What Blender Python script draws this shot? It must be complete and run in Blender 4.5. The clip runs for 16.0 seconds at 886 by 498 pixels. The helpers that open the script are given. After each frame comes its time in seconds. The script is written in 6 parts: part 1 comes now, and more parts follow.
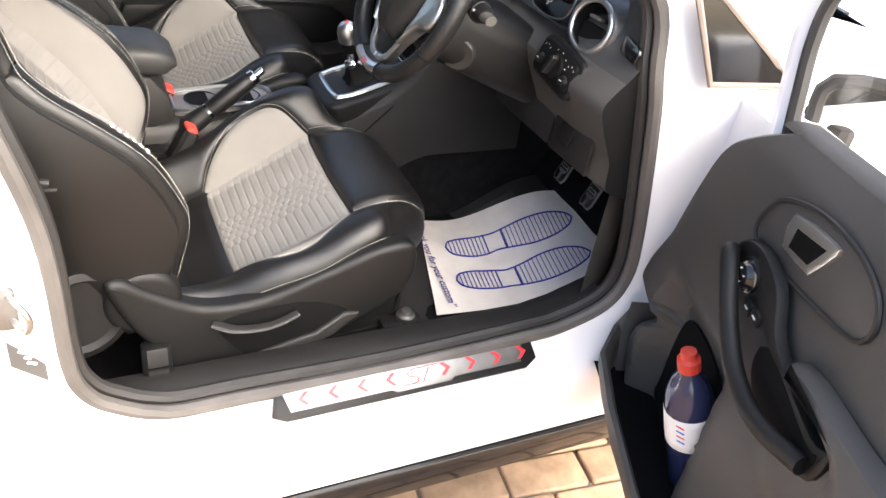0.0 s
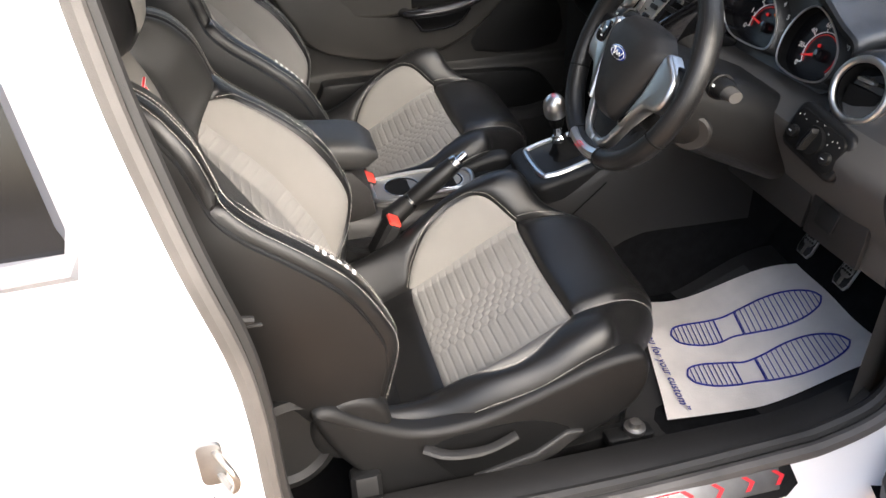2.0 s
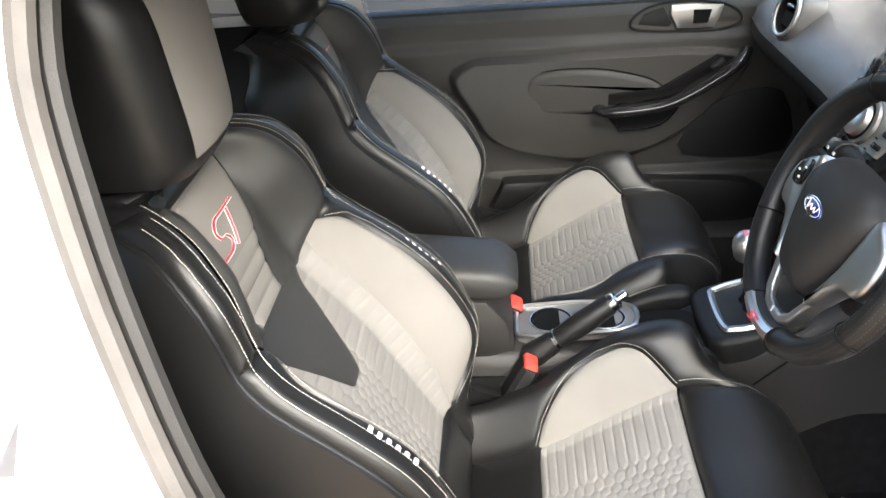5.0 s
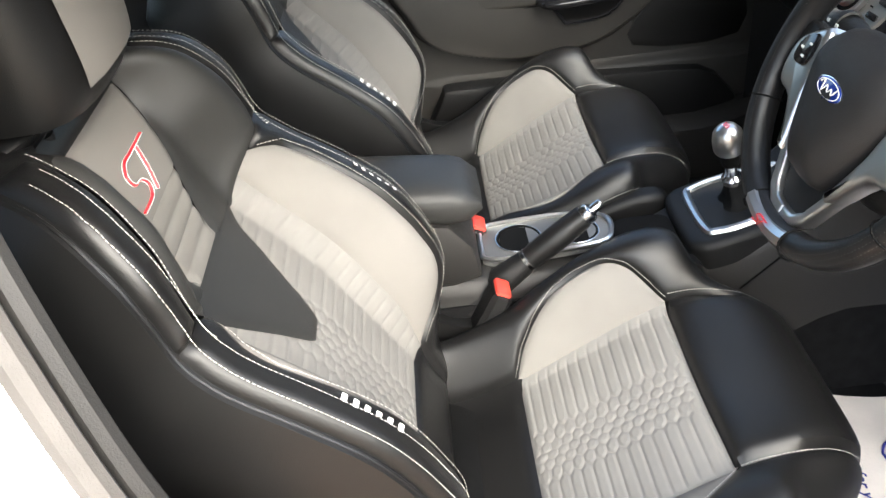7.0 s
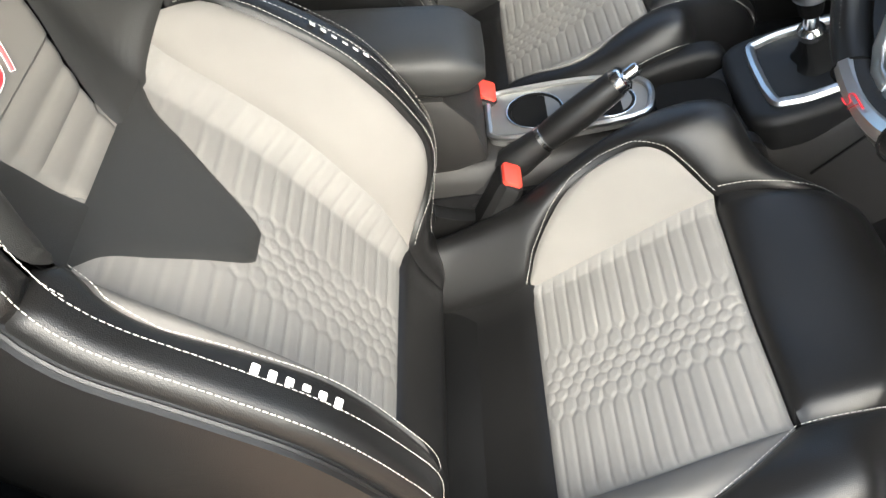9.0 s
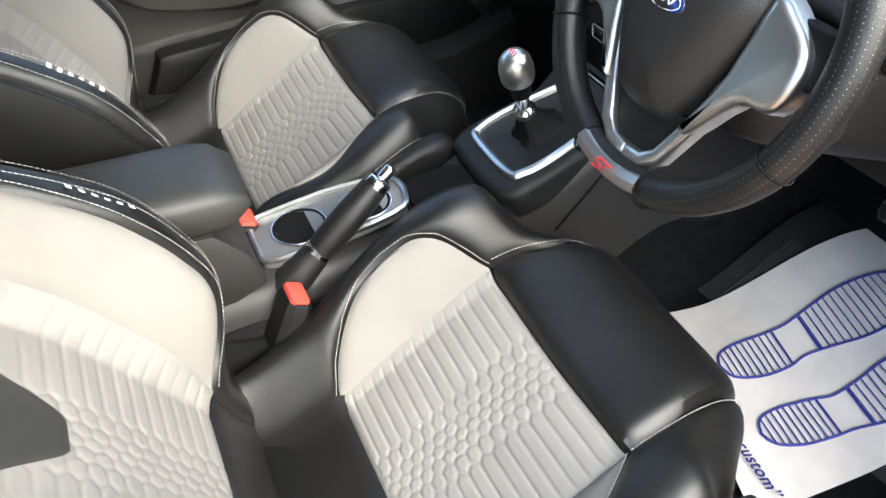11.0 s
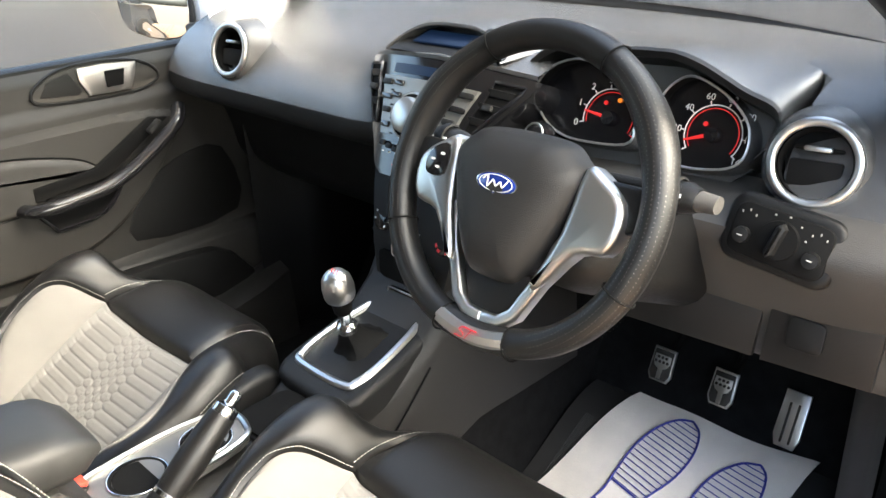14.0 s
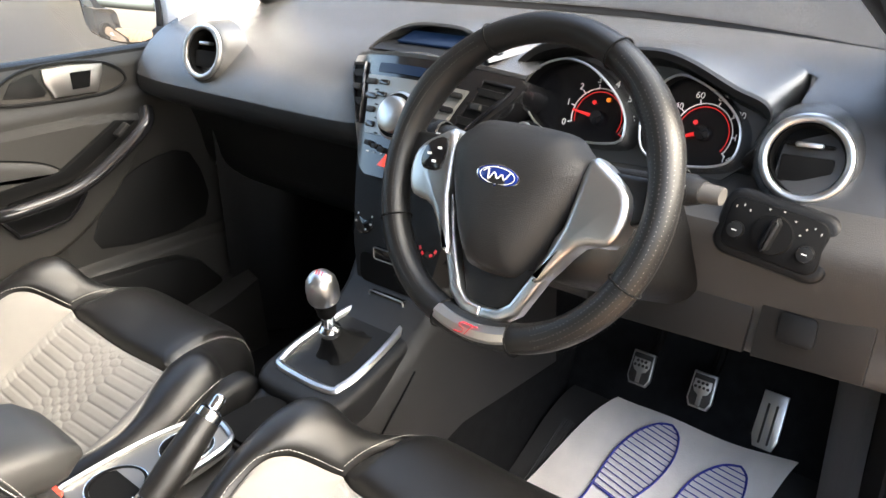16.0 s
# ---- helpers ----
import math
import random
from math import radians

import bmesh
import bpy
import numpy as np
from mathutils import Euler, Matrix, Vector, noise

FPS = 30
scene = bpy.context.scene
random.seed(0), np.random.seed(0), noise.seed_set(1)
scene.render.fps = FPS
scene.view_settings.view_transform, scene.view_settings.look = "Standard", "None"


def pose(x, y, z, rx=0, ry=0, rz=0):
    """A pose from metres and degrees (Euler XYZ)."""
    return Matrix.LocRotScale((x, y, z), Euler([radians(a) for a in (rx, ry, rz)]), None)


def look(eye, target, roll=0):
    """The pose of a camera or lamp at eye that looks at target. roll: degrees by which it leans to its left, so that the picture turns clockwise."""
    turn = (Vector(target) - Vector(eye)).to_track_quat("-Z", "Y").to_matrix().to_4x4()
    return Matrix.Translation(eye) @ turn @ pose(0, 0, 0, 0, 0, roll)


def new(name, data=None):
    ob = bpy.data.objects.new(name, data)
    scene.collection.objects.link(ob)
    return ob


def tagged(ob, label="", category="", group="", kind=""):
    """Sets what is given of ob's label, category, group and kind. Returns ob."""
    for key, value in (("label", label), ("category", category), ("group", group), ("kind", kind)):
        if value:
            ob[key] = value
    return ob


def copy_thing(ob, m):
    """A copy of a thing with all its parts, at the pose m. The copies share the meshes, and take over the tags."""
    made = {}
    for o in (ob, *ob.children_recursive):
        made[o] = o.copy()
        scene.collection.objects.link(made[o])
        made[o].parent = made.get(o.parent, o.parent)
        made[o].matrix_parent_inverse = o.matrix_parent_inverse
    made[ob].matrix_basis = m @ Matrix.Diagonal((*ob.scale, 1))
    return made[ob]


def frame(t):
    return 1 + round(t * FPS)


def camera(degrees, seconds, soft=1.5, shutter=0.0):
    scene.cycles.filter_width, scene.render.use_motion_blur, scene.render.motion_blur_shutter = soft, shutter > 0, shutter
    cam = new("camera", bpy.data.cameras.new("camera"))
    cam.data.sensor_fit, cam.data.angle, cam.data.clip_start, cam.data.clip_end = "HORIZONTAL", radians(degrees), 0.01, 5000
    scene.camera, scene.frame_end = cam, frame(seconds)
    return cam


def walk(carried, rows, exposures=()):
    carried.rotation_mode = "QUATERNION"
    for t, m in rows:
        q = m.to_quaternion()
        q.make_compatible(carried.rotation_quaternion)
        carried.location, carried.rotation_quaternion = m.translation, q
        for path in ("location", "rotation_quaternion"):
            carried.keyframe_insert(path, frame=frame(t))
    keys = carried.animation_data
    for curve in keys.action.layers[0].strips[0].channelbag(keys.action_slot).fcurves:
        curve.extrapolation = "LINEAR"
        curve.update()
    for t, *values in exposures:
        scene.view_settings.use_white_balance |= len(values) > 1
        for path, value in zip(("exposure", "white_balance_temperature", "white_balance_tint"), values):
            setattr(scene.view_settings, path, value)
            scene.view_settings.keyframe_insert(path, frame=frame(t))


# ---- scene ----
cam = camera(56.3, 16.0)
PATH = [
    (0, (-0.091, -0.956, 1.506), (0.712, 0.464, 0.35), 9.7),
    (0.5, (-0.052, -1.004, 1.507), (0.541, 0.5, 0.33), 6.3),
    (1, (-0.046, -0.97, 1.509), (0.408, 0.59, 0.343), 3.3),
    (1.5, (-0.056, -0.836, 1.513), (0.313, 0.769, 0.377), 0.4),
    (2, (-0.071, -0.735, 1.508), (0.318, 0.875, 0.387), -1.1),
    (2.5, (-0.063, -0.668, 1.5), (0.315, 0.954, 0.393), -0.7),
    (3, (0.053, -0.573, 1.484), (0.274, 1.083, 0.384), -0.4),
    (3.5, (0.112, -0.517, 1.477), (0.149, 1.162, 0.391), -1.3),
    (4, (0.133, -0.5, 1.488), (0.038, 1.223, 0.476), -2.9),
    (4.2, (0.143, -0.491, 1.496), (0.01, 1.251, 0.523), -3.6),
    (6.3, (0.152, -0.42, 1.459), (-0.021, 1.273, 0.409), -5.8),
    (6.5, (0.142, -0.394, 1.45), (0.001, 1.28, 0.364), -6.4),
    (7, (0.1, -0.33, 1.428), (0.079, 1.296, 0.262), -7.4),
    (7.5, (0.118, -0.256, 1.385), (0.068, 1.286, 0.113), -7.7),
    (8, (0.179, -0.175, 1.325), (-0.061, 1.247, -0.061), -10.9),
    (8.2, (0.194, -0.155, 1.313), (-0.111, 1.214, -0.112), -12.8),
    (10.3, (0.111, -0.082, 1.322), (0.385, 1.266, -0.13), -9.2),
    (10.5, (0.106, -0.081, 1.323), (0.454, 1.277, -0.102), -8.8),
    (11, (0.086, -0.093, 1.344), (0.604, 1.301, 0.006), -6.4),
    (11.5, (0.06, -0.12, 1.345), (0.675, 1.349, 0.135), -3.4),
    (12, (0.022, -0.156, 1.349), (0.735, 1.358, 0.255), -2.8),
    (12.5, (-0.015, -0.139, 1.337), (0.853, 1.331, 0.296), -4.1),
    (13, (-0.06, -0.103, 1.333), (0.996, 1.275, 0.339), -4.6),
    (13.5, (-0.088, -0.095, 1.326), (1.108, 1.232, 0.428), -3.7),
    (14, (-0.107, -0.097, 1.314), (1.173, 1.199, 0.489), -2.5),
    (14.5, (-0.116, -0.086, 1.296), (1.21, 1.183, 0.5), -1.7),
    (15, (-0.119, -0.073, 1.29), (1.232, 1.177, 0.509), -1.4),
    (15.5, (-0.13, -0.069, 1.291), (1.243, 1.161, 0.514), -1.1),
    (16, (-0.143, -0.056, 1.285), (1.234, 1.163, 0.5), -1.1),
]
walk(cam, [(t, look(eye, target, roll)) for t, eye, target, roll in PATH],
     exposures=[(0.0, 2.25, 6300, 10), (1.0, 1.8, 6300, 10), (2.5, 2.1, 6150, 9), (4.2, 2.4, 6050, 6), (7.0, 2.35, 6000, 5), (8.0, 2.35, 6050, 4), (11.0, 2.55, 5900, 3), (13.0, 3.0, 6350, 3), (16.0, 3.05, 6550, 7)])

# ---- world, sun, exposure ----
world = bpy.data.worlds.new("sky")
scene.world = world
world.use_nodes = True
_n = world.node_tree.nodes
_sky = _n.new("ShaderNodeTexSky")
_sky.sky_type, _sky.sun_disc = "NISHITA", False
_sky.sun_elevation, _sky.sun_rotation = radians(41), radians(159)
_sky.air_density, _sky.dust_density, _sky.ozone_density = 1.0, 6.0, 0.6
_n["Background"].inputs["Strength"].default_value = 0.15
world.node_tree.links.new(_sky.outputs[0], _n["Background"].inputs["Color"])
_sun = bpy.data.lights.new("sun", "SUN")
_sun.energy, _sun.angle, _sun.color = 1.45, radians(75), (1.0, 0.96, 0.91)
sun = new("sun", _sun)
sun.matrix_world = look((1.1, -2.9, 2.7), (0, 0, 0))


# ---- materials ----
def srgb(c):
    return tuple((v / 12.92 if v <= 0.04045 else ((v + 0.055) / 1.055) ** 2.4) for v in c)


def material(name, color, rough=0.5, metal=0.0, grain=0.0, grain_size=600.0, vary=0.0, vary_size=6.0, kind="noise",
             coat=0.0, emit=None, emit_strength=1.0, spec=0.5, rough_vary=0.0, random_tint=0.0):
    m = bpy.data.materials.new(name)
    m.use_nodes = True
    nt = m.node_tree
    b = nt.nodes["Principled BSDF"]
    b.inputs["Base Color"].default_value = (*color, 1)
    b.inputs["Roughness"].default_value, b.inputs["Metallic"].default_value = rough, metal
    b.inputs["Specular IOR Level"].default_value = spec
    b.inputs["Coat Weight"].default_value = coat
    b.inputs["Coat Roughness"].default_value = 0.08
    tc = nt.nodes.new("ShaderNodeTexCoord")
    if vary or rough_vary:
        t = nt.nodes.new("ShaderNodeTexNoise")
        t.inputs["Scale"].default_value, t.inputs["Detail"].default_value = vary_size, 6
        nt.links.new(tc.outputs["Object"], t.inputs["Vector"])
    if vary:
        r = nt.nodes.new("ShaderNodeValToRGB")
        r.color_ramp.elements[0].position, r.color_ramp.elements[1].position = 0.3, 0.7
        r.color_ramp.elements[0].color = (*[c * (1 - vary) for c in color], 1)
        r.color_ramp.elements[1].color = (*[min(1, c * (1 + vary)) for c in color], 1)
        nt.links.new(t.outputs["Fac"], r.inputs["Fac"])
        last = r.outputs["Color"]
        if random_tint:
            oi = nt.nodes.new("ShaderNodeObjectInfo")
            hs = nt.nodes.new("ShaderNodeHueSaturation")
            mr = nt.nodes.new("ShaderNodeMapRange")
            mr.inputs["To Min"].default_value, mr.inputs["To Max"].default_value = 1 - random_tint, 1 + random_tint
            nt.links.new(oi.outputs["Random"], mr.inputs["Value"])
            nt.links.new(mr.outputs["Result"], hs.inputs["Value"])
            nt.links.new(last, hs.inputs["Color"])
            last = hs.outputs["Color"]
        nt.links.new(last, b.inputs["Base Color"])
    if rough_vary:
        mr = nt.nodes.new("ShaderNodeMapRange")
        mr.inputs["To Min"].default_value, mr.inputs["To Max"].default_value = rough - rough_vary, rough + rough_vary
        nt.links.new(t.outputs["Fac"], mr.inputs["Value"])
        nt.links.new(mr.outputs["Result"], b.inputs["Roughness"])
    if grain:
        if kind == "voronoi":
            g = nt.nodes.new("ShaderNodeTexVoronoi")
            g.feature = "F1"
            out = g.outputs["Distance"]
        elif kind == "weave":
            g = nt.nodes.new("ShaderNodeTexWave")
            g.inputs["Distortion"].default_value = 1.5
            out = g.outputs["Fac"]
        else:
            g = nt.nodes.new("ShaderNodeTexNoise")
            g.inputs["Detail"].default_value = 3
            out = g.outputs["Fac"]
        g.inputs["Scale"].default_value = grain_size
        nt.links.new(tc.outputs["Object"], g.inputs["Vector"])
        bu = nt.nodes.new("ShaderNodeBump")
        bu.inputs["Strength"].default_value, bu.inputs["Distance"].default_value = grain, 0.001
        nt.links.new(out, bu.inputs["Height"])
        nt.links.new(bu.outputs["Normal"], b.inputs["Normal"])
    if emit:
        b.inputs["Emission Color"].default_value = (*emit, 1)
        b.inputs["Emission Strength"].default_value = emit_strength
    return m


def glass_material(name, tint=(1, 1, 1), gloss=1.0):
    m = bpy.data.materials.new(name)
    m.use_nodes = True
    nt = m.node_tree
    nt.nodes.clear()
    out, mix = nt.nodes.new("ShaderNodeOutputMaterial"), nt.nodes.new("ShaderNodeMixShader")
    tr, gl, fr = nt.nodes.new("ShaderNodeBsdfTransparent"), nt.nodes.new("ShaderNodeBsdfGlossy"), nt.nodes.new("ShaderNodeFresnel")
    tr.inputs["Color"].default_value = (*tint, 1)
    gl.inputs["Roughness"].default_value = 0.02
    fr.inputs["IOR"].default_value = 1.0 + 0.45 * gloss
    nt.links.new(fr.outputs[0], mix.inputs[0])
    nt.links.new(tr.outputs[0], mix.inputs[1])
    nt.links.new(gl.outputs[0], mix.inputs[2])
    nt.links.new(mix.outputs[0], out.inputs[0])
    return m


M = {
    "leather": material("black leather", (0.0072, 0.0071, 0.0071), 0.35, spec=0.42, grain=0.22, grain_size=1100, kind="voronoi", vary=0.15, vary_size=9, rough_vary=0.06),
    "leather_v": material("charcoal leather", (0.020, 0.020, 0.019), 0.52, grain=0.2, grain_size=1100, kind="voronoi", vary=0.12, vary_size=7),
    "fabric": material("grey fabric", (0.185, 0.179, 0.168), 0.85, grain=0.5, grain_size=1500, vary=0.06, vary_size=14, spec=0.2),
    "fabric_smooth": material("smooth grey fabric", (0.172, 0.164, 0.151), 0.8, grain=0.35, grain_size=1900, vary=0.05, vary_size=10, spec=0.25),
    "thread": material("white thread", (0.46, 0.44, 0.40), 0.7),
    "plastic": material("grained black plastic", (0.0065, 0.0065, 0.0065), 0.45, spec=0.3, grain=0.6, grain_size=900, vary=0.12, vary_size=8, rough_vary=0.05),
    "plastic_grey": material("grained dark grey plastic", (0.016, 0.0152, 0.0145), 0.48, spec=0.38, grain=0.6, grain_size=800, vary=0.1, vary_size=6, rough_vary=0.05),
    "dash": material("soft dash plastic", (0.050, 0.050, 0.050), 0.24, spec=1.0, grain=0.5, grain_size=1100, vary=0.08, vary_size=7, rough_vary=0.05),
    "gloss": material("gloss black plastic", (0.008, 0.008, 0.009), 0.14, coat=0.4, rough_vary=0.03),
    # one trim plastic with the light in its colour: lit side, then shaded door
    "trim": material("grained grey trim plastic, lit tone", (0.060, 0.057, 0.053), 0.5, spec=0.38, grain=0.6, grain_size=800, vary=0.1, vary_size=6, rough_vary=0.05),
    "door_trim_shade": material("grained dark grey door plastic, shaded tone", (0.030, 0.0285, 0.026), 0.5, spec=0.4, grain=0.6, grain_size=800, vary=0.1, vary_size=6, rough_vary=0.05),
    "label_grey": material("grey label", (0.07, 0.068, 0.066), 0.5, vary=0.1),
    "fascia": material("silver grey fascia", (0.26, 0.26, 0.25), 0.42, 0.8, vary=0.05, rough_vary=0.05),
    "tray": material("satin grey tray", (0.15, 0.148, 0.143), 0.45, 0.5, vary=0.06, rough_vary=0.05),
    # pale grey paints the highlights that catch on the rim's punched holes
    "hole_glint": material("pale highlights on punched holes", (0.20, 0.195, 0.185), 0.6, vary=0.2),
    "gaiter": material("matt black gaiter", (0.004, 0.004, 0.004), 0.7, spec=0.15, grain=0.3, vary=0.1),
    # near-black that paints the shade inside hollows; also for seams and small dark parts
    "void": material("near-black for shaded hollows and dark parts", (0.004, 0.004, 0.004), 0.8, spec=0.1, grain=0.2),
    "chrome": material("chrome", (0.78, 0.78, 0.78), 0.16, 1.0, rough_vary=0.05, vary=0.04),
    "satin": material("satin aluminium", (0.62, 0.62, 0.61), 0.33, 1.0, rough_vary=0.06, vary=0.05),
    "white": material("white car paint", (0.80, 0.80, 0.81), 0.3, coat=0.7, vary=0.015, vary_size=3),
    "rubber": material("black rubber", (0.020, 0.019, 0.018), 0.62, grain=0.4, grain_size=500, vary=0.2, vary_size=12),
    "seal": material("dusty grey rubber seal", (0.085, 0.078, 0.072), 0.6, grain=0.4, grain_size=500, vary=0.25, vary_size=10),
    "carpet": material("black carpet", (0.008, 0.008, 0.0085), 0.95, grain=1.0, grain_size=900, vary=0.3, vary_size=40, spec=0.1),
    "paper": material("cream paper", (0.83, 0.76, 0.69), 0.8, grain=0.5, grain_size=260, vary=0.09, vary_size=13, spec=0.2),
    "ink": material("blue ink", (0.035, 0.04, 0.28), 0.7),
    "red": material("red plastic", (0.62, 0.05, 0.03), 0.4, vary=0.1),
    "red_ink": material("red paint", (0.60, 0.02, 0.03), 0.4),
    "print": material("white print", (0.78, 0.77, 0.74), 0.6),
    "blue_badge": material("blue enamel", (0.012, 0.03, 0.20), 0.12, coat=0.6),
    "glow_red": material("red lit marking", (0.4, 0.01, 0.01), 0.5, emit=(1.0, 0.03, 0.03), emit_strength=0.07),
    "glow_amber": material("amber lit marking", (0.4, 0.1, 0.01), 0.5, emit=(1.0, 0.25, 0.02), emit_strength=0.12),
    "glow_blue": material("blue lit screen", (0.004, 0.008, 0.02), 0.35, spec=0.3, emit=(0.05, 0.13, 0.35), emit_strength=0.012),
    "dial_blue": material("blue dial print", (0.02, 0.09, 0.55), 0.5),
    "steel": material("bare steel", (0.45, 0.43, 0.40), 0.4, 1.0, vary=0.2, vary_size=30),
    "bottle": material("blue bottle plastic", (0.018, 0.024, 0.065), 0.12, coat=0.3),
    "brick": material("block paver", (0.34, 0.225, 0.14), 0.85, grain=0.8, grain_size=160, vary=0.3, vary_size=18, random_tint=0.22),
    "joint": material("sandy joint", (0.16, 0.13, 0.10), 0.95, grain=0.8, grain_size=200, vary=0.3, vary_size=30),
    "wallbrick": material("tan wall brick", (0.42, 0.32, 0.22), 0.85, grain=0.7, grain_size=120, vary=0.25, vary_size=9, random_tint=0.2),
    "plate": material("brushed grey metal", (0.30, 0.30, 0.30), 0.5, 1.0, grain=0.2, grain_size=300, vary=0.1, vary_size=40),
    "frame_grey": material("grey window rubber", (0.22, 0.22, 0.235), 0.5, grain=0.3, vary=0.1),
    "headliner": material("grey headlining", (0.42, 0.41, 0.39), 0.9, grain=0.5, grain_size=900, vary=0.04),
    "car_dark": material("dark car paint", (0.03, 0.032, 0.036), 0.22, coat=0.8, vary=0.05),
    "beige": material("beige window frame", (0.26, 0.21, 0.17), 0.6, vary=0.08),
    "glass": glass_material("clear glass", (0.93, 0.95, 0.94)),
    "glass_dark": glass_material("tinted glass", (0.25, 0.28, 0.27)),
    "mirror": material("mirror", (0.85, 0.86, 0.86), 0.02, 1.0),
    "lens": material("dial black", (0.006, 0.006, 0.007), 0.25),
}


# ---- building helpers ----
ORIGIN = {}


def thing(name, at, label, category, group="", kind=""):
    ob = new(name)
    ob.empty_display_size = 0.05
    ob.location = at
    ORIGIN[ob.name] = Vector(at)
    return tagged(ob, label, category, group, kind)


def root_of(ob):
    while ob.parent:
        ob = ob.parent
    return ob


class Geo:
    """Collects vertices and faces, given in world metres."""

    def __init__(self):
        self.v, self.f = [], []

    def add(self, verts, faces):
        n = len(self.v)
        self.v += [tuple(p) for p in verts]
        self.f += [tuple(n + i for i in f) for f in faces]
        return self

    def grid(self, rows, close_u=False, close_v=False):
        r, c = len(rows), len(rows[0])
        faces = []
        for i in range(r if close_v else r - 1):
            for j in range(c if close_u else c - 1):
                faces.append((i * c + j, i * c + (j + 1) % c, (i + 1) % r * c + (j + 1) % c, (i + 1) % r * c + j))
        return self.add([p for row in rows for p in row], faces)

    def tube(self, pts, r, sides=10, cap=True, closed=False, flat=1.0):
        pts = [Vector(p) for p in pts]
        rings, prev = [], None
        n = len(pts)
        for i, p in enumerate(pts):
            a, b = (pts[i - 1], pts[(i + 1) % n]) if closed else (pts[max(i - 1, 0)], pts[min(i + 1, n - 1)])
            d = (b - a).normalized()
            side = prev if prev else (Vector((0, 0, 1)) if abs(d.z) < 0.9 else Vector((1, 0, 0)))
            e = (side - d * side.dot(d)).normalized()
            prev = e
            g = d.cross(e)
            rad = r[i] if isinstance(r, (list, tuple)) else r
            rings.append([p + (e * math.cos(k) * flat + g * math.sin(k)) * rad for k in (2 * math.pi * j / sides for j in range(sides))])
        base = len(self.v)
        self.grid(rings, close_u=True, close_v=closed)
        if cap and not closed:
            self.f.append(tuple(base + j for j in reversed(range(sides))))
            self.f.append(tuple(base + (n - 1) * sides + j for j in range(sides)))
        return self

    def lathe(self, centre, axis, profile, sides=32, ref=None):
        """profile: (distance along axis, radius)."""
        ax = Vector(axis).normalized()
        ref = Vector(ref) if ref else (Vector((0, 0, 1)) if abs(ax.z) < 0.9 else Vector((1, 0, 0)))
        e = (ref - ax * ref.dot(ax)).normalized()
        g = ax.cross(e)
        c = Vector(centre)
        rows = [[c + ax * h + (e * math.cos(k) + g * math.sin(k)) * max(r, 1e-5) for k in (2 * math.pi * j / sides for j in range(sides))] for h, r in profile]
        return self.grid(rows, close_u=True)

    def prism(self, outline, origin, ax, ay, depth, inset=0.0, round_steps=2):
        """A plate with the outline (a, b) in the plane of ax and ay, raised by depth along their cross product, with a soft edge."""
        o, ax, ay = Vector(origin), Vector(ax).normalized(), Vector(ay).normalized()
        up = ax.cross(ay).normalized()
        n = len(outline)
        area = sum(outline[i][0] * outline[(i + 1) % n][1] - outline[(i + 1) % n][0] * outline[i][1] for i in range(n))
        if area < 0:
            outline = outline[::-1]
        def ring(shrink, h):
            out = []
            for i in range(n):
                p, q, r = (Vector(outline[(i + k) % n]) for k in (-1, 0, 1))
                d1, d2 = (q - p).normalized(), (r - q).normalized()
                nrm = Vector((-(d1.y + d2.y), d1.x + d2.x))
                nrm = nrm.normalized() if nrm.length > 1e-6 else Vector((-d1.y, d1.x))
                w = q + nrm * shrink
                out.append(o + ax * w.x + ay * w.y + up * h)
            return out
        rings = [ring(0, 0), ring(0, depth - inset)]
        for k in range(1, round_steps + 1):
            t = k / round_steps * math.pi / 2
            rings.append(ring(inset * (1 - math.cos(t)), depth - inset + inset * math.sin(t))) if inset else None
        base = len(self.v)
        self.grid(rings, close_u=True)
        m = len(rings)
        self.f.append(tuple(base + (m - 1) * n + j for j in range(n)))
        self.f.append(tuple(base + j for j in reversed(range(n))))
        return self

    def box(self, centre, size, turn=None, bevel=0.0):
        """A box with chamfered upright and top edges."""
        turn = turn.to_3x3() if turn else Matrix.Identity(3)
        sx, sy, sz = (s / 2 for s in size)
        b = min(bevel, sx * 0.9, sy * 0.9)
        out = [(-sx + b, -sy), (sx - b, -sy), (sx, -sy + b), (sx, sy - b), (sx - b, sy), (-sx + b, sy), (-sx, sy - b), (-sx, -sy + b)] if b else [(-sx, -sy), (sx, -sy), (sx, sy), (-sx, sy)]
        c = Vector(centre) - turn @ Vector((0, 0, sz))
        return self.prism(out, c, turn @ Vector((1, 0, 0)), turn @ Vector((0, 1, 0)), size[2], min(b, sz))


def part(name, geo, mat, parent, label="", smooth=40, kind=""):
    """One mesh object under a thing or a part; with parent None, a thing of its own."""
    me = bpy.data.meshes.new(name)
    o = ORIGIN[root_of(parent).name] if parent else Vector((0, 0, 0))
    me.from_pydata([tuple(Vector(p) - o) for p in geo.v], [], geo.f)
    me.materials.append(M[mat])
    bm = bmesh.new()
    bm.from_mesh(me)
    bmesh.ops.remove_doubles(bm, verts=bm.verts, dist=1e-6)
    bmesh.ops.recalc_face_normals(bm, faces=bm.faces)
    for f in bm.faces:
        f.smooth = True
    for e in bm.edges:
        if len(e.link_faces) == 2 and e.calc_face_angle(0) > radians(smooth):
            e.smooth = False
    bm.to_mesh(me)
    bm.free()
    ob = new(name, me)
    if parent:
        ob.parent = parent
        ORIGIN.setdefault(root_of(parent).name, o)
    else:
        ORIGIN[ob.name] = o
    return tagged(ob, label, kind=kind)


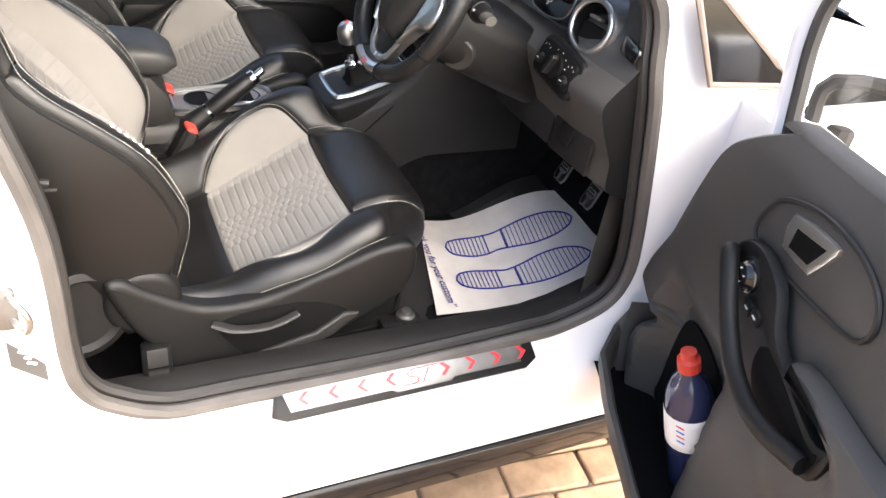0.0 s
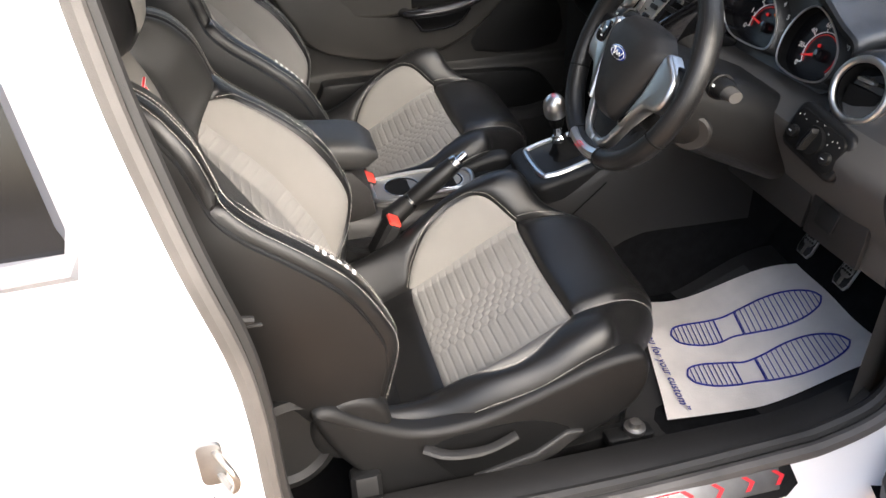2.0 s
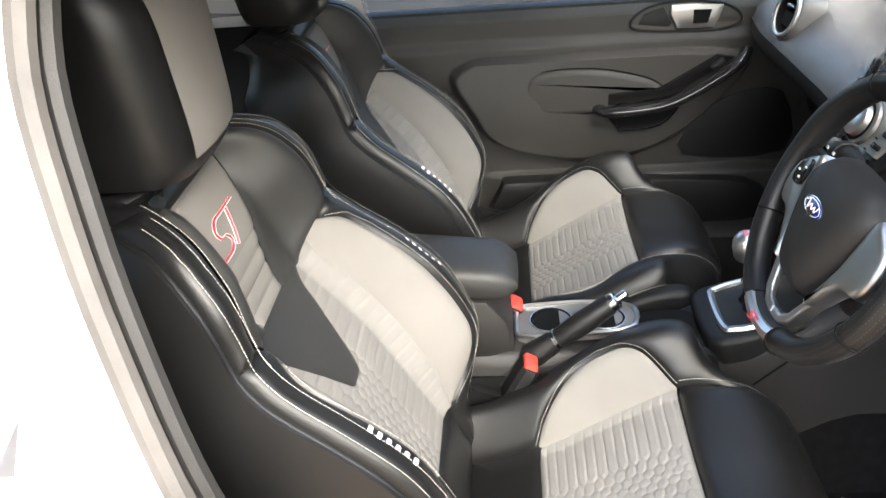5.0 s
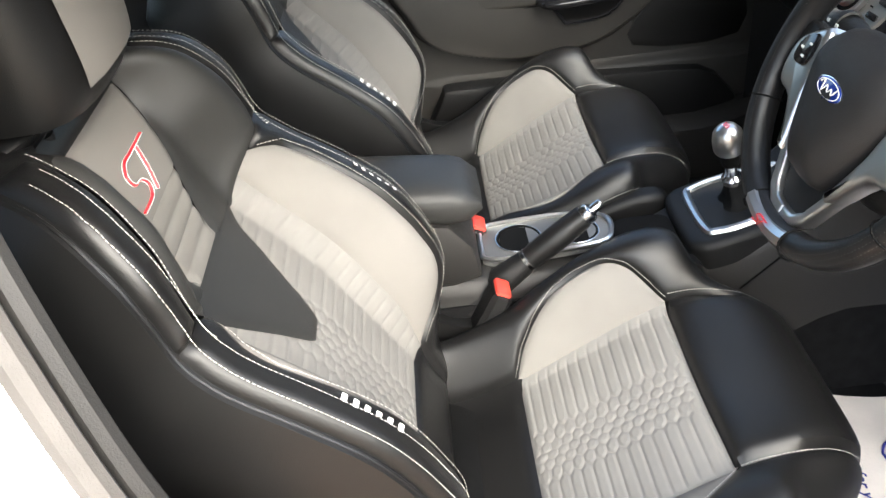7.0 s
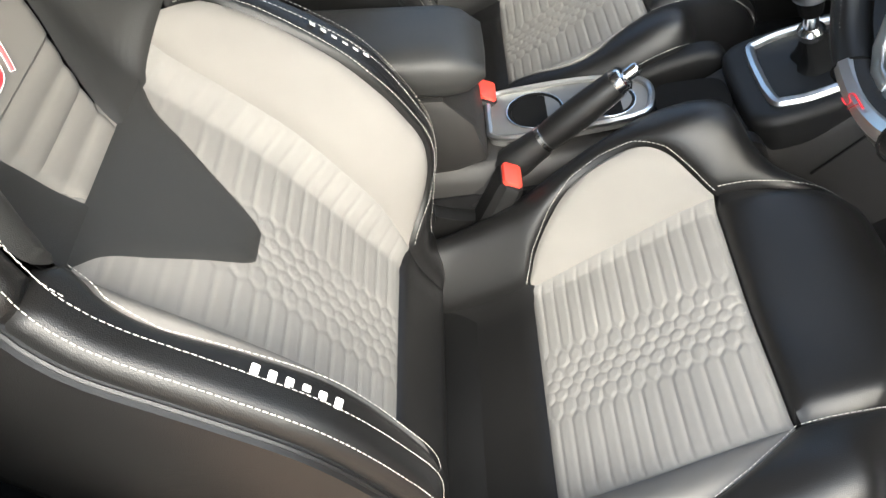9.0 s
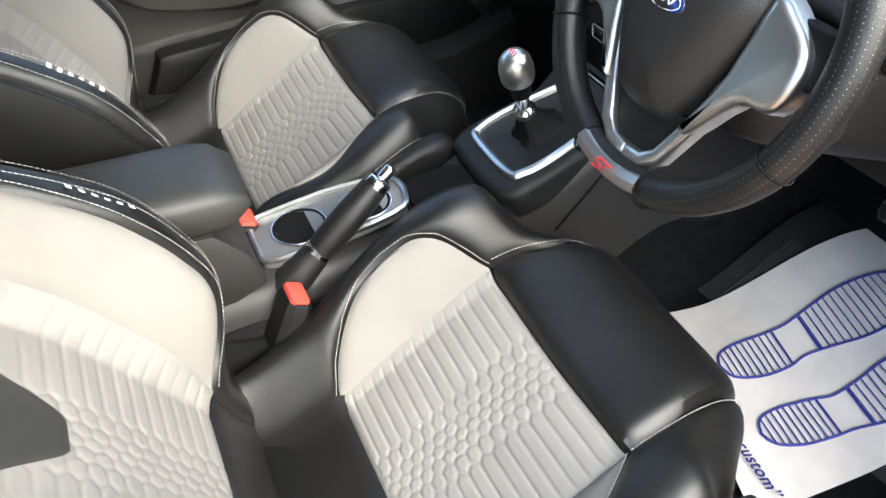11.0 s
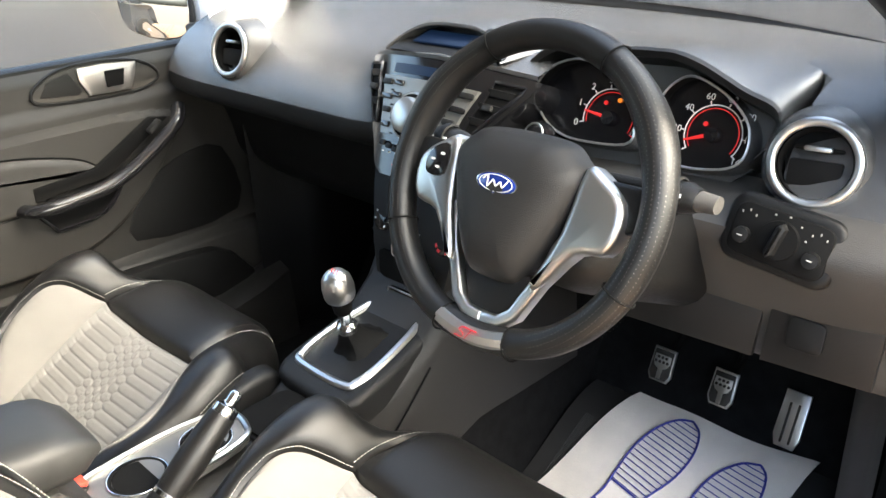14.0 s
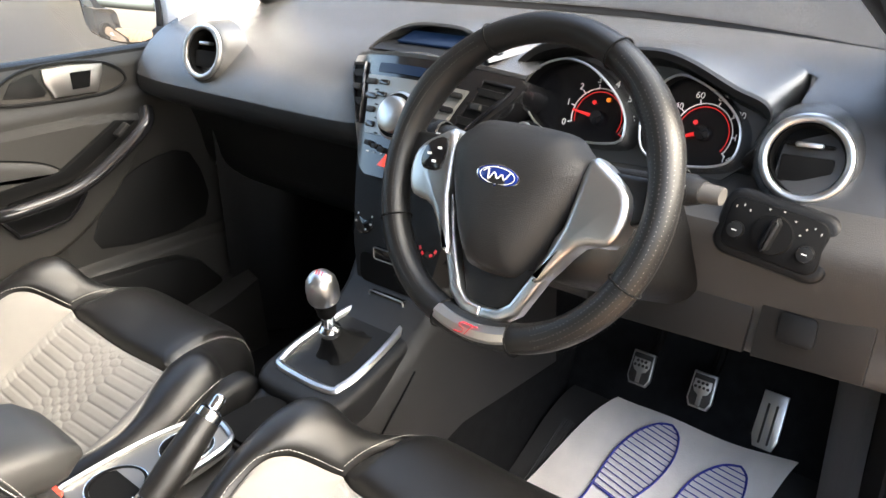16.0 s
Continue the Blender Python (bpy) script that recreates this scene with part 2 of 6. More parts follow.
def lettering(name, text, size, m, mat, parent, label="", shear=0.0, depth=0.0004, bold=0.0, spacing=1.0):
    """Raised letters as a mesh; m is the pose of the text's centre."""
    cu = bpy.data.curves.new(name, "FONT")
    cu.body, cu.size, cu.align_x, cu.align_y = text, size, "CENTER", "CENTER"
    cu.extrude, cu.shear, cu.offset, cu.resolution_u, cu.space_character = depth, shear, bold, 3, spacing
    tmp = bpy.data.objects.new(name, cu)
    scene.collection.objects.link(tmp)
    me = bpy.data.meshes.new_from_object(tmp.evaluated_get(bpy.context.evaluated_depsgraph_get()))
    bpy.data.objects.remove(tmp)
    bpy.data.curves.remove(cu)
    me.name = name
    me.transform(m)
    me.transform(Matrix.Translation(-ORIGIN[root_of(parent).name]))
    me.materials.clear()
    me.materials.append(M[mat])
    ob = new(name, me)
    ob.parent = parent
    return tagged(ob, label)


def smooth_curve(pts, n=8, closed=False):
    """Catmull-Rom through the points."""
    P = [np.array(p, float) for p in pts]
    out, c = [], len(P)
    for i in range(c if closed else c - 1):
        a, b, d, e = (P[(i + k) % c] if closed else P[min(max(i + k, 0), c - 1)] for k in (-1, 0, 1, 2))
        for k in range(n):
            t = k / n
            out.append(tuple(0.5 * (2 * b + (d - a) * t + (2 * a - 5 * b + 4 * d - e) * t * t + (3 * b - a - 3 * d + e) * t ** 3)))
    if not closed:
        out.append(tuple(P[-1]))
    return out


def table(x, pts):
    """Smooth reading of a table of (x, y) pairs."""
    xs, ys = [p[0] for p in pts], [p[1] for p in pts]
    if x <= xs[0]:
        return ys[0]
    if x >= xs[-1]:
        return ys[-1]
    i = max(k for k in range(len(xs)) if xs[k] <= x)
    t = (x - xs[i]) / (xs[i + 1] - xs[i])
    s = [(ys[min(k + 1, len(ys) - 1)] - ys[max(k - 1, 0)]) / (xs[min(k + 1, len(xs) - 1)] - xs[max(k - 1, 0)]) for k in (i, i + 1)]
    h = xs[i + 1] - xs[i]
    return (2 * t ** 3 - 3 * t * t + 1) * ys[i] + (t ** 3 - 2 * t * t + t) * h * s[0] + (3 * t * t - 2 * t ** 3) * ys[i + 1] + (t ** 3 - t * t) * h * s[1]


def sstep(a, b, x):
    t = min(1, max(0, (x - a) / (b - a)))
    return t * t * (3 - 2 * t)


def rounded(w, h, r, n=5):
    """Outline of a rounded rectangle round 0."""
    return [(sx * (w / 2 - r) + r * math.cos(k), sy * (h / 2 - r) + r * math.sin(k))
            for sx, sy, q in ((1, 1, 0), (-1, 1, 1), (-1, -1, 2), (1, -1, 3))
            for k in ((q + j / n) * math.pi / 2 for j in range(n + 1))]

# ---- car body round the door opening ----
OPENING = [(0.012, 0.415), (0.153, 0.412), (0.42, 0.408), (0.70, 0.42), (0.79, 0.43), (0.885, 0.469), (0.92, 0.537), (0.914, 0.637),
           (0.881, 0.807), (0.844, 0.976), (0.812, 1.122), (0.60, 1.30), (0.35, 1.41), (0.0, 1.455), (-0.19, 1.445), (-0.236, 1.34),
           (-0.222, 1.19), (-0.186, 1.022), (-0.146, 0.858), (-0.133, 0.738), (-0.13, 0.57), (-0.113, 0.50), (-0.073, 0.456)]


def lean(z):
    """How far the side of the car leans in at a height."""
    return 0.30 * max(0, z - 0.93) ** 1.25 + 0.0


def opening_ring(grow, y, n=5):
    pts = smooth_curve(OPENING, n, closed=True)
    out, c = [], len(pts)
    for i, p in enumerate(pts):
        a, b = Vector(pts[i - 2]), Vector(pts[(i + 2) % c])
        d = (b - a).normalized()
        q = Vector(p) + Vector((d.y, -d.x)) * grow
        out.append((q.x, y + lean(q.y), q.y))
    return out


car = thing("car", (0.4, 0.81, 0.0), "white three-door hatchback with the driver's door open", "car")
YC = 0.81
rows = [opening_ring(g, y) for g, y in ((0.0, 0.055), (0.012, 0.047), (0.05, 0.040), (0.075, 0.02), (0.09, 0.006))]
part("door_jamb", Geo().grid([opening_ring(g, y) for g, y in ((0.002, 0.056), (-0.008, 0.075), (-0.008, 0.10), (0.03, 0.13))], close_u=True), "plastic_grey", car, "black plastic edge of the door opening")
far = []
for (x, y, z) in opening_ring(0.13, 0.0):
    far.append((x, y, z))
edge = []
for (x, y, z) in far:
    d = Vector((x - 0.37, z - 0.80))
    k = min((1.45 if x < 0.37 else 1.75) / max(abs(d.x), 1e-6), (0.62 if z < 0.8 else 0.72) / max(abs(d.y), 1e-6))
    e = Vector((0.37, 0.80)) + d * max(1.0, k)
    e.y = min(max(e.y, 0.19), 0.99 if e.x > 1.15 or e.x < -0.3 else 1.42)
    edge.append((e.x, 0.0 + lean(e.y), e.y))
rows += [far, [tuple((np.array(p) + np.array(q)) / 2 + np.array((0, -0.004, 0))) for p, q in zip(far, edge)], edge]
part("side_panel", Geo().grid(rows, close_u=True), "white", car, "white painted sill and door frame")
mirror_y = lambda p: (p[0], 2 * YC - p[1], p[2])
part("side_panel", Geo().grid([[mirror_y(p) for p in r] for r in rows], close_u=True), "white", car)
part("door_seal", Geo().tube(opening_ring(-0.004, 0.058), 0.013, 8, closed=True), "seal", car, "dusty rubber door seal")
part("inner_seal", Geo().tube(opening_ring(-0.014, 0.082), 0.012, 8, closed=True), "rubber", car)
part("sill_skirt", Geo().prism([(-1.0, 0.11), (2.0, 0.11), (2.0, 0.186), (-1.0, 0.186)], (0, 0.022, 0), (1, 0, 0), (0, 0, 1), 0.034, 0.012), "gloss", car, "black plastic sill skirt")

# roof, headlining and pillars
roof_rows, lin_rows = [], []
for x in np.linspace(-1.6, 0.42, 15):
    z0 = 1.475 - 0.10 * max(0, (x - 0.0)) ** 2 * 4 - 0.03 * max(0, -x) ** 2
    roof_rows.append([(x, y, z0 + 0.03 - 0.09 * ((y - YC) / 0.68) ** 4) for y in np.linspace(0.14, 1.48, 19)])
    lin_rows.append([(x, y, z0 - 0.005 - 0.07 * ((y - YC) / 0.68) ** 4) for y in np.linspace(0.15, 1.47, 19)])
part("roof", Geo().grid(roof_rows), "white", car)
part("headlining", Geo().grid(lin_rows), "headliner", car)


def screen_pt(s, y):
    """Windscreen: s = 0 at its foot, 1 at the roof."""
    q = (y - YC) / 0.66
    return (1.235 - 0.20 * q * q - s * (0.83 - 0.12 * q * q), y + (YC - y) * 0.12 * s, 1.085 + s * 0.365 - 0.03 * q * q * s + 0.02 * math.sin(math.pi * s))


ws = part("windscreen", Geo().grid([[screen_pt(s, y) for y in np.linspace(0.17, 1.45, 21)] for s in np.linspace(0, 1, 9)]), "glass", car)
ws.visible_shadow = False
for y in (0.165, 1.455):
    part("pillar_trim", Geo().tube([screen_pt(s, y) for s in np.linspace(-0.05, 1, 8)], 0.032, 10), "plastic_grey", car)
part("screen_edge", Geo().tube([screen_pt(-0.015, y) for y in np.linspace(0.17, 1.45, 21)], 0.013, 8), "rubber", car)
# bonnet
part("bonnet", Geo().grid([[(x, y, 1.03 - 0.13 * ((x - 1.2) / 0.9) ** 2 - 0.07 * abs((y - YC) / 0.75) ** 3) for y in np.linspace(0.05, 1.57, 15)] for x in np.linspace(1.17, 2.15, 11)]), "white", car)
part("front_panel", Geo().grid([[(2.15 + d, y, z - 0.07 * abs((y - YC) / 0.75) ** 3) for y in np.linspace(0.05, 1.57, 9)] for d, z in ((0, 0.876), (0.05, 0.80), (0.07, 0.6), (0.05, 0.2))]), "white", car)
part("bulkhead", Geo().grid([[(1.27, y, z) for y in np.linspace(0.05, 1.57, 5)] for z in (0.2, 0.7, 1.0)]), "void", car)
part("rear_wall", Geo().grid([[(-1.6 + 0.3 * max(0, z - 0.9), y, z) for y in np.linspace(0.05, 1.57, 5)] for z in (0.2, 0.7, 1.0)]), "plastic", car)
rg = part("rear_screen", Geo().grid([[(-1.6 + 0.3 * max(0, z - 0.9), y, z) for y in np.linspace(0.15, 1.47, 5)] for z in (1.0, 1.2, 1.44)]), "glass_dark", car)
rg.visible_shadow = False

# floor, sill inside, tunnel
part("floor_carpet", Geo().grid([[(x, y, 0.285 + 0.10 * sstep(0.95, 1.15, x) + 0.25 * sstep(1.1, 1.25, x)) for y in np.linspace(0.09, 1.53, 9)] for x in np.linspace(-1.6, 1.27, 30)]), "carpet", car)
for side in (0, 1):
    rows = []
    for x in np.linspace(-0.10, 0.90, 14):
        up = 0.05 * sstep(0.75, 0.95, x)
        r = [(x, 0.07, 0.418 + up), (x, 0.085, 0.428 + up), (x, 0.13, 0.43 + up), (x, 0.165, 0.415 + up), (x, 0.175, 0.36), (x, 0.18, 0.28)]
        rows.append([mirror_y(p) for p in r] if side else r)
    part("sill_trim", Geo().grid(rows), "plastic_grey", car, "black plastic inner sill trim")
# kick panel ahead of the door opening and rear quarter trim
for side in (0, 1):
    k = [[(x, 0.10 + 0.035 * sstep(0.80, 0.93, x) + 0.060 * sstep(0.91, 1.0, x), z) for z in np.linspace(0.30, 0.95, 8)] for x in (0.86, 0.90, 0.93, 0.96, 0.99, 1.02, 1.06, 1.15, 1.27)]
    # same panel both sides; the passenger's is black to paint its shade
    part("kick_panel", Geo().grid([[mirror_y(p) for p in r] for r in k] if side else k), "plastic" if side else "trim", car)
    q = []
    for x in np.linspace(-1.6, -0.21, 12):
        q.append([(x, 0.10 + 0.05 * math.sin(math.pi * min(1, max(0, (z - 0.3) / 0.6))) + lean(z), z) for z in np.linspace(0.28, 1.02, 9)])
    part("quarter_trim", Geo().grid([[mirror_y(p) for p in r] for r in q] if side else q), "plastic", car, "black plastic rear quarter trim")
    b = [[(x + 0.02, 0.105 + lean(z) + 0.02 * math.sin(math.pi * (x + 0.44) / 0.2), z) for x in np.linspace(-0.44, -0.26, 5)] for z in np.linspace(0.95, 1.39, 7)]
    part("pillar_trim", Geo().grid([[mirror_y(p) for p in r] for r in b] if side else b), "plastic", car)
# speaker in the rear quarter trim
sp = part("speaker", Geo().lathe((-0.10, 0.19, 0.55), (0.25, -1, 0.1), [(-0.01, 0.085), (0.012, 0.083), (0.016, 0.07), (0.006, 0.062), (0.004, 0.0)], 28), "plastic", car, "round speaker grille")
# rear side window with a grey frame
qw = [(-0.272, 1.036), (-0.262, 1.08), (-0.30, 1.30), (-0.45, 1.34), (-1.05, 1.27), (-1.12, 1.17), (-1.0, 1.06), (-0.6, 1.03)]
for side in (0, 1):
    pts = [(x, -0.004 + lean(z), z) for x, z in smooth_curve(qw, 1, True)]
    fr = [(x, -0.008 + lean(z), z) for x, z in qw]
    part("rear_window_frame", Geo().tube([mirror_y(p) for p in fr] if side else fr, 0.017, 4, closed=True), "frame_grey", car)
    mid = [(-0.65, -0.008 + lean(1.17), 1.17)] * len(pts)
    g = Geo().grid([pts, mid], close_u=True)
    g.v = [mirror_y(p) for p in g.v] if side else g.v
    part("rear_window", g, "gloss" if not side else "glass_dark", car)
# passenger door glass and waist
pg = part("passenger_glass", Geo().grid([[(x, 2 * YC - 0.035 - lean(z), z) for x in np.linspace(-0.2, 0.98 - 1.3 * (z - 1.0), 8)] for z in np.linspace(0.97, 1.38, 5)]), "glass", car)
pg.visible_shadow = False

# passenger door trim
PD = thing("passenger_door", (0.3, 1.58, 0.4), "closed passenger door with dark grey trim and black grip", "car door")


def swoosh(x, z):
    """1 inside the raised middle of the door trim, 0 outside it."""
    top = 0.888 - 0.02 * max(0, (x - 0.55) / 0.2) ** 2
    low = table(x, [(0.0, 0.83), (0.03, 0.76), (0.10, 0.665), (0.20, 0.62), (0.33, 0.60), (0.50, 0.62), (0.62, 0.69), (0.72, 0.80), (0.76, 0.86)])
    side = table(z, [(0.60, 0.30), (0.66, 0.12), (0.76, 0.045), (0.83, 0.008), (0.86, 0.02), (0.888, 0.08)])
    return (1 - sstep(top - 0.012, top, z)) * sstep(low - 0.008, low + 0.018, z) * sstep(side - 0.008, side + 0.018, x) * (1 - sstep(0.735, 0.75, x))


def door_y(x, z):
    y = 1.592 - 0.012 * sstep(0.93, 0.90, z) - 0.028 * swoosh(x, z)
    y -= 0.030 * (1 - sstep(0.555, 0.575, z)) * sstep(0.05, 0.2, x)
    y += 0.02 * sstep(0.97, 1.01, z)
    return y - 0.02 * math.sin(math.pi * min(1, max(0, (z - 0.60) / 0.29))) * swoosh(x, z) * (1 - sstep(0.15, 0.45, x))


# darker than the open door's trim, as the cabin's shade is in the colour
part("trim_panel", Geo().grid([[(x, door_y(x, z), z) for z in np.linspace(0.31, 0.998, 170)] for x in np.linspace(-0.24, 1.26, 300)]), "door_trim_shade", PD, "dark grey grained door trim")
part("waist_rail", Geo().grid([[(x, y, z) for x in np.linspace(-0.24, 0.92, 8)] for y, z in ((1.604, 0.990), (1.606, 1.000), (1.615, 1.004), (1.64, 1.004))]), "plastic", PD)
pad = [(0.192, 0.748), (0.188, 0.80), (0.205, 0.84), (0.26, 0.855), (0.36, 0.855), (0.45, 0.838), (0.515, 0.815), (0.535, 0.785), (0.44, 0.765), (0.39, 0.742), (0.28, 0.738)]
part("arm_pad", Geo().prism([(x, z) for x, z in smooth_curve(pad, 4, True)], (0, 1.566, 0), (1, 0, 0), (0, 0, 1), 0.03, 0.018, 5), "door_trim_shade", PD, "padded dark grey elbow rest")
part("pad_seam", Geo().tube([(x, 1.547, z) for x, z in smooth_curve(pad, 4, True)], 0.002, 5, closed=True), "void", PD)
grip = smooth_curve([(0.375, 1.545, 0.752), (0.40, 1.512, 0.752), (0.50, 1.500, 0.762), (0.56, 1.497, 0.778), (0.63, 1.496, 0.815), (0.70, 1.500, 0.862), (0.725, 1.53, 0.885)], 6)
part("grip", Geo().tube(grip, [0.017] * len(grip), 12, flat=0.8), "gloss", PD, "gloss black pull grip")
# black plates for the shade behind the grip and in the pull cup
part("grip_well", Geo().prism([(x, z) for x, z in ((0.40, 0.762), (0.55, 0.775), (0.70, 0.868), (0.66, 0.875), (0.53, 0.80), (0.40, 0.79))], (0, 1.545, 0), (1, 0, 0), (0, 0, 1), 0.012, 0.003), "void", PD)
part("switch", Geo().box((0.655, 1.512, 0.862), (0.035, 0.02, 0.008), pose(0, 0, 0, 0, -35, 0), 0.003), "plastic", PD)
part("pull_cup", Geo().prism([(x, z) for x, z in smooth_curve([(0.395, 0.742), (0.425, 0.70), (0.44, 0.69), (0.53, 0.70), (0.575, 0.745), (0.56, 0.765), (0.45, 0.75)], 3, True)], (0, 1.556, 0), (1, 0, 0), (0, 0, 1), 0.010, 0.003), "void", PD)
part("pull_cup_rim", Geo().tube([(x, 1.545, z) for x, z in smooth_curve([(0.395, 0.742), (0.425, 0.70), (0.44, 0.69), (0.53, 0.70), (0.575, 0.745)], 3)], 0.005, 6), "gloss", PD)
oval = [(0.456, 0.945), (0.47, 0.97), (0.52, 0.993), (0.60, 0.997), (0.68, 0.985), (0.72, 0.958), (0.715, 0.935), (0.66, 0.922), (0.56, 0.925), (0.48, 0.932)]
hd_ = part("handle_recess", Geo().prism([(x, z) for x, z in smooth_curve(oval, 4, True)], (0, 1.602, 0), (1, 0, 0), (0, 0, 1), 0.012, 0.003), "door_trim_shade", PD, "oval recess round the door release")
part("recess_rim", Geo().tube([(x, 1.589, z) for x, z in smooth_curve(oval, 4, True)], 0.0035, 6, closed=True), "plastic", hd_)
part("release_bezel", Geo().prism([(x, z) for x, z in smooth_curve([(0.552, 0.99), (0.66, 0.986), (0.676, 0.978), (0.66, 0.934), (0.648, 0.93), (0.575, 0.932), (0.565, 0.938)], 2, True)], (0, 1.592, 0), (1, 0, 0), (0, 0, 1), 0.010, 0.004), "satin", hd_, "satin silver release bezel")
part("release_lever", Geo().prism([(x, z) for x, z in ((0.605, 0.976), (0.648, 0.975), (0.64, 0.943), (0.605, 0.943))], (0, 1.583, 0), (1, 0, 0), (0, 0, 1), 0.003), "void", hd_)
part("tweeter_cover", Geo().prism([(x, z) for x, z in ((0.472, 0.945), (0.49, 0.972), (0.535, 0.985), (0.556, 0.945), (0.55, 0.936))], (0, 1.592, 0), (1, 0, 0), (0, 0, 1), 0.004, 0.002), "plastic", hd_)
part("pocket", Geo().prism([(x, z) for x, z in smooth_curve([(0.12, 0.34), (0.12, 0.54), (0.20, 0.565), (0.60, 0.555), (0.80, 0.52), (0.82, 0.34)], 3, True)], (0, 1.565, 0), (1, 0, 0), (0, 0, 1), 0.045, 0.012), "plastic", PD, "black door pocket")
sg = part("speaker_grille", Geo().prism([(x, z) for x, z in smooth_curve([(0.60, 0.60), (0.63, 0.70), (0.72, 0.76), (0.84, 0.76), (0.86, 0.60)], 3, True)], (0, 1.585, 0), (1, 0, 0), (0, 0, 1), 0.008, 0.003), "plastic", PD)
# wing mirror beyond the passenger glass
wm = thing("wing_mirror", (0.86, 1.74, 1.0), "white wing mirror on the passenger door", "wing mirror")
mo = [(1.3 * a, 1.15 * b) for a, b in smooth_curve([(-0.085, 0.05), (-0.09, 0.0), (-0.075, -0.045), (0.0, -0.062), (0.075, -0.05), (0.09, 0.0), (0.075, 0.055), (0.0, 0.065)], 3, True)]
part("housing", Geo().prism([(a * 1.1, b * 1.1) for a, b in mo], (0.96, 1.825, 1.055), (0.25, -1, 0), (0, 0, 1), 0.10, 0.015), "white", wm)
part("surround", Geo().prism([(a * 1.08, b * 1.08) for a, b in mo], (0.858, 1.81, 1.055), (0.25, -1, 0), (0, 0, 1), 0.006, 0.002), "rubber", wm)
part("mirror_glass", Geo().prism(mo, (0.851, 1.809, 1.055), (0.25, -1, 0), (0.06, 0, 1), 0.003, 0.001), "mirror", wm, "mirror glass")
part("mirror_foot", Geo().box((0.90, 1.68, 1.00), (0.06, 0.14, 0.05), None, 0.01), "rubber", wm)

# striker and sticker on the door frame
st = thing("door_striker", (-0.187, 0.005, 0.734), "zinc door striker loop on the white frame", "striker")
part("plate", Geo().prism(rounded(0.03, 0.07, 0.01), (-0.187, 0.004, 0.734), (1, 0, 0), (0, 0, 1), 0.006, 0.002), "plate", st)
part("loop", Geo().tube(smooth_curve([(-0.18, 0.0, 0.755), (-0.165, -0.03, 0.755), (-0.158, -0.035, 0.735), (-0.165, -0.03, 0.715), (-0.18, 0.0, 0.715)], 4), 0.0045, 8), "steel", st)
sk = thing("door_sticker", (-0.165, 0.02, 0.60), "grey label with pale bars stuck on the door frame", "sticker")
TS = [(-0.042, 0.038), (0.003, -0.018), (0.003, 0.016), (-0.042, 0.084)]
part("backing", Geo().prism(TS, (-0.155, 0.012, 0.60), (1, 0.45, 0), (0, 0, 1), 0.0016), "label_grey", sk)
for k in range(3):
    part("text_bar", Geo().box((-0.176 + 0.004 * k, 0.001 + 0.002 * k, 0.655 - k * 0.013), (0.016 - 0.005 * (k % 2), 0.003, 0.004), pose(0, 0, 0, 0, 40, 24)), "print", sk)

# tread plate on the sill
tp = thing("tread_plate", (0.45, 0.045, 0.40), "brushed metal tread plate with red chevrons on the white sill", "tread plate")
TX, TY, TZ = Vector((1, 0.004, 0.004)).normalized(), Vector((0, 0.80, 0.60)).normalized(), Vector((0.455, 0.040, 0.402))
part("base", Geo().prism([(-0.275, -0.022), (-0.25, -0.034), (0.235, -0.034), (0.262, -0.018), (0.258, 0.026), (-0.262, 0.026)], TZ, TX, TY, 0.006, 0.003), "plastic", tp)
part("metal_plate", Geo().prism([(-0.242, -0.020), (-0.05, -0.020), (-0.04, -0.026), (0.07, -0.026), (0.08, -0.020), (0.225, -0.020), (0.236, 0.017), (-0.252, 0.017)], TZ, TX, TY, 0.0085, 0.002), "plate", tp)
nrm = TX.cross(TY)
for k in range(9):
    x = -0.215 + k * 0.0555
    if k in (4,):
        continue
    s = -1 if k < 4 else 1
    part("chevron", Geo().prism([(x - s * 0.011, 0.011), (x - s * 0.002, 0.011), (x + s * 0.011, 0.0), (x - s * 0.002, -0.013), (x - s * 0.011, -0.013), (x + s * 0.002, 0.0)], TZ + nrm * 0.0090, TX, TY, 0.0012), "red_ink", tp)

# fixed quarter light between the door opening and the windscreen pillar
qv = [(0.902, 0.99), (1.085, 0.978), (1.03, 1.03), (0.848, 1.165), (0.838, 1.15)]
qg = Geo().add([(x, lean(z) - 0.003, z) for x, z in qv] + [(x, lean(z) - 0.007, z) for x, z in qv], [(0, 1, 2, 3, 4), (5, 6, 7, 8, 9)] + [(i, (i + 1) % 5, 5 + (i + 1) % 5, 5 + i) for i in range(5)])
qf = part("quarter_light", qg, "gloss", car, "small dark quarter window")
part("quarter_light_frame", Geo().tube([(x, lean(z) - 0.006, z) for x, z in qv], 0.006, 6, closed=True), "beige", qf, "beige window frame")

# ground of block pavers
part("ground", Geo().grid([[(x, y, -0.012) for x in (-60, -5, 0, 5, 60)] for y in (-60, -5, 0, 5, 60)]), "joint", None, "sandy joints under the block paving", kind="structure")["category"] = "ground"

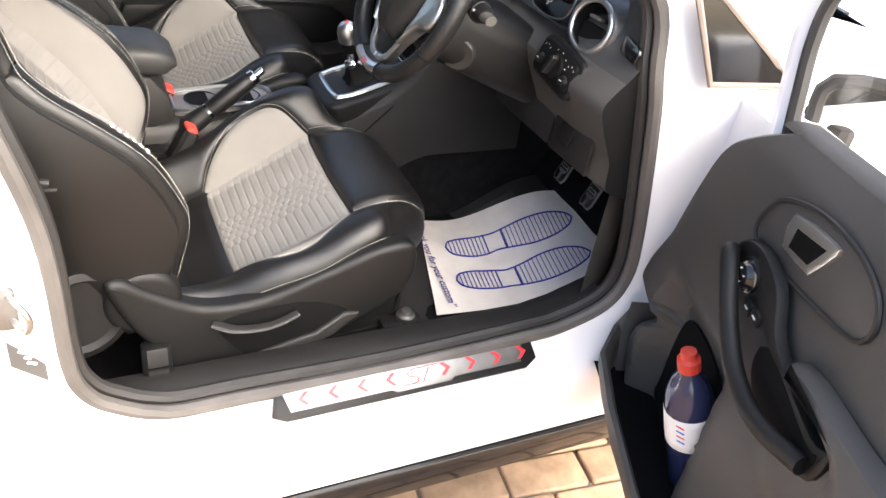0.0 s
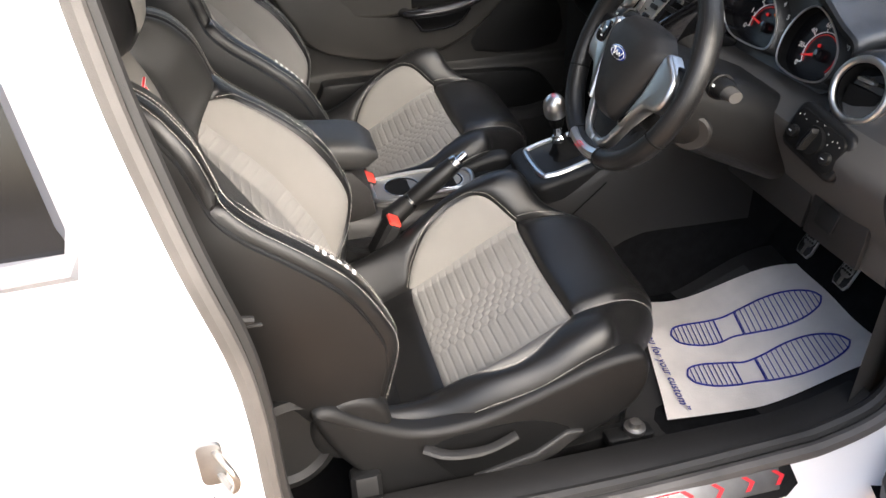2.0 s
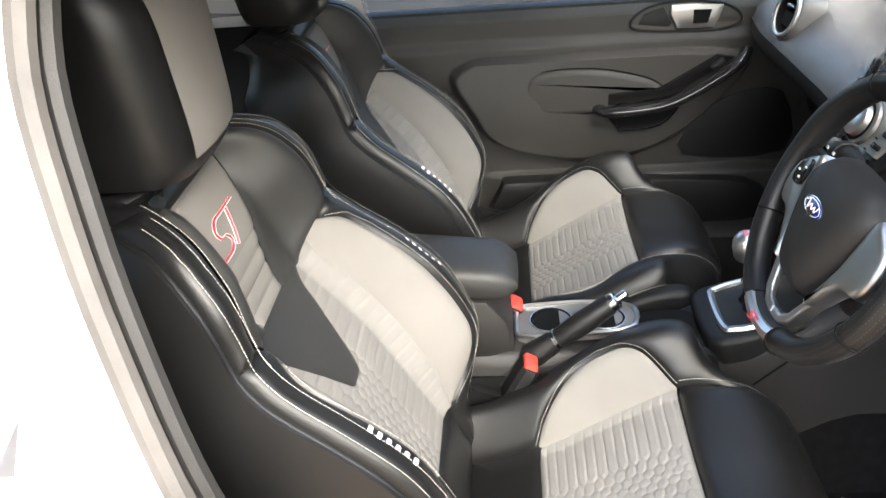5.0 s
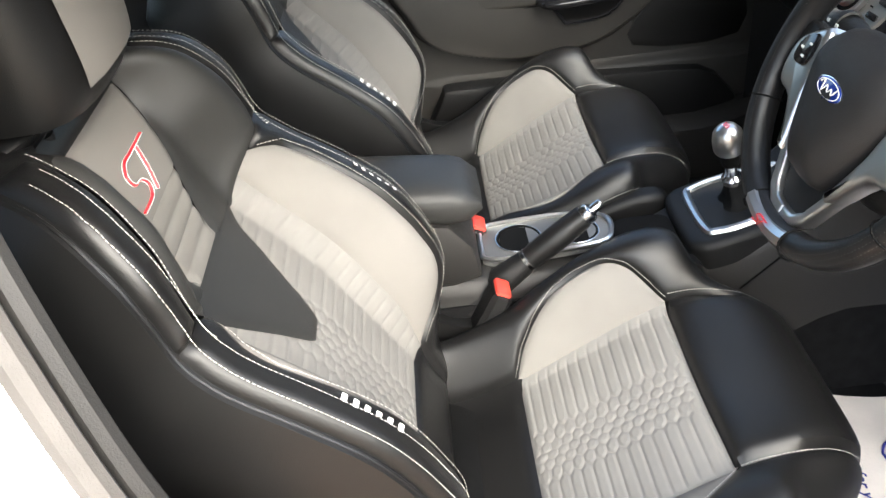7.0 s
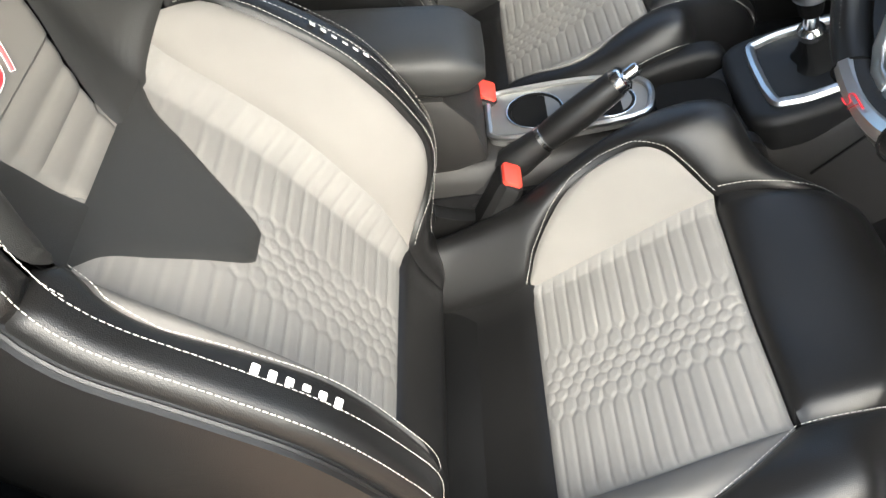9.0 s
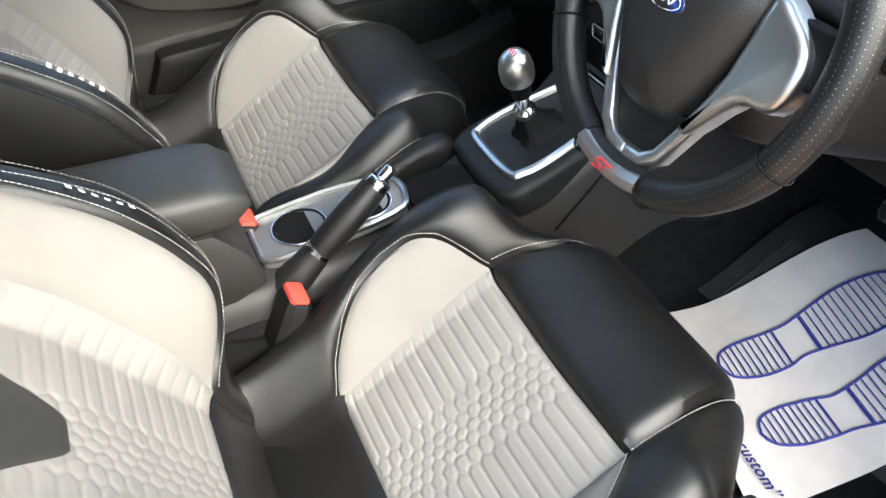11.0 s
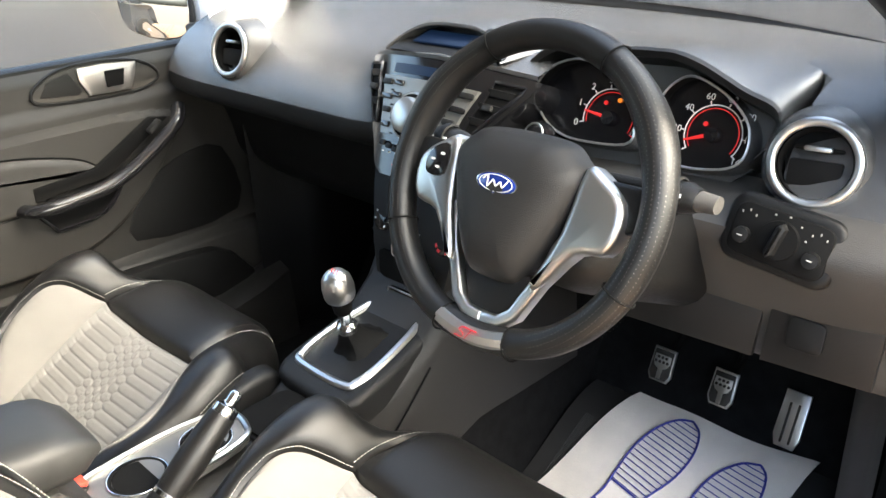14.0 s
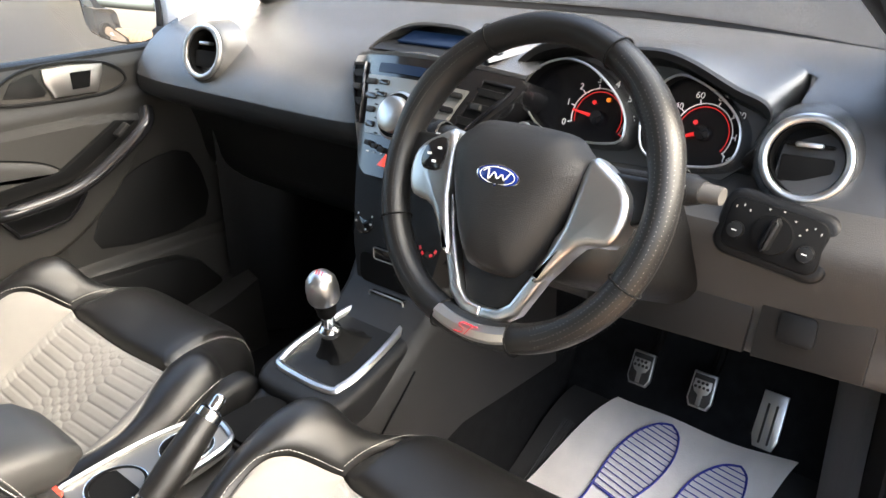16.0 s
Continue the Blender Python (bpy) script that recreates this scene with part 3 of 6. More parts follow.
# ---- bucket seats ----
SY = 0.45
CUSHION = [(0.0, 0.02, 0.435), (0.08, 0.09, 0.442), (0.18, 0.18, 0.476), (0.29, 0.275, 0.53), (0.43, 0.40, 0.600), (0.50, 0.465, 0.617),
           (0.55, 0.515, 0.612), (0.585, 0.55, 0.585), (0.62, 0.563, 0.545), (0.68, 0.555, 0.485), (0.72, 0.54, 0.45)]
C_X, C_Z = [(s, x) for s, x, z in CUSHION], [(s, z) for s, x, z in CUSHION]
C_LIFT = [(0.0, 0.088), (0.08, 0.090), (0.18, 0.092), (0.26, 0.100), (0.33, 0.104), (0.39, 0.098), (0.44, 0.084), (0.48, 0.062), (0.515, 0.030), (0.545, 0.002), (0.60, -0.012), (0.72, 0.0)]
C_WIDE = [(0.0, 0.235), (0.1, 0.248), (0.3, 0.268), (0.45, 0.262), (0.55, 0.238), (0.62, 0.215), (0.72, 0.19)]


def cushion(s, u):
    x, z, w = table(s, C_X), table(s, C_Z), table(s, C_WIDE)
    a = abs(u)
    lift = table(s, C_LIFT) * sstep(0.135, 0.212, a)
    if u < 0:
        lift *= 1 - 0.28 * sstep(0.0, 0.16, s) - 0.36 * sstep(0.18, 0.36, s)
    drop = 0.05 * max(0, (a - (w - 0.045)) / 0.045) ** 2.5 if a > w - 0.045 else 0
    dish = -0.008 * (1 - sstep(0, 0.15, a)) * sstep(0.1, 0.3, s)
    x -= 0.064 * sstep(0.13, 0.22, a) * sstep(0.44, 0.58, s)
    x += 0.012 * max(0, 1 - (a / 0.17) ** 2) * sstep(0.46, 0.56, s)
    return Vector((x, SY + u, z + lift - drop + dish))


BACK = [(0.50, 0.070), (0.54, 0.048), (0.60, 0.015), (0.70, -0.040), (0.775, -0.084), (0.84, -0.135), (0.90, -0.184), (0.95, -0.203), (1.0, -0.217), (1.03, -0.231), (1.06, -0.248), (1.10, -0.276), (1.118, -0.314)]
B_PUSH = [(0.50, 0.0), (0.55, 0.012), (0.585, 0.045), (0.6465, 0.102), (0.70, 0.115), (0.763, 0.115), (0.817, 0.104), (0.87, 0.088), (0.90, 0.080), (0.931, 0.071), (0.97, 0.070), (1.03, 0.064), (1.065, 0.052), (1.10, 0.018)]
B_WIDE = [(0.50, 0.225), (0.60, 0.248), (0.75, 0.258), (0.88, 0.25), (0.945, 0.236), (1.0, 0.232), (1.05, 0.215), (1.085, 0.185), (1.118, 0.15)]
B_N = Vector((0.878, 0, 0.479))


def back(z, u):
    w, a = table(z, B_WIDE), abs(u)
    up = sstep(0.925, 1.02, z)
    push = table(z, B_PUSH) * sstep(0.120 - 0.018 * up, w - 0.046 - 0.018 * up, a)
    turn_in = 0.018 * max(0, (a - (w - 0.018)) / 0.018) ** 2.4 if a > w - 0.018 else 0
    return Vector((table(z, BACK_XZ), SY + u, z)) + B_N * (push - turn_in)


BACK_XZ = [(z, x) for z, x in BACK]


def quilt(a, b, half, row=0.0178):
    """Height of the stitched honeycomb: rows along a, cells short in the middle of b and long towards the sides."""
    t = b / half
    v = max(-3.0, min(3.0, 1.9 * math.asinh(6 * t)))
    r = a / row
    best, second = 9.0, 9.0
    j0 = round(v)
    for j in (j0 - 1, j0, j0 + 1):
        off = 0.5 if j % 2 else 0.0
        i0 = round(r - off)
        for i in (i0 - 1, i0, i0 + 1):
            d = math.hypot(r - i - off, (v - j) * 0.87)
            if d < best:
                best, second = d, best
            elif d < second:
                second = d
    return 0.0015 * sstep(0.0, 0.42, second - best)


def patch(fn, s0, s1, lo, hi, ns=24, nu=14, puff=0.004, groove=0.004, relief=None):
    """A panel of cover between s0 and s1 and the side lines lo and hi, puffed up and sunk at its seams."""
    rows = []
    for i in range(ns + 1):
        s = s0 + (s1 - s0) * i / ns
        a, b = (f(s) if callable(f) else f for f in (lo, hi))
        row = []
        for j in range(nu + 1):
            u = a + (b - a) * j / nu
            p = fn(s, u)
            e = 0.004
            t1, t2 = fn(min(s + e, s1 + e), u) - fn(s - e, u), fn(s, u + e) - fn(s, u - e)
            n = t1.cross(t2).normalized()
            n = -n if fn is back else n
            m = min(i, ns - i) / ns * abs(s1 - s0), min(j, nu - j) / nu * abs(b - a)
            q = 1 - math.exp(-min(m) / 0.006)
            h = puff * q - groove * (1 - q)
            if relief:
                h += relief(s, u) * (1 - math.exp(-min(m) / 0.004))
            row.append(p + n * h)
        rows.append(row)
    return Geo().grid(rows)


def stitches(fn, line, lift=0.0028, step=0.0056, long=0.0040, r=0.00030):
    """Short thread stitches along a line of (s, u)."""
    pts = []
    for i in range(len(line) - 1):
        for k in range(12):
            t = k / 12
            s, u = (line[i][c] * (1 - t) + line[i + 1][c] * t for c in (0, 1))
            pts.append((s, u))
    pts.append(line[-1])
    P3 = []
    for s, u in pts:
        e = 0.004
        n = (fn(s + e, u) - fn(s - e, u)).cross(fn(s, u + e) - fn(s, u - e)).normalized()
        n = -n if fn is back else n
        P3.append((fn(s, u) + n * lift, n))
    g, run, i = Geo(), 0.0, 0
    length = [0.0]
    for a, b in zip(P3, P3[1:]):
        length.append(length[-1] + (b[0] - a[0]).length)

    def at(d):
        k = int(np.searchsorted(length, d)) - 1
        k = min(max(k, 0), len(P3) - 2)
        t = (d - length[k]) / max(1e-9, length[k + 1] - length[k])
        return P3[k][0].lerp(P3[k + 1][0], t), P3[k][1]
    d = 0.0
    while d + long < length[-1]:
        (p, n), (q, _) = at(d), at(d + long)
        side = (q - p).cross(n).normalized() * r * 1.4
        up = n * r * 1.6
        v = [p - side, p + side, q + side, q - side, p + up + (q - p) * 0.2, q + up - (q - p) * 0.2]
        g.add(v, [(0, 1, 4), (1, 2, 5, 4), (2, 3, 5), (3, 0, 4, 5)])
        d += step
    return g


def emblem(parent, at, wide, tall, edge="print"):
    """Two slanted angular marks in red with a pale edge; at(a, b, h) gives a place on the panel."""
    w, t = wide / 2, tall / 2
    first = [(-0.95, -0.8), (-0.30, -0.8), (-0.12, -0.45), (-0.30, -0.05), (-0.62, 0.05), (-0.72, 0.45), (-0.45, 0.8), (0.0, 0.8)]
    second = [[(0.0, 0.8), (0.95, 0.8)], [(0.42, 0.75), (0.12, -0.9)]]
    for line in (first, *second):
        pts = [(x * w + y * t * 0.25, y * t) for x, y in (smooth_curve(line, 4) if len(line) > 2 else line)]
        if len(pts) == 2:
            pts = [tuple(np.array(pts[0]) * (1 - k / 6) + np.array(pts[1]) * k / 6) for k in range(7)]
        part("logo_edge", Geo().tube([at(a, b, 0.0) for a, b in pts], wide * 0.034, 6, flat=0.3), edge, parent)
        part("logo_mark", Geo().tube([at(a, b, wide * 0.008) for a, b in pts], wide * 0.020, 6, flat=0.5), "red_ink", parent, "red embroidered mark")


def build_seat():
    seat = thing("bucket_seat", (0.2, SY, 0.29), "black leather sports seat with grey honeycomb fabric centre and white stitching", "car seat", "front seats")
    ins = 0.152
    arc_c = [(0.176, ins), (0.19, 0.172), (0.22, 0.192), (0.26, 0.209), (0.30, 0.214), (0.34, 0.207), (0.38, 0.190), (0.415, 0.168), (0.437, ins)]
    arc_b = [(0.583, 0.15), (0.605, 0.182), (0.64, 0.200), (0.70, 0.202), (0.76, 0.200), (0.82, 0.202), (0.862, 0.203), (0.892, 0.193), (0.914, 0.168)]
    v_edge = [(0.768, 0.018), (0.774, 0.026), (0.812, 0.052), (0.845, 0.076), (0.872, 0.096), (0.886, 0.118), (0.898, 0.140)]
    st_edge = [(0.886, 0.046), (0.894, 0.052), (0.95, 0.069), (1.0, 0.086), (1.04, 0.101), (1.06, 0.106), (1.075, 0.106)]
    wing_in = [(0.912, 0.204), (0.95, 0.199), (0.985, 0.190), (1.02, 0.178), (1.05, 0.164), (1.075, 0.146), (1.10, 0.120)]
    sh_out = [(0.886, 0.128), (0.898, 0.146), (0.914, 0.168), (0.928, 0.190), (0.95, 0.199), (0.985, 0.190), (1.02, 0.178), (1.05, 0.164), (1.075, 0.146), (1.10, 0.120)]
    nose = [(0.435, 0.154), (0.50, 0.150), (0.57, 0.137), (0.62, 0.128), (0.72, 0.120)]
    ca, ba = (lambda s: table(s, arc_c)), (lambda s: table(s, arc_b))
    # cushion
    base = part("cushion", patch(cushion, 0.0, 0.185, -0.155, 0.155, 14, 14), "leather", seat)
    part("centre_panel", patch(cushion, 0.18, 0.435, -ins, ins, 150, 150, 0.002, 0.003, lambda s, u: quilt(s, u, ins)), "fabric", base, "grey honeycomb quilted fabric")
    part("front_panel", patch(cushion, 0.435, 0.72, lambda s: -table(s, nose), lambda s: table(s, nose), 40, 30, 0.014, 0.006), "leather", base, "smooth black leather front panel")
    for k in (1, -1):
        part("inner_bolster", patch(cushion, 0.18, 0.435, (lambda s: k * ins), (lambda s: k * max(ca(s), ins + 0.001)), 28, 10, 0.003, 0.003), "fabric_smooth", base, "smooth grey fabric")
        lo = lambda s: k * (max(ca(s), ins) if 0.18 < s < 0.435 else (ins if s <= 0.18 else table(s, nose) - 0.002))
        part("side_bolster", patch(cushion, 0.0, 0.66, lo, (lambda s: k * table(s, C_WIDE)), 60, 16, 0.008, 0.006), "leather", base)
        skirt = []
        for i in range(30):
            s = 0.70 * i / 29
            p = cushion(s, k * table(s, C_WIDE))
            skirt.append([p + Vector((0, k * -0.004, 0.004)), p + Vector((0, k * 0.004, -0.006)), p + Vector((0, k * 0.004, -0.04)), Vector((p.x, p.y - k * 0.01, min(p.z - 0.05, 0.44 + 0.02 * s)))])
        part("side_skirt", Geo().grid(skirt), "leather", base)
        part("welt", Geo().tube([cushion(0.68 * i / 40, k * (table(0.68 * i / 40, C_WIDE) + 0.001)) for i in range(41)], 0.0035, 6), "leather", base)
        part("stitching", stitches(cushion, [(0.02 + 0.60 * i / 24, k * (table(0.02 + 0.60 * i / 24, C_WIDE) - 0.010)) for i in range(25)], 0.0065), "thread", base, kind="stuff")
        part("stitching", stitches(cushion, [(s, k * (u + 0.005)) for s, u in arc_c], 0.0045), "thread", base, kind="stuff")
        part("stitching", stitches(cushion, [(0.44 + 0.17 * i / 10, k * (table(0.44 + 0.17 * i / 10, nose) + 0.006)) for i in range(11)], 0.0065), "thread", base, kind="stuff")
    part("underside", Geo().box((0.28, SY, 0.40), (0.48, 0.40, 0.10), None, 0.02), "plastic", base)
    # backrest
    bk = part("backrest", patch(back, 0.50, 0.585, -0.152, 0.152, 12, 14), "leather", seat)
    part("centre_panel", patch(back, 0.58, 0.915, -0.153, 0.153, 170, 140, 0.001, 0.003, lambda s, u: quilt(s * 1.1, u, 0.153, 0.0195)), "fabric", bk, "grey honeycomb quilted fabric")
    part("v_panel", patch(back, 0.768, 0.894, lambda s: -table(s, v_edge), lambda s: table(s, v_edge), 34, 24, 0.0065, -0.003), "leather_v", bk, "charcoal leather panel")
    ribs = lambda s, u: 0.0035 * abs(math.sin((s - 0.889) * math.pi / 0.0225)) ** 0.6 if s < 0.982 else 0.0035
    part("logo_panel", patch(back, 0.889, 1.075, lambda s: -table(s, st_edge), lambda s: table(s, st_edge), 70, 20, 0.004, 0.002, ribs), "fabric_smooth", bk, "grey fabric panel with ribs")
    part("top_panel", patch(back, 1.073, 1.118, -0.15, 0.15, 10, 20, 0.004), "leather", bk)
    for k in (1, -1):
        part("shoulder_panel", patch(back, 0.886, 1.09, lambda s: k * table(s, st_edge), lambda s: k * table(s, sh_out), 40, 12, 0.0065, -0.002), "leather_v", bk)
        part("wing", patch(back, 0.930, 1.105, lambda s: k * table(s, wing_in), lambda s: k * table(s, B_WIDE), 30, 14, 0.007), "leather", bk)
        part("inner_bolster", patch(back, 0.583, 0.914, lambda s: k * 0.151, lambda s: k * max(ba(s), 0.153), 34, 10, 0.004, 0.003), "fabric_smooth", bk, "smooth grey fabric")
        lo = lambda s: k * (max(ba(s), 0.152) if 0.583 < s < 0.914 else (0.152 if s < 0.6 else table(s, sh_out)))
        part("side_bolster", patch(back, 0.50, 0.932, lo, (lambda s: k * table(s, B_WIDE)), 60, 14, 0.006), "leather", bk)
        shell = []
        for i in range(40):
            z = 0.50 + 0.618 * i / 39
            p, w = back(z, k * table(z, B_WIDE)), table(z, B_WIDE)
            r = [p + B_N * 0.004 + Vector((0, -k * 0.006, 0)), p + Vector((0, k * 0.006, 0)), p - B_N * 0.03 + Vector((0, k * 0.009, 0))]
            c = Vector((table(z, BACK_XZ), SY, z))
            d = 0.13 if z < 1.05 else 0.13 - (z - 1.05) * 1.2
            r += [c - B_N * (d * 0.45) + Vector((0, k * (w + 0.012), 0)), c - B_N * (d * 0.85) + Vector((0, k * (w - 0.01), 0)), c - B_N * d + Vector((0, k * (w - 0.06), 0)), c - B_N * d]
            shell.append(r)
        part("side_panel", Geo().grid(shell), "leather", bk, "black leather seat side and back")
        part("welt", Geo().tube([back(0.53 + 0.57 * i / 50, k * (table(0.53 + 0.57 * i / 50, B_WIDE))) + B_N * 0.001 for i in range(51)], 0.0024, 6), "leather", bk)
        for off in (0.011, 0.030):
            part("stitching", stitches(back, [(0.55 + 0.54 * i / 30, k * (table(0.55 + 0.54 * i / 30, B_WIDE) - off)) for i in range(31)], 0.0075), "thread", bk, kind="stuff")
        part("stitching", stitches(back, [(s, k * (u + 0.006)) for s, u in arc_b], 0.0055), "thread", bk, kind="stuff")
        part("stitching", stitches(back, [(s, k * (u + 0.006)) for s, u in wing_in], 0.0065), "thread", bk, kind="stuff")
    # letters on the panel and on the bolster
    n = Vector((0.878, 0, 0.479))
    emblem(bk, lambda a, b, h: back(1.012 + b, a) + n * (0.0085 + h), 0.100, 0.050)
    for k in (1, -1):
        a, b = back(0.820, k * 0.219), back(0.757, k * 0.222)
        ex = (b - a).normalized()
        nn = (ex.cross(Vector((0, 1, 0)))).normalized()
        nn = (nn if nn.x > 0 else -nn) + Vector((0, k * 0.25, 0))
        nn = (nn - ex * nn.dot(ex)).normalized()
        ey = nn.cross(ex)
        # pale bars in place of the maker's word
        for i in range(6):
            o = a.lerp(b, (i + 0.5) / 6) + nn * 0.0085
            sh = rounded(0.0064, 0.0084, 0.0012, 2)
            part("logo_mark", Geo().prism(sh, o, ex, ey, 0.0006), "print", bk, "pale embroidered mark")
    # headrest
    hr = part("headrest", headrest(0), "leather", seat, "black leather headrest with grey fabric face")
    part("face", headrest(1), "fabric_smooth", hr)
    for u in (-0.055, 0.055):
        part("post", Geo().tube([(-0.275, SY + u, 1.05), (-0.285, SY + u, 1.18)], 0.007, 10), "chrome", hr)
        part("post_collar", Geo().lathe((-0.280, SY + u, 1.085), (0.0, 0, 1), [(0, 0.0), (0, 0.018), (0.012, 0.017), (0.014, 0.0)], 16), "plastic", hr)
    # base, side trim, lever and rails
    for k in (1, -1):
        Y = SY + k * 0.262
        tr = [(-0.06, 0.60), (-0.03, 0.612), (0.02, 0.575), (0.10, 0.532), (0.20, 0.530), (0.32, 0.570), (0.42, 0.605), (0.485, 0.605), (0.50, 0.55), (0.475, 0.492), (0.40, 0.445), (0.30, 0.40), (0.20, 0.37), (0.05, 0.375), (0.03, 0.43), (-0.02, 0.50)]
        ax = (1, 0, 0)
        t = part("side_trim", Geo().prism([(x, z) for x, z in smooth_curve(tr, 4, True)], (0, Y + (0.016 if k < 0 else -0.016), 0), ax, (0, 0, 1), 0.032, 0.014, 4) if k < 0 else
                 Geo().prism([(-x, z) for x, z in smooth_curve(tr, 4, True)], (0, Y - 0.016, 0), (-1, 0, 0), (0, 0, 1), 0.032, 0.014, 4), "plastic", seat, "black plastic seat side trim")
        if k < 0:
            # raised black plate that paints the shade of a recess
            part("recess", Geo().prism(smooth_curve([(0.12, 0.492), (0.20, 0.512), (0.30, 0.508), (0.37, 0.462), (0.30, 0.415), (0.20, 0.388), (0.15, 0.43)], 3, True), (0, Y - 0.0155, 0), (1, 0, 0), (0, 0, 1), 0.0020, 0.001), "void", t)
            part("lower_facet", Geo().prism([(0.185, 0.385), (0.25, 0.388), (0.34, 0.425), (0.385, 0.468), (0.355, 0.474), (0.30, 0.437), (0.195, 0.412)], (0, Y - 0.0165, 0), (1, 0, 0), (0, 0, 1), 0.009, 0.006, 3), "plastic_grey", t)
            part("lever", Geo().tube(smooth_curve([(0.11, Y - 0.018, 0.497), (0.15, Y - 0.035, 0.489), (0.21, Y - 0.038, 0.488), (0.262, Y - 0.032, 0.502)], 5), [0.011] * 5 + [0.010] * 5 + [0.009] * 6, 8, flat=0.55), "plastic_grey", t, "black seat height lever")
        part("rail", Geo().prism([(0.0, 0.29), (0.52, 0.345), (0.52, 0.375), (0.0, 0.33)], (0, SY + k * 0.21 + 0.015, 0), (1, 0, 0), (0, 0, 1), 0.03, 0.003), "plastic", seat)
        part("rail_bolt", Geo().lathe((0.51, SY + k * 0.235, 0.385), (0, 0, 1), [(0, 0.02), (0.01, 0.02), (0.012, 0.012), (0.022, 0.010), (0.023, 0)], 12), "steel", seat)
        part("rail_foot", Geo().box((0.50, SY + k * 0.235, 0.375), (0.09, 0.035, 0.02), None, 0.005), "plastic", seat)
        part("recliner_cover", Geo().prism(rounded(0.13, 0.13, 0.06), (0.0, SY + k * 0.235, 0.55), (k * -1, 0, 0), (0, 0, 1), 0.03, 0.015, 4), "plastic", seat)
    part("base_frame", Geo().box((0.22, SY, 0.335), (0.40, 0.38, 0.07), None, 0.01), "void", seat)
    return seat


def headrest(face):
    rows = []
    N, K = 22, 32
    cz, cx = 1.232, -0.292
    for i in range(N + 1):
        v = -1 + 2 * i / N
        row = []
        for j in range(K):
            a = 2 * math.pi * j / K
            ca, sa = math.cos(a), math.sin(a)
            r = (abs(ca) ** 4 + abs(sa) ** 4) ** -0.25
            k = max(0.0, 1 - abs(v) ** 5) ** 0.4
            y = sa * r * (0.124 + 0.008 * v) * (0.82 + 0.18 * k) * (k if abs(v) > 0.999 else 1)
            x = ca * r * 0.078 * (0.35 + 0.65 * k)
            if abs(v) > 0.999:
                y *= 0.0
                x *= 0.0
            if ca > 0:
                x += 0.012 * (1 - (y / 0.14) ** 2)
            row.append(Vector((cx + x - 0.008 * v, SY + y, cz + v * 0.120)))
        rows.append(row)
    if not face:
        return Geo().grid(rows, close_u=True)
    g = []
    for i in range(3, N - 1):
        g.append([rows[i][j % K] + Vector((0.0035, 0, 0)) for j in range(-3, 4)])
    return Geo().grid(g)


driver_seat = build_seat()
passenger_seat = copy_thing(driver_seat, pose(0.2 + 0.004, SY + 0.72, 0.29))

# ---- dashboard ----
dash = thing("dashboard", (0.85, YC, 0.75), "dark grey dashboard with round silver-ringed vents and gloss black centre panel", "dashboard")


def dash_row(y):
    """Profile of the dash from the foot well up and forward to the windscreen."""
    d = sstep(0.62, 0.95, y)  # 0 driver's side, 1 passenger's side
    c = math.exp(-((y - 0.80) / 0.17) ** 4)
    e = max(0, abs(y - YC) - 0.58) / 0.2
    drv = [(0.93, 0.70), (0.86, 0.715), (0.815, 0.735), (0.805, 0.76), (0.80, 0.80), (0.775, 0.85), (0.752, 0.905), (0.765, 0.935), (0.80, 0.97), (0.835, 1.02), (0.87, 1.055), (0.95, 1.078), (1.10, 1.085), (1.27, 1.075)]
    pas = [(1.0, 0.66), (0.93, 0.69), (0.875, 0.74), (0.86, 0.80), (0.84, 0.86), (0.80, 0.90), (0.735, 0.912), (0.721, 0.932), (0.726, 0.968), (0.765, 1.017), (0.835, 1.054), (0.95, 1.074), (1.10, 1.085), (1.27, 1.075)]
    out = []
    for (a, b), (p, q) in zip(drv, pas):
        x, z = a + (p - a) * d, b + (q - b) * d
        x += 0.05 * e * e * (1.2 - x)
        if 0.93 < z < 1.08 and x < 0.95:
            x -= 0.012 * c
            z += 0.006 * c
        rec = sstep(0.265, 0.285, y) * (1 - sstep(0.625, 0.655, y))
        if 0.94 < z < 1.06 and x < 0.95:
            x += 0.085 * rec
        out.append((x, z))
    return [(x, y, z) for x, z in smooth_curve(out, 3)]


drows = [dash_row(y) for y in np.linspace(0.085, 1.572, 92)]
# below the cut, the passenger side's shade is painted black, the lit side grey
cut = 23
part("body", Geo().grid([r[cut:] for r in drows]), "dash", dash, "soft grained dark grey dash moulding")
part("lower_body", Geo().grid([r[:cut + 1] for r in drows[:37]]), "trim", dash, "harder grey lower dash moulding by the wheel, in its lit tone")
part("lower_body", Geo().grid([r[:cut + 1] for r in drows[36:]]), "plastic", dash, "lower dash moulding over the passenger foot well, its shade painted black")
for k, y in ((0, 0.085), (1, 1.572)):
    r = dash_row(y)
    part("end_cap", Geo().grid([r, [(1.2, y, 0.85)] * len(r)]), "plastic", dash)


def ring(name, centre, axis, R, r, mat, parent, label="", sides=40):
    prof = [(-0.004 + r * math.sin(k), R + r * math.cos(k)) for k in np.linspace(math.pi, -math.pi, 13)]
    return part(name, Geo().lathe(centre, axis, prof, sides), mat, parent, label)


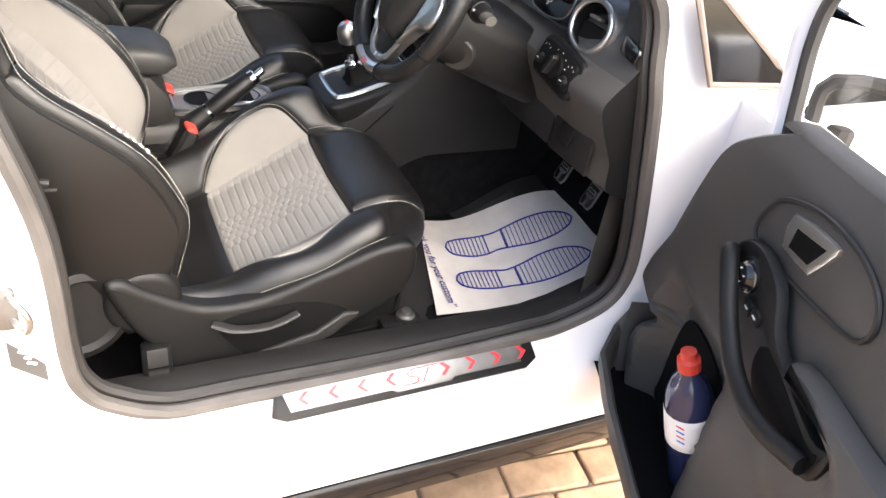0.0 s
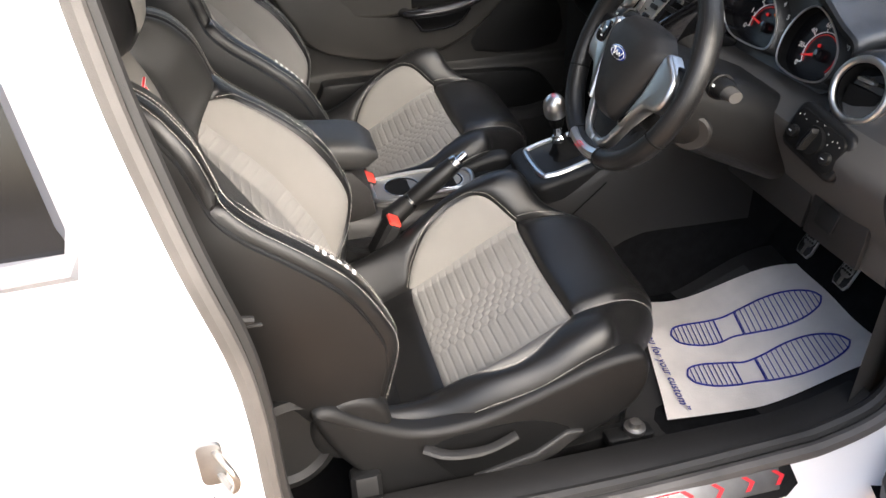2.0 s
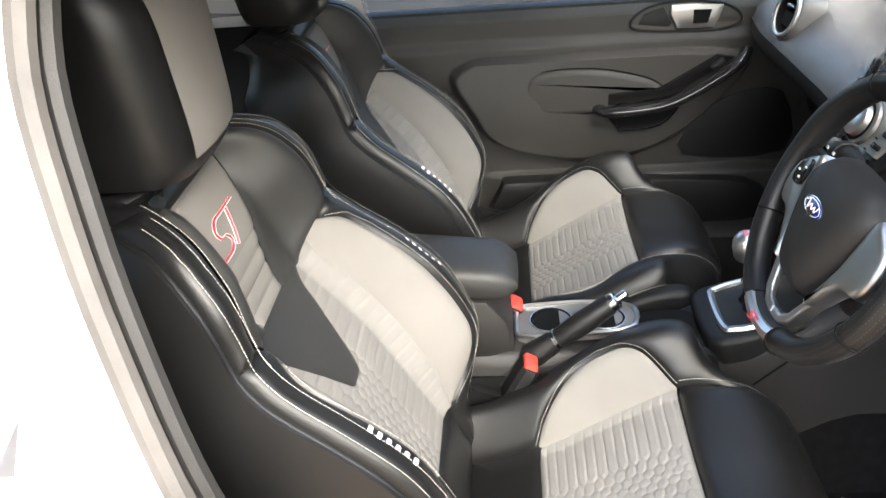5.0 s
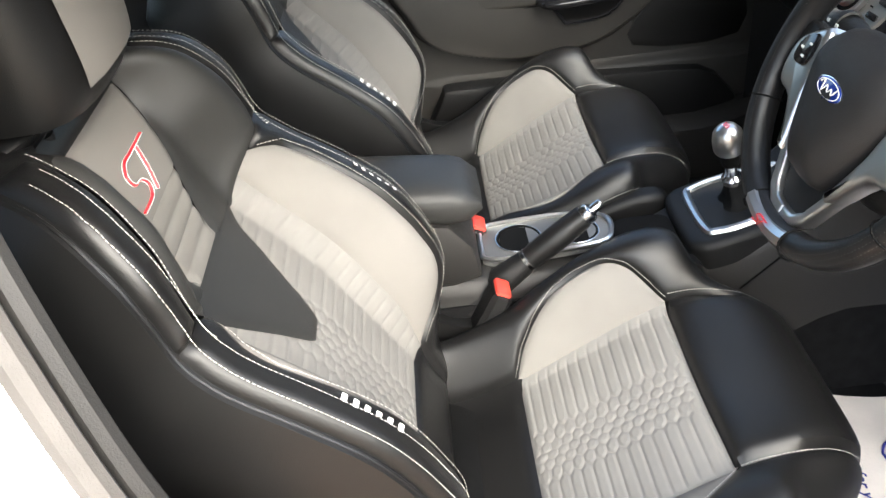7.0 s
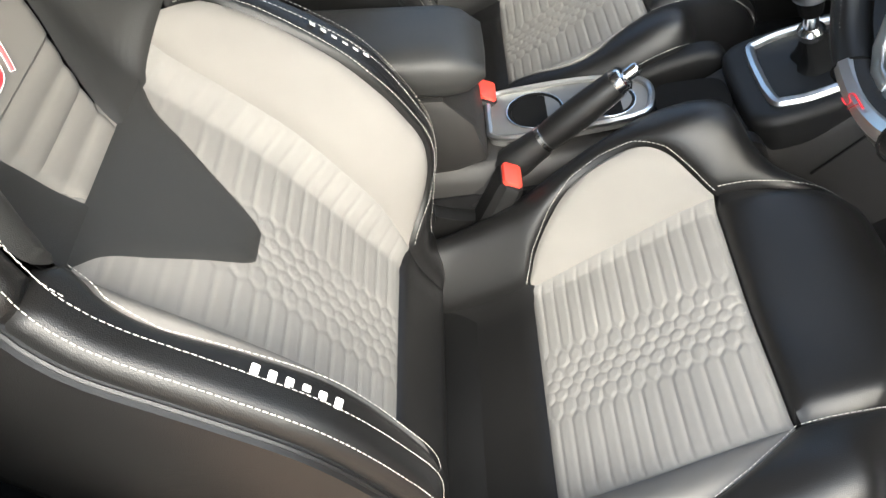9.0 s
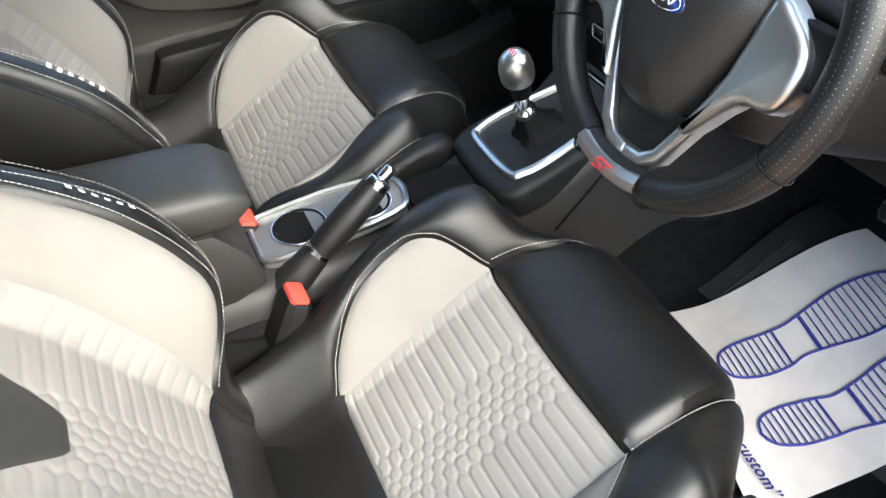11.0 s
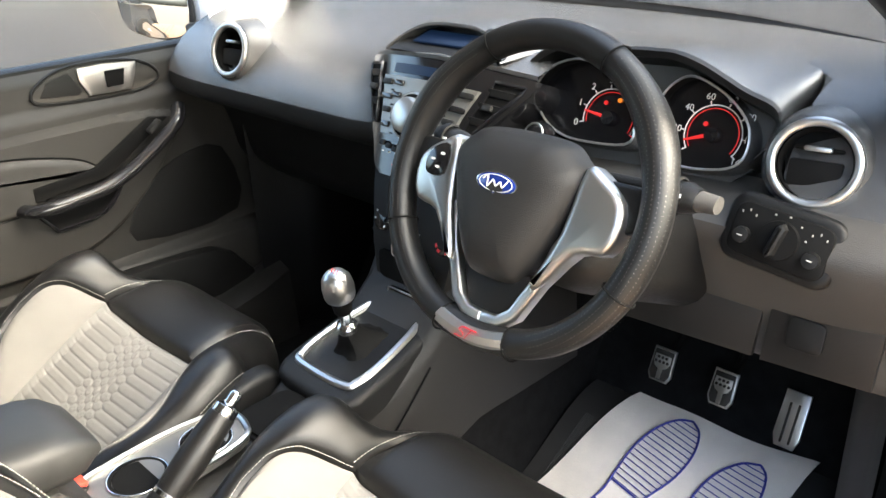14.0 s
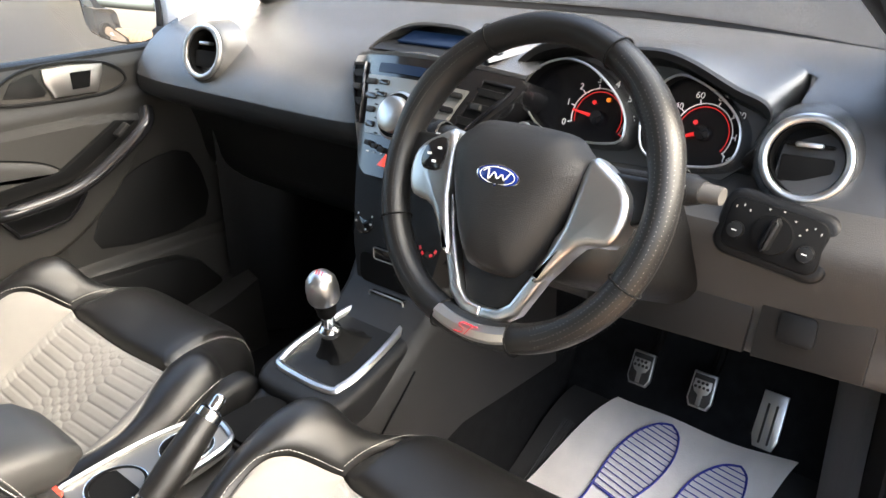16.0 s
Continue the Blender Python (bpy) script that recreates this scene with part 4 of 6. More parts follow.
def round_vent(centre, axis):
    ax = Vector(axis).normalized()
    c = Vector(centre)
    v = part("air_vent", Geo().lathe(c, ax, [(-0.06, 0.048), (-0.012, 0.0495), (-0.004, 0.052), (-0.010, 0.058), (-0.05, 0.068)], 40), "dash", dash, "round air vent")
    ring("vent_ring", c + ax * 0.002, ax, 0.0465, 0.0056, "satin", v, "satin silver ring")
    part("vent_back", Geo().lathe(c, ax, [(-0.028, 0.0), (-0.028, 0.047)], 32), "void", v)
    part("vent_barrel", Geo().lathe(c, ax, [(-0.03, 0.046), (-0.010, 0.043), (-0.006, 0.040), (-0.03, 0.036)], 32), "gaiter", v)
    up = Vector((0, 0, 1))
    up = (up - ax * up.dot(ax)).normalized()
    sd = up.cross(ax)
    T = Matrix((sd, up, ax)).transposed().to_4x4()
    for h, deep, tall in ((0.016, 0.004, 0.005), (-0.012, 0.010, 0.03)):
        part("vent_slat", Geo().box(c + up * h - ax * 0.016, (0.07 - abs(h), tall, deep), T, 0.002), "gaiter", v)
    part("vent_tab", Geo().box(c + up * 0.016 - ax * 0.009, (0.03, 0.006, 0.012), T, 0.002), "satin", v)
    return v


round_vent((0.802, 0.230, 1.004), (-0.93, -0.16, 0.28))
round_vent((0.733, 1.308, 1.027), (-0.93, -0.10, 0.28))

# instrument binnacle with two dials
n = Vector((-0.93, -0.05, 0.36)).normalized()
gy = Vector((0, -1, 0))
gu = n.cross(gy).normalized() * -1
gu = gu if gu.z > 0 else -gu
gx = gu.cross(n)
B0 = Vector((0.815, 0.45, 1.02))


def BP(a, b, h=0.0):
    """A place on the dial plane: a to the right, b up, h towards the driver."""
    return B0 + gx * a + gu * b + n * h


hood_line = smooth_curve([(-0.205, -0.01), (-0.198, 0.035), (-0.168, 0.066), (-0.127, 0.079), (-0.09, 0.079), (-0.05, 0.078), (-0.009, 0.080), (0.022, 0.080), (0.062, 0.070), (0.118, 0.047), (0.156, 0.035), (0.168, 0.018), (0.163, -0.01), (0.150, -0.03)], 4)
lip, top = [], []
for a, b in hood_line:
    p = BP(a, b, 0.012)
    lip.append([BP(a * 0.97, b - 0.012, -0.035), BP(a * 0.985, b - 0.008, 0.008), p, BP(a, b + 0.005, 0.006)])
    q = BP(a * 1.0, b + 0.005, 0.006)
    e = Vector((1.02, q.y, min(1.083, q.z + 0.03)))
    top.append([q, q.lerp(e, 0.12) + Vector((0, 0, 0.004)), q.lerp(e, 0.5) + Vector((0, 0, 0.004)), e])
part("binnacle_lip", Geo().grid(lip), "plastic", dash, "black lip over the dials")
part("binnacle_hood", Geo().grid(top), "dash", dash, "dark grey hood over the dials")
part("binnacle_face", Geo().prism([*hood_line, (0.10, -0.075), (-0.16, -0.075)], BP(0, 0, -0.032), gx, gu, 0.004), "dash", dash)


def dial(rim_pts, c, R, needle, marks, first, last, red_from):
    out = smooth_curve(rim_pts, 4, True)
    m = (sum(p[0] for p in out) / len(out), sum(p[1] for p in out) / len(out))
    grow = lambda f, h: [BP(m[0] + (a - m[0]) * f, m[1] + (b - m[1]) * f, h) for a, b in out]
    d = part("dial", Geo().prism([(a, b) for a, b in out], BP(0, 0, -0.024), gx, gu, 0.003), "lens", dash, "black dial with red needle and white figures")
    part("dial_bezel", Geo().tube(grow(1.0, 0.001), 0.0017, 8, closed=True), "satin", d)
    part("dial_shroud", Geo().grid([grow(0.99, -0.024), grow(1.0, 0.0)], close_u=True), "void", d)
    part("dial_wall", Geo().grid([grow(1.0, 0.0), grow(1.03, -0.003), grow(1.12, -0.034)], close_u=True), "dash", d)
    c = BP(c[0], c[1], -0.021)
    arc = Geo()
    pts = [c + (gx * math.cos(k) + gu * math.sin(k)) * R * 0.62 + n * 0.004 for k in np.linspace(radians(first), radians(last), 30)]
    part("scale_line", arc.tube(pts, 0.0009, 5), "print", d)
    pts = [c + (gx * math.cos(k) + gu * math.sin(k)) * R * 0.55 + n * 0.004 for k in np.linspace(radians(first), radians(last), 30)]
    part("scale_glow", Geo().tube(pts, 0.0006, 5), "glow_red", d)
    T = Matrix((gx, gu, n)).transposed().to_4x4()
    for i, m in enumerate(marks):
        k = radians(first + (last - first) * i / (len(marks) - 1))
        e = gx * math.cos(k) + gu * math.sin(k)
        part("tick", Geo().box(c + e * R * 0.655 + n * 0.004, (0.0065, 0.0016, 0.001), T @ Matrix.Rotation(k, 4, "Z")), "glow_red" if i >= red_from else "print", d)
        if m:
            lettering("figure", m, R * 0.20, Matrix.Translation(c + e * R * 0.80 + n * 0.004) @ T, "print", d)
    k = radians(needle)
    e = gx * math.cos(k) + gu * math.sin(k)
    part("needle", Geo().tube([c + n * 0.008, c + e * R * 0.6 + n * 0.008], [0.0032, 0.0012], 6), "glow_red", d, "lit red needle")
    part("needle_cap", Geo().lathe(c, n, [(0.004, 0.010), (0.011, 0.009), (0.012, 0)], 20), "gloss", d)
    return d


d1 = dial([(-0.178, 0.005), (-0.173, 0.028), (-0.154, 0.047), (-0.121, 0.058), (-0.084, 0.052), (-0.048, 0.03), (-0.025, 0.007), (-0.014, -0.017), (-0.022, -0.042), (-0.092, -0.049), (-0.13, -0.043), (-0.160, -0.024)], (-0.064, -0.012), 0.064, 172, ["0", "1", "2", "3", "4", "5", "6", "7"], 195, -25, 6)
d2 = dial([(0.013, 0.028), (0.027, 0.048), (0.044, 0.057), (0.067, 0.053), (0.096, 0.040), (0.122, 0.020), (0.134, 0.001), (0.136, -0.023), (0.127, -0.040), (0.102, -0.050), (0.060, -0.054), (0.020, -0.046), (0.006, -0.01)], (0.083, -0.008), 0.060, 200, ["0", "20", "40", "60", "80", "100", "120", "140"], 215, -35, 99)
for c, dd, m in ((BP(-0.075, 0.008, -0.024), d1, "glow_red"), (BP(-0.055, 0.014, -0.024), d1, "glow_amber"), (BP(0.07, 0.004, -0.024), d2, "glow_red")):
    part("warning_lamp", Geo().lathe(c, n, [(0.006, 0.0), (0.007, 0.0028), (0.005, 0.0032)], 12), m, dd)

# light switch panel
ln = Vector((-0.95, -0.1, 0.30)).normalized()
ly = Vector((0.0, -1, -0.13))
ly = (ly - ln * ly.dot(ln)).normalized()
lu = ln.cross(ly) * -1
lu = lu if lu.z > 0 else -lu
lx = lu.cross(ln)
LT = Matrix((lx, lu, ln)).transposed().to_4x4()
lc = Vector((0.756, 0.238, 0.924))
part("switch_bezel", Geo().prism(rounded(0.132, 0.082, 0.020), lc - ln * 0.016, lx, lu, 0.016, 0.008, 4), "plastic", dash, "black recess round the light switches")
sw = part("light_switch", Geo().prism(rounded(0.112, 0.062, 0.014), lc - ln * 0.006, lx, lu, 0.012, 0.004), "gaiter", dash, "black lighting switch panel")
part("knob_base", Geo().lathe(lc + ln * 0.006, ln, [(0, 0.023), (0.006, 0.022), (0.007, 0)], 32), "gaiter", sw)
part("knob", Geo().box(lc + ln * 0.018, (0.011, 0.042, 0.018), LT @ Matrix.Rotation(radians(-8), 4, "Z"), 0.005), "plastic", sw)
for s in (-1, 1):
    part("small_knob", Geo().lathe(lc + lx * 0.040 * s + lu * -0.008 + ln * 0.006, ln, [(0, 0.010), (0.008, 0.009), (0.009, 0)], 20), "plastic", sw)
    for k in range(3):
        part("mark", Geo().box(lc + lx * (0.040 * s + 0.008 * (k - 1)) + lu * (0.018 + 0.004 * (k % 2)) + ln * 0.0066, (0.0014, 0.0026, 0.0006), LT), "thread", sw)
    part("mark", Geo().box(lc + lx * 0.040 * s + lu * -0.008 + ln * 0.0155, (0.006, 0.0011, 0.0006), LT), "print", sw)
for k in range(4):
    a = radians(115 - 32 * k)
    part("mark", Geo().box(lc + (lx * math.cos(a) + lu * math.sin(a)) * 0.029 + ln * 0.0066, (0.0022, 0.0018, 0.0006), LT), "thread", sw)

# lower panels on the driver's side
for pts, z in (([(0.50, 0.73), (0.27, 0.74), (0.262, 0.81), (0.50, 0.81)], 0), ([(0.258, 0.742), (0.125, 0.75), (0.12, 0.845), (0.25, 0.83)], 1)):
    part("lower_panel", Geo().prism([(-a, b) for a, b in pts], (0.804 - 0.004 * z, 0, 0), (0, -1, 0), (0, 0, 1), 0.008, 0.003), "plastic_grey", dash)
part("coin_recess", Geo().prism(rounded(0.045, 0.04, 0.008), (0.789, 0.205, 0.798), (0, -1, 0), (0.2, 0, 1), 0.004, 0.002), "plastic", dash)
part("side_vent", Geo().prism(rounded(0.07, 0.03, 0.01), (0.815, 0.115, 1.005), (-0.25, -1, 0), (0.25, 0, 1), 0.006, 0.003), "gloss", dash)

# centre panel with radio, screen hood and vents
cn = Vector((-0.90, 0, 0.436)).normalized()
cu = Vector((0.436, 0, 0.90)).normalized()
cx = Vector((0, -1, 0))
CT = Matrix((cx, cu, cn)).transposed().to_4x4()
PK = 1.5
cc = Vector((0.702, 0.770, 0.988))


def CS(a, b, h=0.0):
    """A place on the bowed centre panel: a towards the driver, b up, h out."""
    return cc + cx * a + cu * b + cn * (h - PK * a * a)


half_w = [(-0.09, 0.045), (-0.08, 0.062), (-0.05, 0.080), (-0.02, 0.102), (0.02, 0.130), (0.06, 0.158), (0.08, 0.168), (0.09, 0.160)]
rows = []
for b in np.linspace(-0.09, 0.09, 25):
    w = table(b, half_w)
    r = [CS(a, b) for a in np.linspace(-w, w, 25)]
    rows.append([CS(-w - 0.004, b, -0.06), CS(-w - 0.003, b, -0.006)] + r + [CS(w + 0.003, b, -0.006), CS(w + 0.004, b, -0.06)])
rows = [[p - cn * 0.05 - cu * 0.006 for p in rows[0]]] + rows + [[p - cn * 0.05 + cu * 0.004 for p in rows[-1]]]
cs = part("centre_panel", Geo().grid(rows), "gloss", dash, "gloss black audio panel")
inner = [(-0.085, 0.04), (-0.05, 0.058), (-0.02, 0.072), (0.02, 0.084), (0.06, 0.10), (0.082, 0.106)]
face = []
for b in np.linspace(-0.03, 0.058, 12):
    w = table(b, inner)
    face.append([CS(-w, b, 0.0005)] + [CS(a, b, 0.004) for a in np.linspace(-w + 0.002, w - 0.002, 15)] + [CS(w, b, 0.0005)])
part("panel_face", Geo().grid(face), "fascia", cs, "silver grey audio fascia")
part("disc_slot", Geo().grid([[CS(a, b, 0.002) for a in np.linspace(-0.075, 0.075, 11)] for b in (0.064, 0.078)]), "glow_blue", cs, "dark disc slot")
kn = part("volume_knob", Geo().lathe(CS(0, 0.002, 0.004), cn, [(0, 0.036), (0.006, 0.036), (0.009, 0.032), (0.009, 0.027), (0.019, 0.026), (0.022, 0.022), (0.021, 0)], 36), "satin", cs, "silver volume knob")
part("knob_groove", Geo().lathe(CS(0, 0.002, 0.004), cn, [(0.0095, 0.0325), (0.0098, 0.0268)], 36), "void", kn)


def panel_key(a, b, w, h, mat, name="button"):
    up = (CS(a, b + 0.01) - CS(a, b - 0.01)).normalized()
    sd = (CS(a + 0.01, b) - CS(a - 0.01, b)).normalized()
    return part(name, Geo().prism(rounded(w, h, min(w, h) * 0.35), CS(a, b, 0.0035), sd, up, 0.004, 0.0014), mat, cs)


for s in (-1, 1):
    for k, (a, b) in enumerate(((0.080, 0.048), (0.072, 0.026), (0.064, 0.006), (0.056, -0.016))):
        panel_key(s * a, b, 0.028 if k < 2 else 0.020, 0.009, "gloss" if k % 2 else "plastic")
        part("button_mark", Geo().box(CS(s * (a - 0.018), b - 0.012, 0.0046), (0.007, 0.0022, 0.0006), CT), "void", cs)
    for k, (a, b) in enumerate(((0.048, 0.048), (0.048, 0.030))):
        panel_key(s * a, b, 0.022, 0.008, "gloss")
    for k in range(3):
        panel_key(s * (0.018 + 0.016 * k), -0.044 - 0.003 * (2 - k), 0.012, 0.008, "plastic")
        part("button_mark", Geo().box(CS(s * (0.018 + 0.016 * k), -0.056, 0.0012), (0.005, 0.002, 0.0006), CT), "print", cs)
part("hazard_switch", Geo().prism([(-0.012, -0.008), (0.012, -0.008), (0, 0.011)], CS(-0.004, -0.066, 0.001), cx, cu, 0.005, 0.001), "red", cs, "red hazard warning triangle")
for s in (-1, 1):
    o = lambda b: table(b, half_w) - 0.010
    i_ = lambda b: table(b, inner) + 0.012
    bs = np.linspace(-0.015, 0.076, 12)
    vb = part("centre_vent", Geo().grid([[CS(s * (i_(b) + (o(b) - i_(b)) * t), b, 0.0012) for t in np.linspace(0, 1, 5)] for b in bs]), "void", cs, "four-sided air vent")
    for b in (0.060, 0.038, 0.016):
        w0, w1 = i_(b), o(b)
        part("vent_slat", Geo().grid([[CS(s * (w0 + (w1 - w0) * t), b + db, h) for t in np.linspace(0, 1, 5)] for db, h in ((0.006, 0.002), (0.005, 0.007), (-0.004, 0.004), (-0.005, 0.002))]), "plastic", vb)
    part("vent_tab", Geo().box(CS(s * (i_(0.038) + o(0.038)) / 2, 0.038, 0.008), (0.016, 0.008, 0.006), CT, 0.001), "plastic_grey", vb)
    edge = [CS(s * i_(b), b, 0.003) for b in bs] + [CS(s * o(b), b, 0.003) for b in reversed(bs)]
    part("vent_frame", Geo().tube(edge, 0.0028, 6, closed=True), "gloss", vb)
# shoulder above the panel, with the hooded display in it
sh_rows = []
for a in np.linspace(-0.164, 0.164, 25):
    p = CS(a, 0.092, -0.002)
    e = Vector((1.02, p.y, 1.084))
    sh_rows.append([p - cn * 0.004, p + Vector((0.004, 0, 0.004)), p.lerp(e, 0.3) + Vector((0, 0, 0.006)), p.lerp(e, 0.7) + Vector((0, 0, 0.004)), e])
part("panel_shoulder", Geo().grid(sh_rows), "dash", dash, "dash moulding over the audio panel")
hr_rows, DY = [], 0.772
for a in np.linspace(-1, 1, 25):
    arch = (1 - abs(a) ** 3.2)
    y = DY + a * 0.118
    x0 = 0.765 + 0.035 * (1 - arch) * -1 + 0.03
    z0 = 1.072 + 0.040 * arch
    hr_rows.append([(x0 + 0.02, DY + a * 0.108, z0 - 0.010), (x0, y, z0 - 0.004), (x0 + 0.002, y, z0), (x0 + 0.02, y, z0 + 0.004 * arch), (x0 + 0.10, y, z0 + 0.002), (1.03, DY + a * 0.11, 1.084)])
part("display_hood", Geo().grid(hr_rows), "dash", dash, "rounded hood over the display")
part("display_recess", Geo().grid([[(x, DY + a * w, z) for a in np.linspace(-1, 1, 9)] for x, z, w in ((0.752, 1.073, 0.100), (0.815, 1.090, 0.105), (0.822, 1.106, 0.080))]), "plastic", dash)
part("display", Geo().prism([(-0.070, -0.014), (0.070, -0.014), (0.062, 0.018), (-0.062, 0.018)], (0.790, DY, 1.0865), (0, -1, 0), (0.9, 0, 0.36), 0.003, 0.001), "glow_blue", dash, "small dim blue display")

# starter button beside the panel
sb_c = Vector((0.765, 0.598, 0.981))
sb = part("start_button", Geo().lathe(sb_c, cn, [(-0.09, 0.024), (-0.006, 0.020), (0.0, 0.017), (0.002, 0.012), (0.002, 0.0)], 28), "gloss", dash, "round black starter button")
ring("button_ring", sb_c + cn * 0.004, cn, 0.0150, 0.0018, "satin", sb)

# heater knobs
for y, z, x, m in ((0.738, 0.785, 0.735, 1), (0.810, 0.788, 0.735, 0), (0.881, 0.793, 0.735, 0)):
    h = part("heater_knob", Geo().lathe((x, y, z), cn, [(-0.03, 0.026), (0.0, 0.025), (0.012, 0.0225), (0.014, 0.018), (0.013, 0.0)], 30), "gloss", dash, "black rotary heater knob")
    for k in range(10 if m else 7):
        a = radians(-60 + k * (300 / 9 if m else 300 / 7)) 
        e = cx * math.cos(a) + cu * math.sin(a)
        part("mark", Geo().box(Vector((x, y, z)) + cn * 0.0145 + e * 0.0175, (0.0062 if m else 0.003, 0.0042 if m else 0.003, 0.001), CT @ Matrix.Rotation(a + math.pi / 2, 4, "Z")), ("dial_blue" if 2 < k < 7 else "red_ink") if m else "print", h)
part("heater_panel", Geo().prism(smooth_curve([(-0.108, 0.055), (0.108, 0.055), (0.106, -0.03), (0.095, -0.045), (-0.095, -0.045), (-0.106, -0.03)], 3, True), (0.768, 0.808, 0.795), cx, cu, 0.03, 0.012), "gaiter", dash)

# ---- centre console ----
con = thing("centre_console", (0.35, 0.81, 0.29), "black plastic centre console with gear surround and cup holders", "console")
CY = 0.808
fl = []
for x, zt, w in ((-0.45, 0.60, 0.078), (0.0, 0.60, 0.08), (0.12, 0.592, 0.08), (0.40, 0.582, 0.072), (0.46, 0.585, 0.08), (0.50, 0.60, 0.09), (0.56, 0.612, 0.098), (0.64, 0.65, 0.102), (0.70, 0.70, 0.105), (0.74, 0.76, 0.108), (0.77, 0.83, 0.112), (0.86, 0.86, 0.116), (1.0, 0.88, 0.12)):
    r = [(x, CY - w - 0.010, 0.36 + 0.12 * sstep(0.5, 0.77, x)), (x, CY - w - 0.006, 0.46 + 0.1 * sstep(0.5, 0.77, x)), (x, CY - w, zt - 0.03), (x, CY - w + 0.008, zt - 0.008), (x, CY - w + 0.02, zt)]
    fl.append(r + [(a, 2 * CY - b, c) for a, b, c in reversed(r)])
part("body", Geo().grid(fl), "plastic_grey", con, "dark grey plastic tunnel cover")
tc = [[(x, CY - 0.12, 0.27), (x, CY - 0.092, 0.45), (x, CY - 0.085, 0.55 + h), (x, CY + 0.085, 0.55 + h), (x, CY + 0.092, 0.45), (x, CY + 0.12, 0.27)] for x, h in ((-0.45, 0.0), (0.5, 0.0), (0.70, 0.10), (0.80, 0.25), (1.27, 0.28))]
part("tunnel_carpet", Geo().grid(tc), "carpet", con, "black carpet on the tunnel")
# stack below the heater
stk = []
for x, z, w in ((0.665, 0.64, 0.088), (0.69, 0.665, 0.09), (0.702, 0.70, 0.095), (0.712, 0.76, 0.11), (0.735, 0.84, 0.125), (0.76, 0.90, 0.14)):
    stk.append([(x + 0.12, CY - w - 0.02, z), (x + 0.02, CY - w, z), (x, CY - w + 0.02, z), (x, CY, z), (x, CY + w - 0.02, z), (x + 0.02, CY + w, z), (x + 0.12, CY + w + 0.02, z)])
part("stack_cover", Geo().grid(stk), "plastic", con)
# black plate painting the shade of the open tray
part("tray_recess", Geo().prism(rounded(0.13, 0.05, 0.012), (0.703, CY, 0.728), (0, -1, 0), (0.05, 0, 1), 0.003), "void", con)
ss = part("seat_heater_switch", Geo().prism(rounded(0.075, 0.026, 0.004), (0.694, CY - 0.005, 0.684), (0, -1, 0), (0.1, 0, 1), 0.006, 0.002), "gloss", con, "black heated seat switch")
part("switch_frame", Geo().tube([(0.687, CY - 0.005 + a, 0.684 + b) for a, b in rounded(0.075, 0.026, 0.004, 2)], 0.0012, 5, closed=True), "satin", ss)
for s in (-1, 1):
    part("mark", Geo().box((0.687, CY - 0.005 + 0.022 * s, 0.684), (0.002, 0.006, 0.006)), "glow_red", ss)
part("ash_lid", Geo().prism(rounded(0.075, 0.02, 0.004), (0.708, CY - 0.005, 0.758), (0, -1, 0), (0.05, 0, 1), 0.006, 0.002), "gloss", con)
part("ash_lid_edge", Geo().tube([(0.701, CY - 0.005 + a, 0.758 + b) for a, b in rounded(0.075, 0.02, 0.004, 2)], 0.001, 5, closed=True), "satin", con)
# gear surround: black raised ring, bright ring, leather gaiter, knob
GX, GY_, GZ = Vector((0.97, 0, 0.24)).normalized(), Vector((0, 1, 0)), Vector((0.60, 0.806, 0.640))
gout = [(-0.115, -0.055), (-0.10, -0.085), (-0.06, -0.094), (0.07, -0.088), (0.11, -0.07), (0.12, 0.0), (0.11, 0.07), (0.07, 0.088), (-0.06, 0.094), (-0.10, 0.085), (-0.115, 0.055)]
go = smooth_curve(gout, 4, True)
gs = part("gear_surround", Geo().prism(go, GZ - Vector((0, 0, 0.045)), GX, GY_, 0.05, 0.014, 4), "plastic", con, "black gear surround")
gn = GX.cross(GY_)
gin = [(-0.088, -0.05), (-0.072, -0.066), (-0.03, -0.07), (0.055, -0.06), (0.078, -0.045), (0.082, 0.0), (0.078, 0.045), (0.055, 0.06), (-0.03, 0.07), (-0.072, 0.066), (-0.088, 0.05)]
gi = smooth_curve(gin, 4, True)
part("bright_ring", Geo().tube([GZ + GX * a + GY_ * b + gn * 0.007 for a, b in gi], 0.0072, 8, closed=True), "satin", gs, "satin chrome ring")
rows = []
top = Vector((0.566, 0.802, 0.690))
for k in range(9):
    t = k / 8
    f = 1 - 0.86 * t ** 0.5
    rows.append([(GZ - gn * 0.004).lerp(top, t ** 2.2) + (GX * a + GY_ * b) * f * (0.96 + 0.06 * math.sin(9 * math.atan2(b, a) + 5 * t) * math.sin(math.pi * t)) + gn * 0.004 * math.sin(math.pi * t) for a, b in gi])
part("gate_floor", Geo().prism([(a * 0.97, b * 0.97) for a, b in gi], GZ + gn * 0.0020, GX, GY_, 0.002), "void", gs)
part("gaiter", Geo().grid(rows, close_u=True), "gaiter", gs, "black leather gaiter")
lever = thing("gear_lever", (0.566, 0.802, 0.69), "polished metal gear knob with black lower half", "gear lever")
gd = Vector((-0.23, -0.15, 1)).normalized()
part("collar", Geo().lathe(top, gd, [(-0.012, 0.012), (-0.010, 0.016), (0.0, 0.017), (0.004, 0.013), (0.006, 0.010), (0.03, 0.0095)], 24), "chrome", lever)
part("grip", Geo().lathe(top + gd * 0.028, gd, [(0, 0.010), (0.002, 0.014), (0.03, 0.018), (0.05, 0.022), (0.058, 0.0225)], 28), "gaiter", lever)
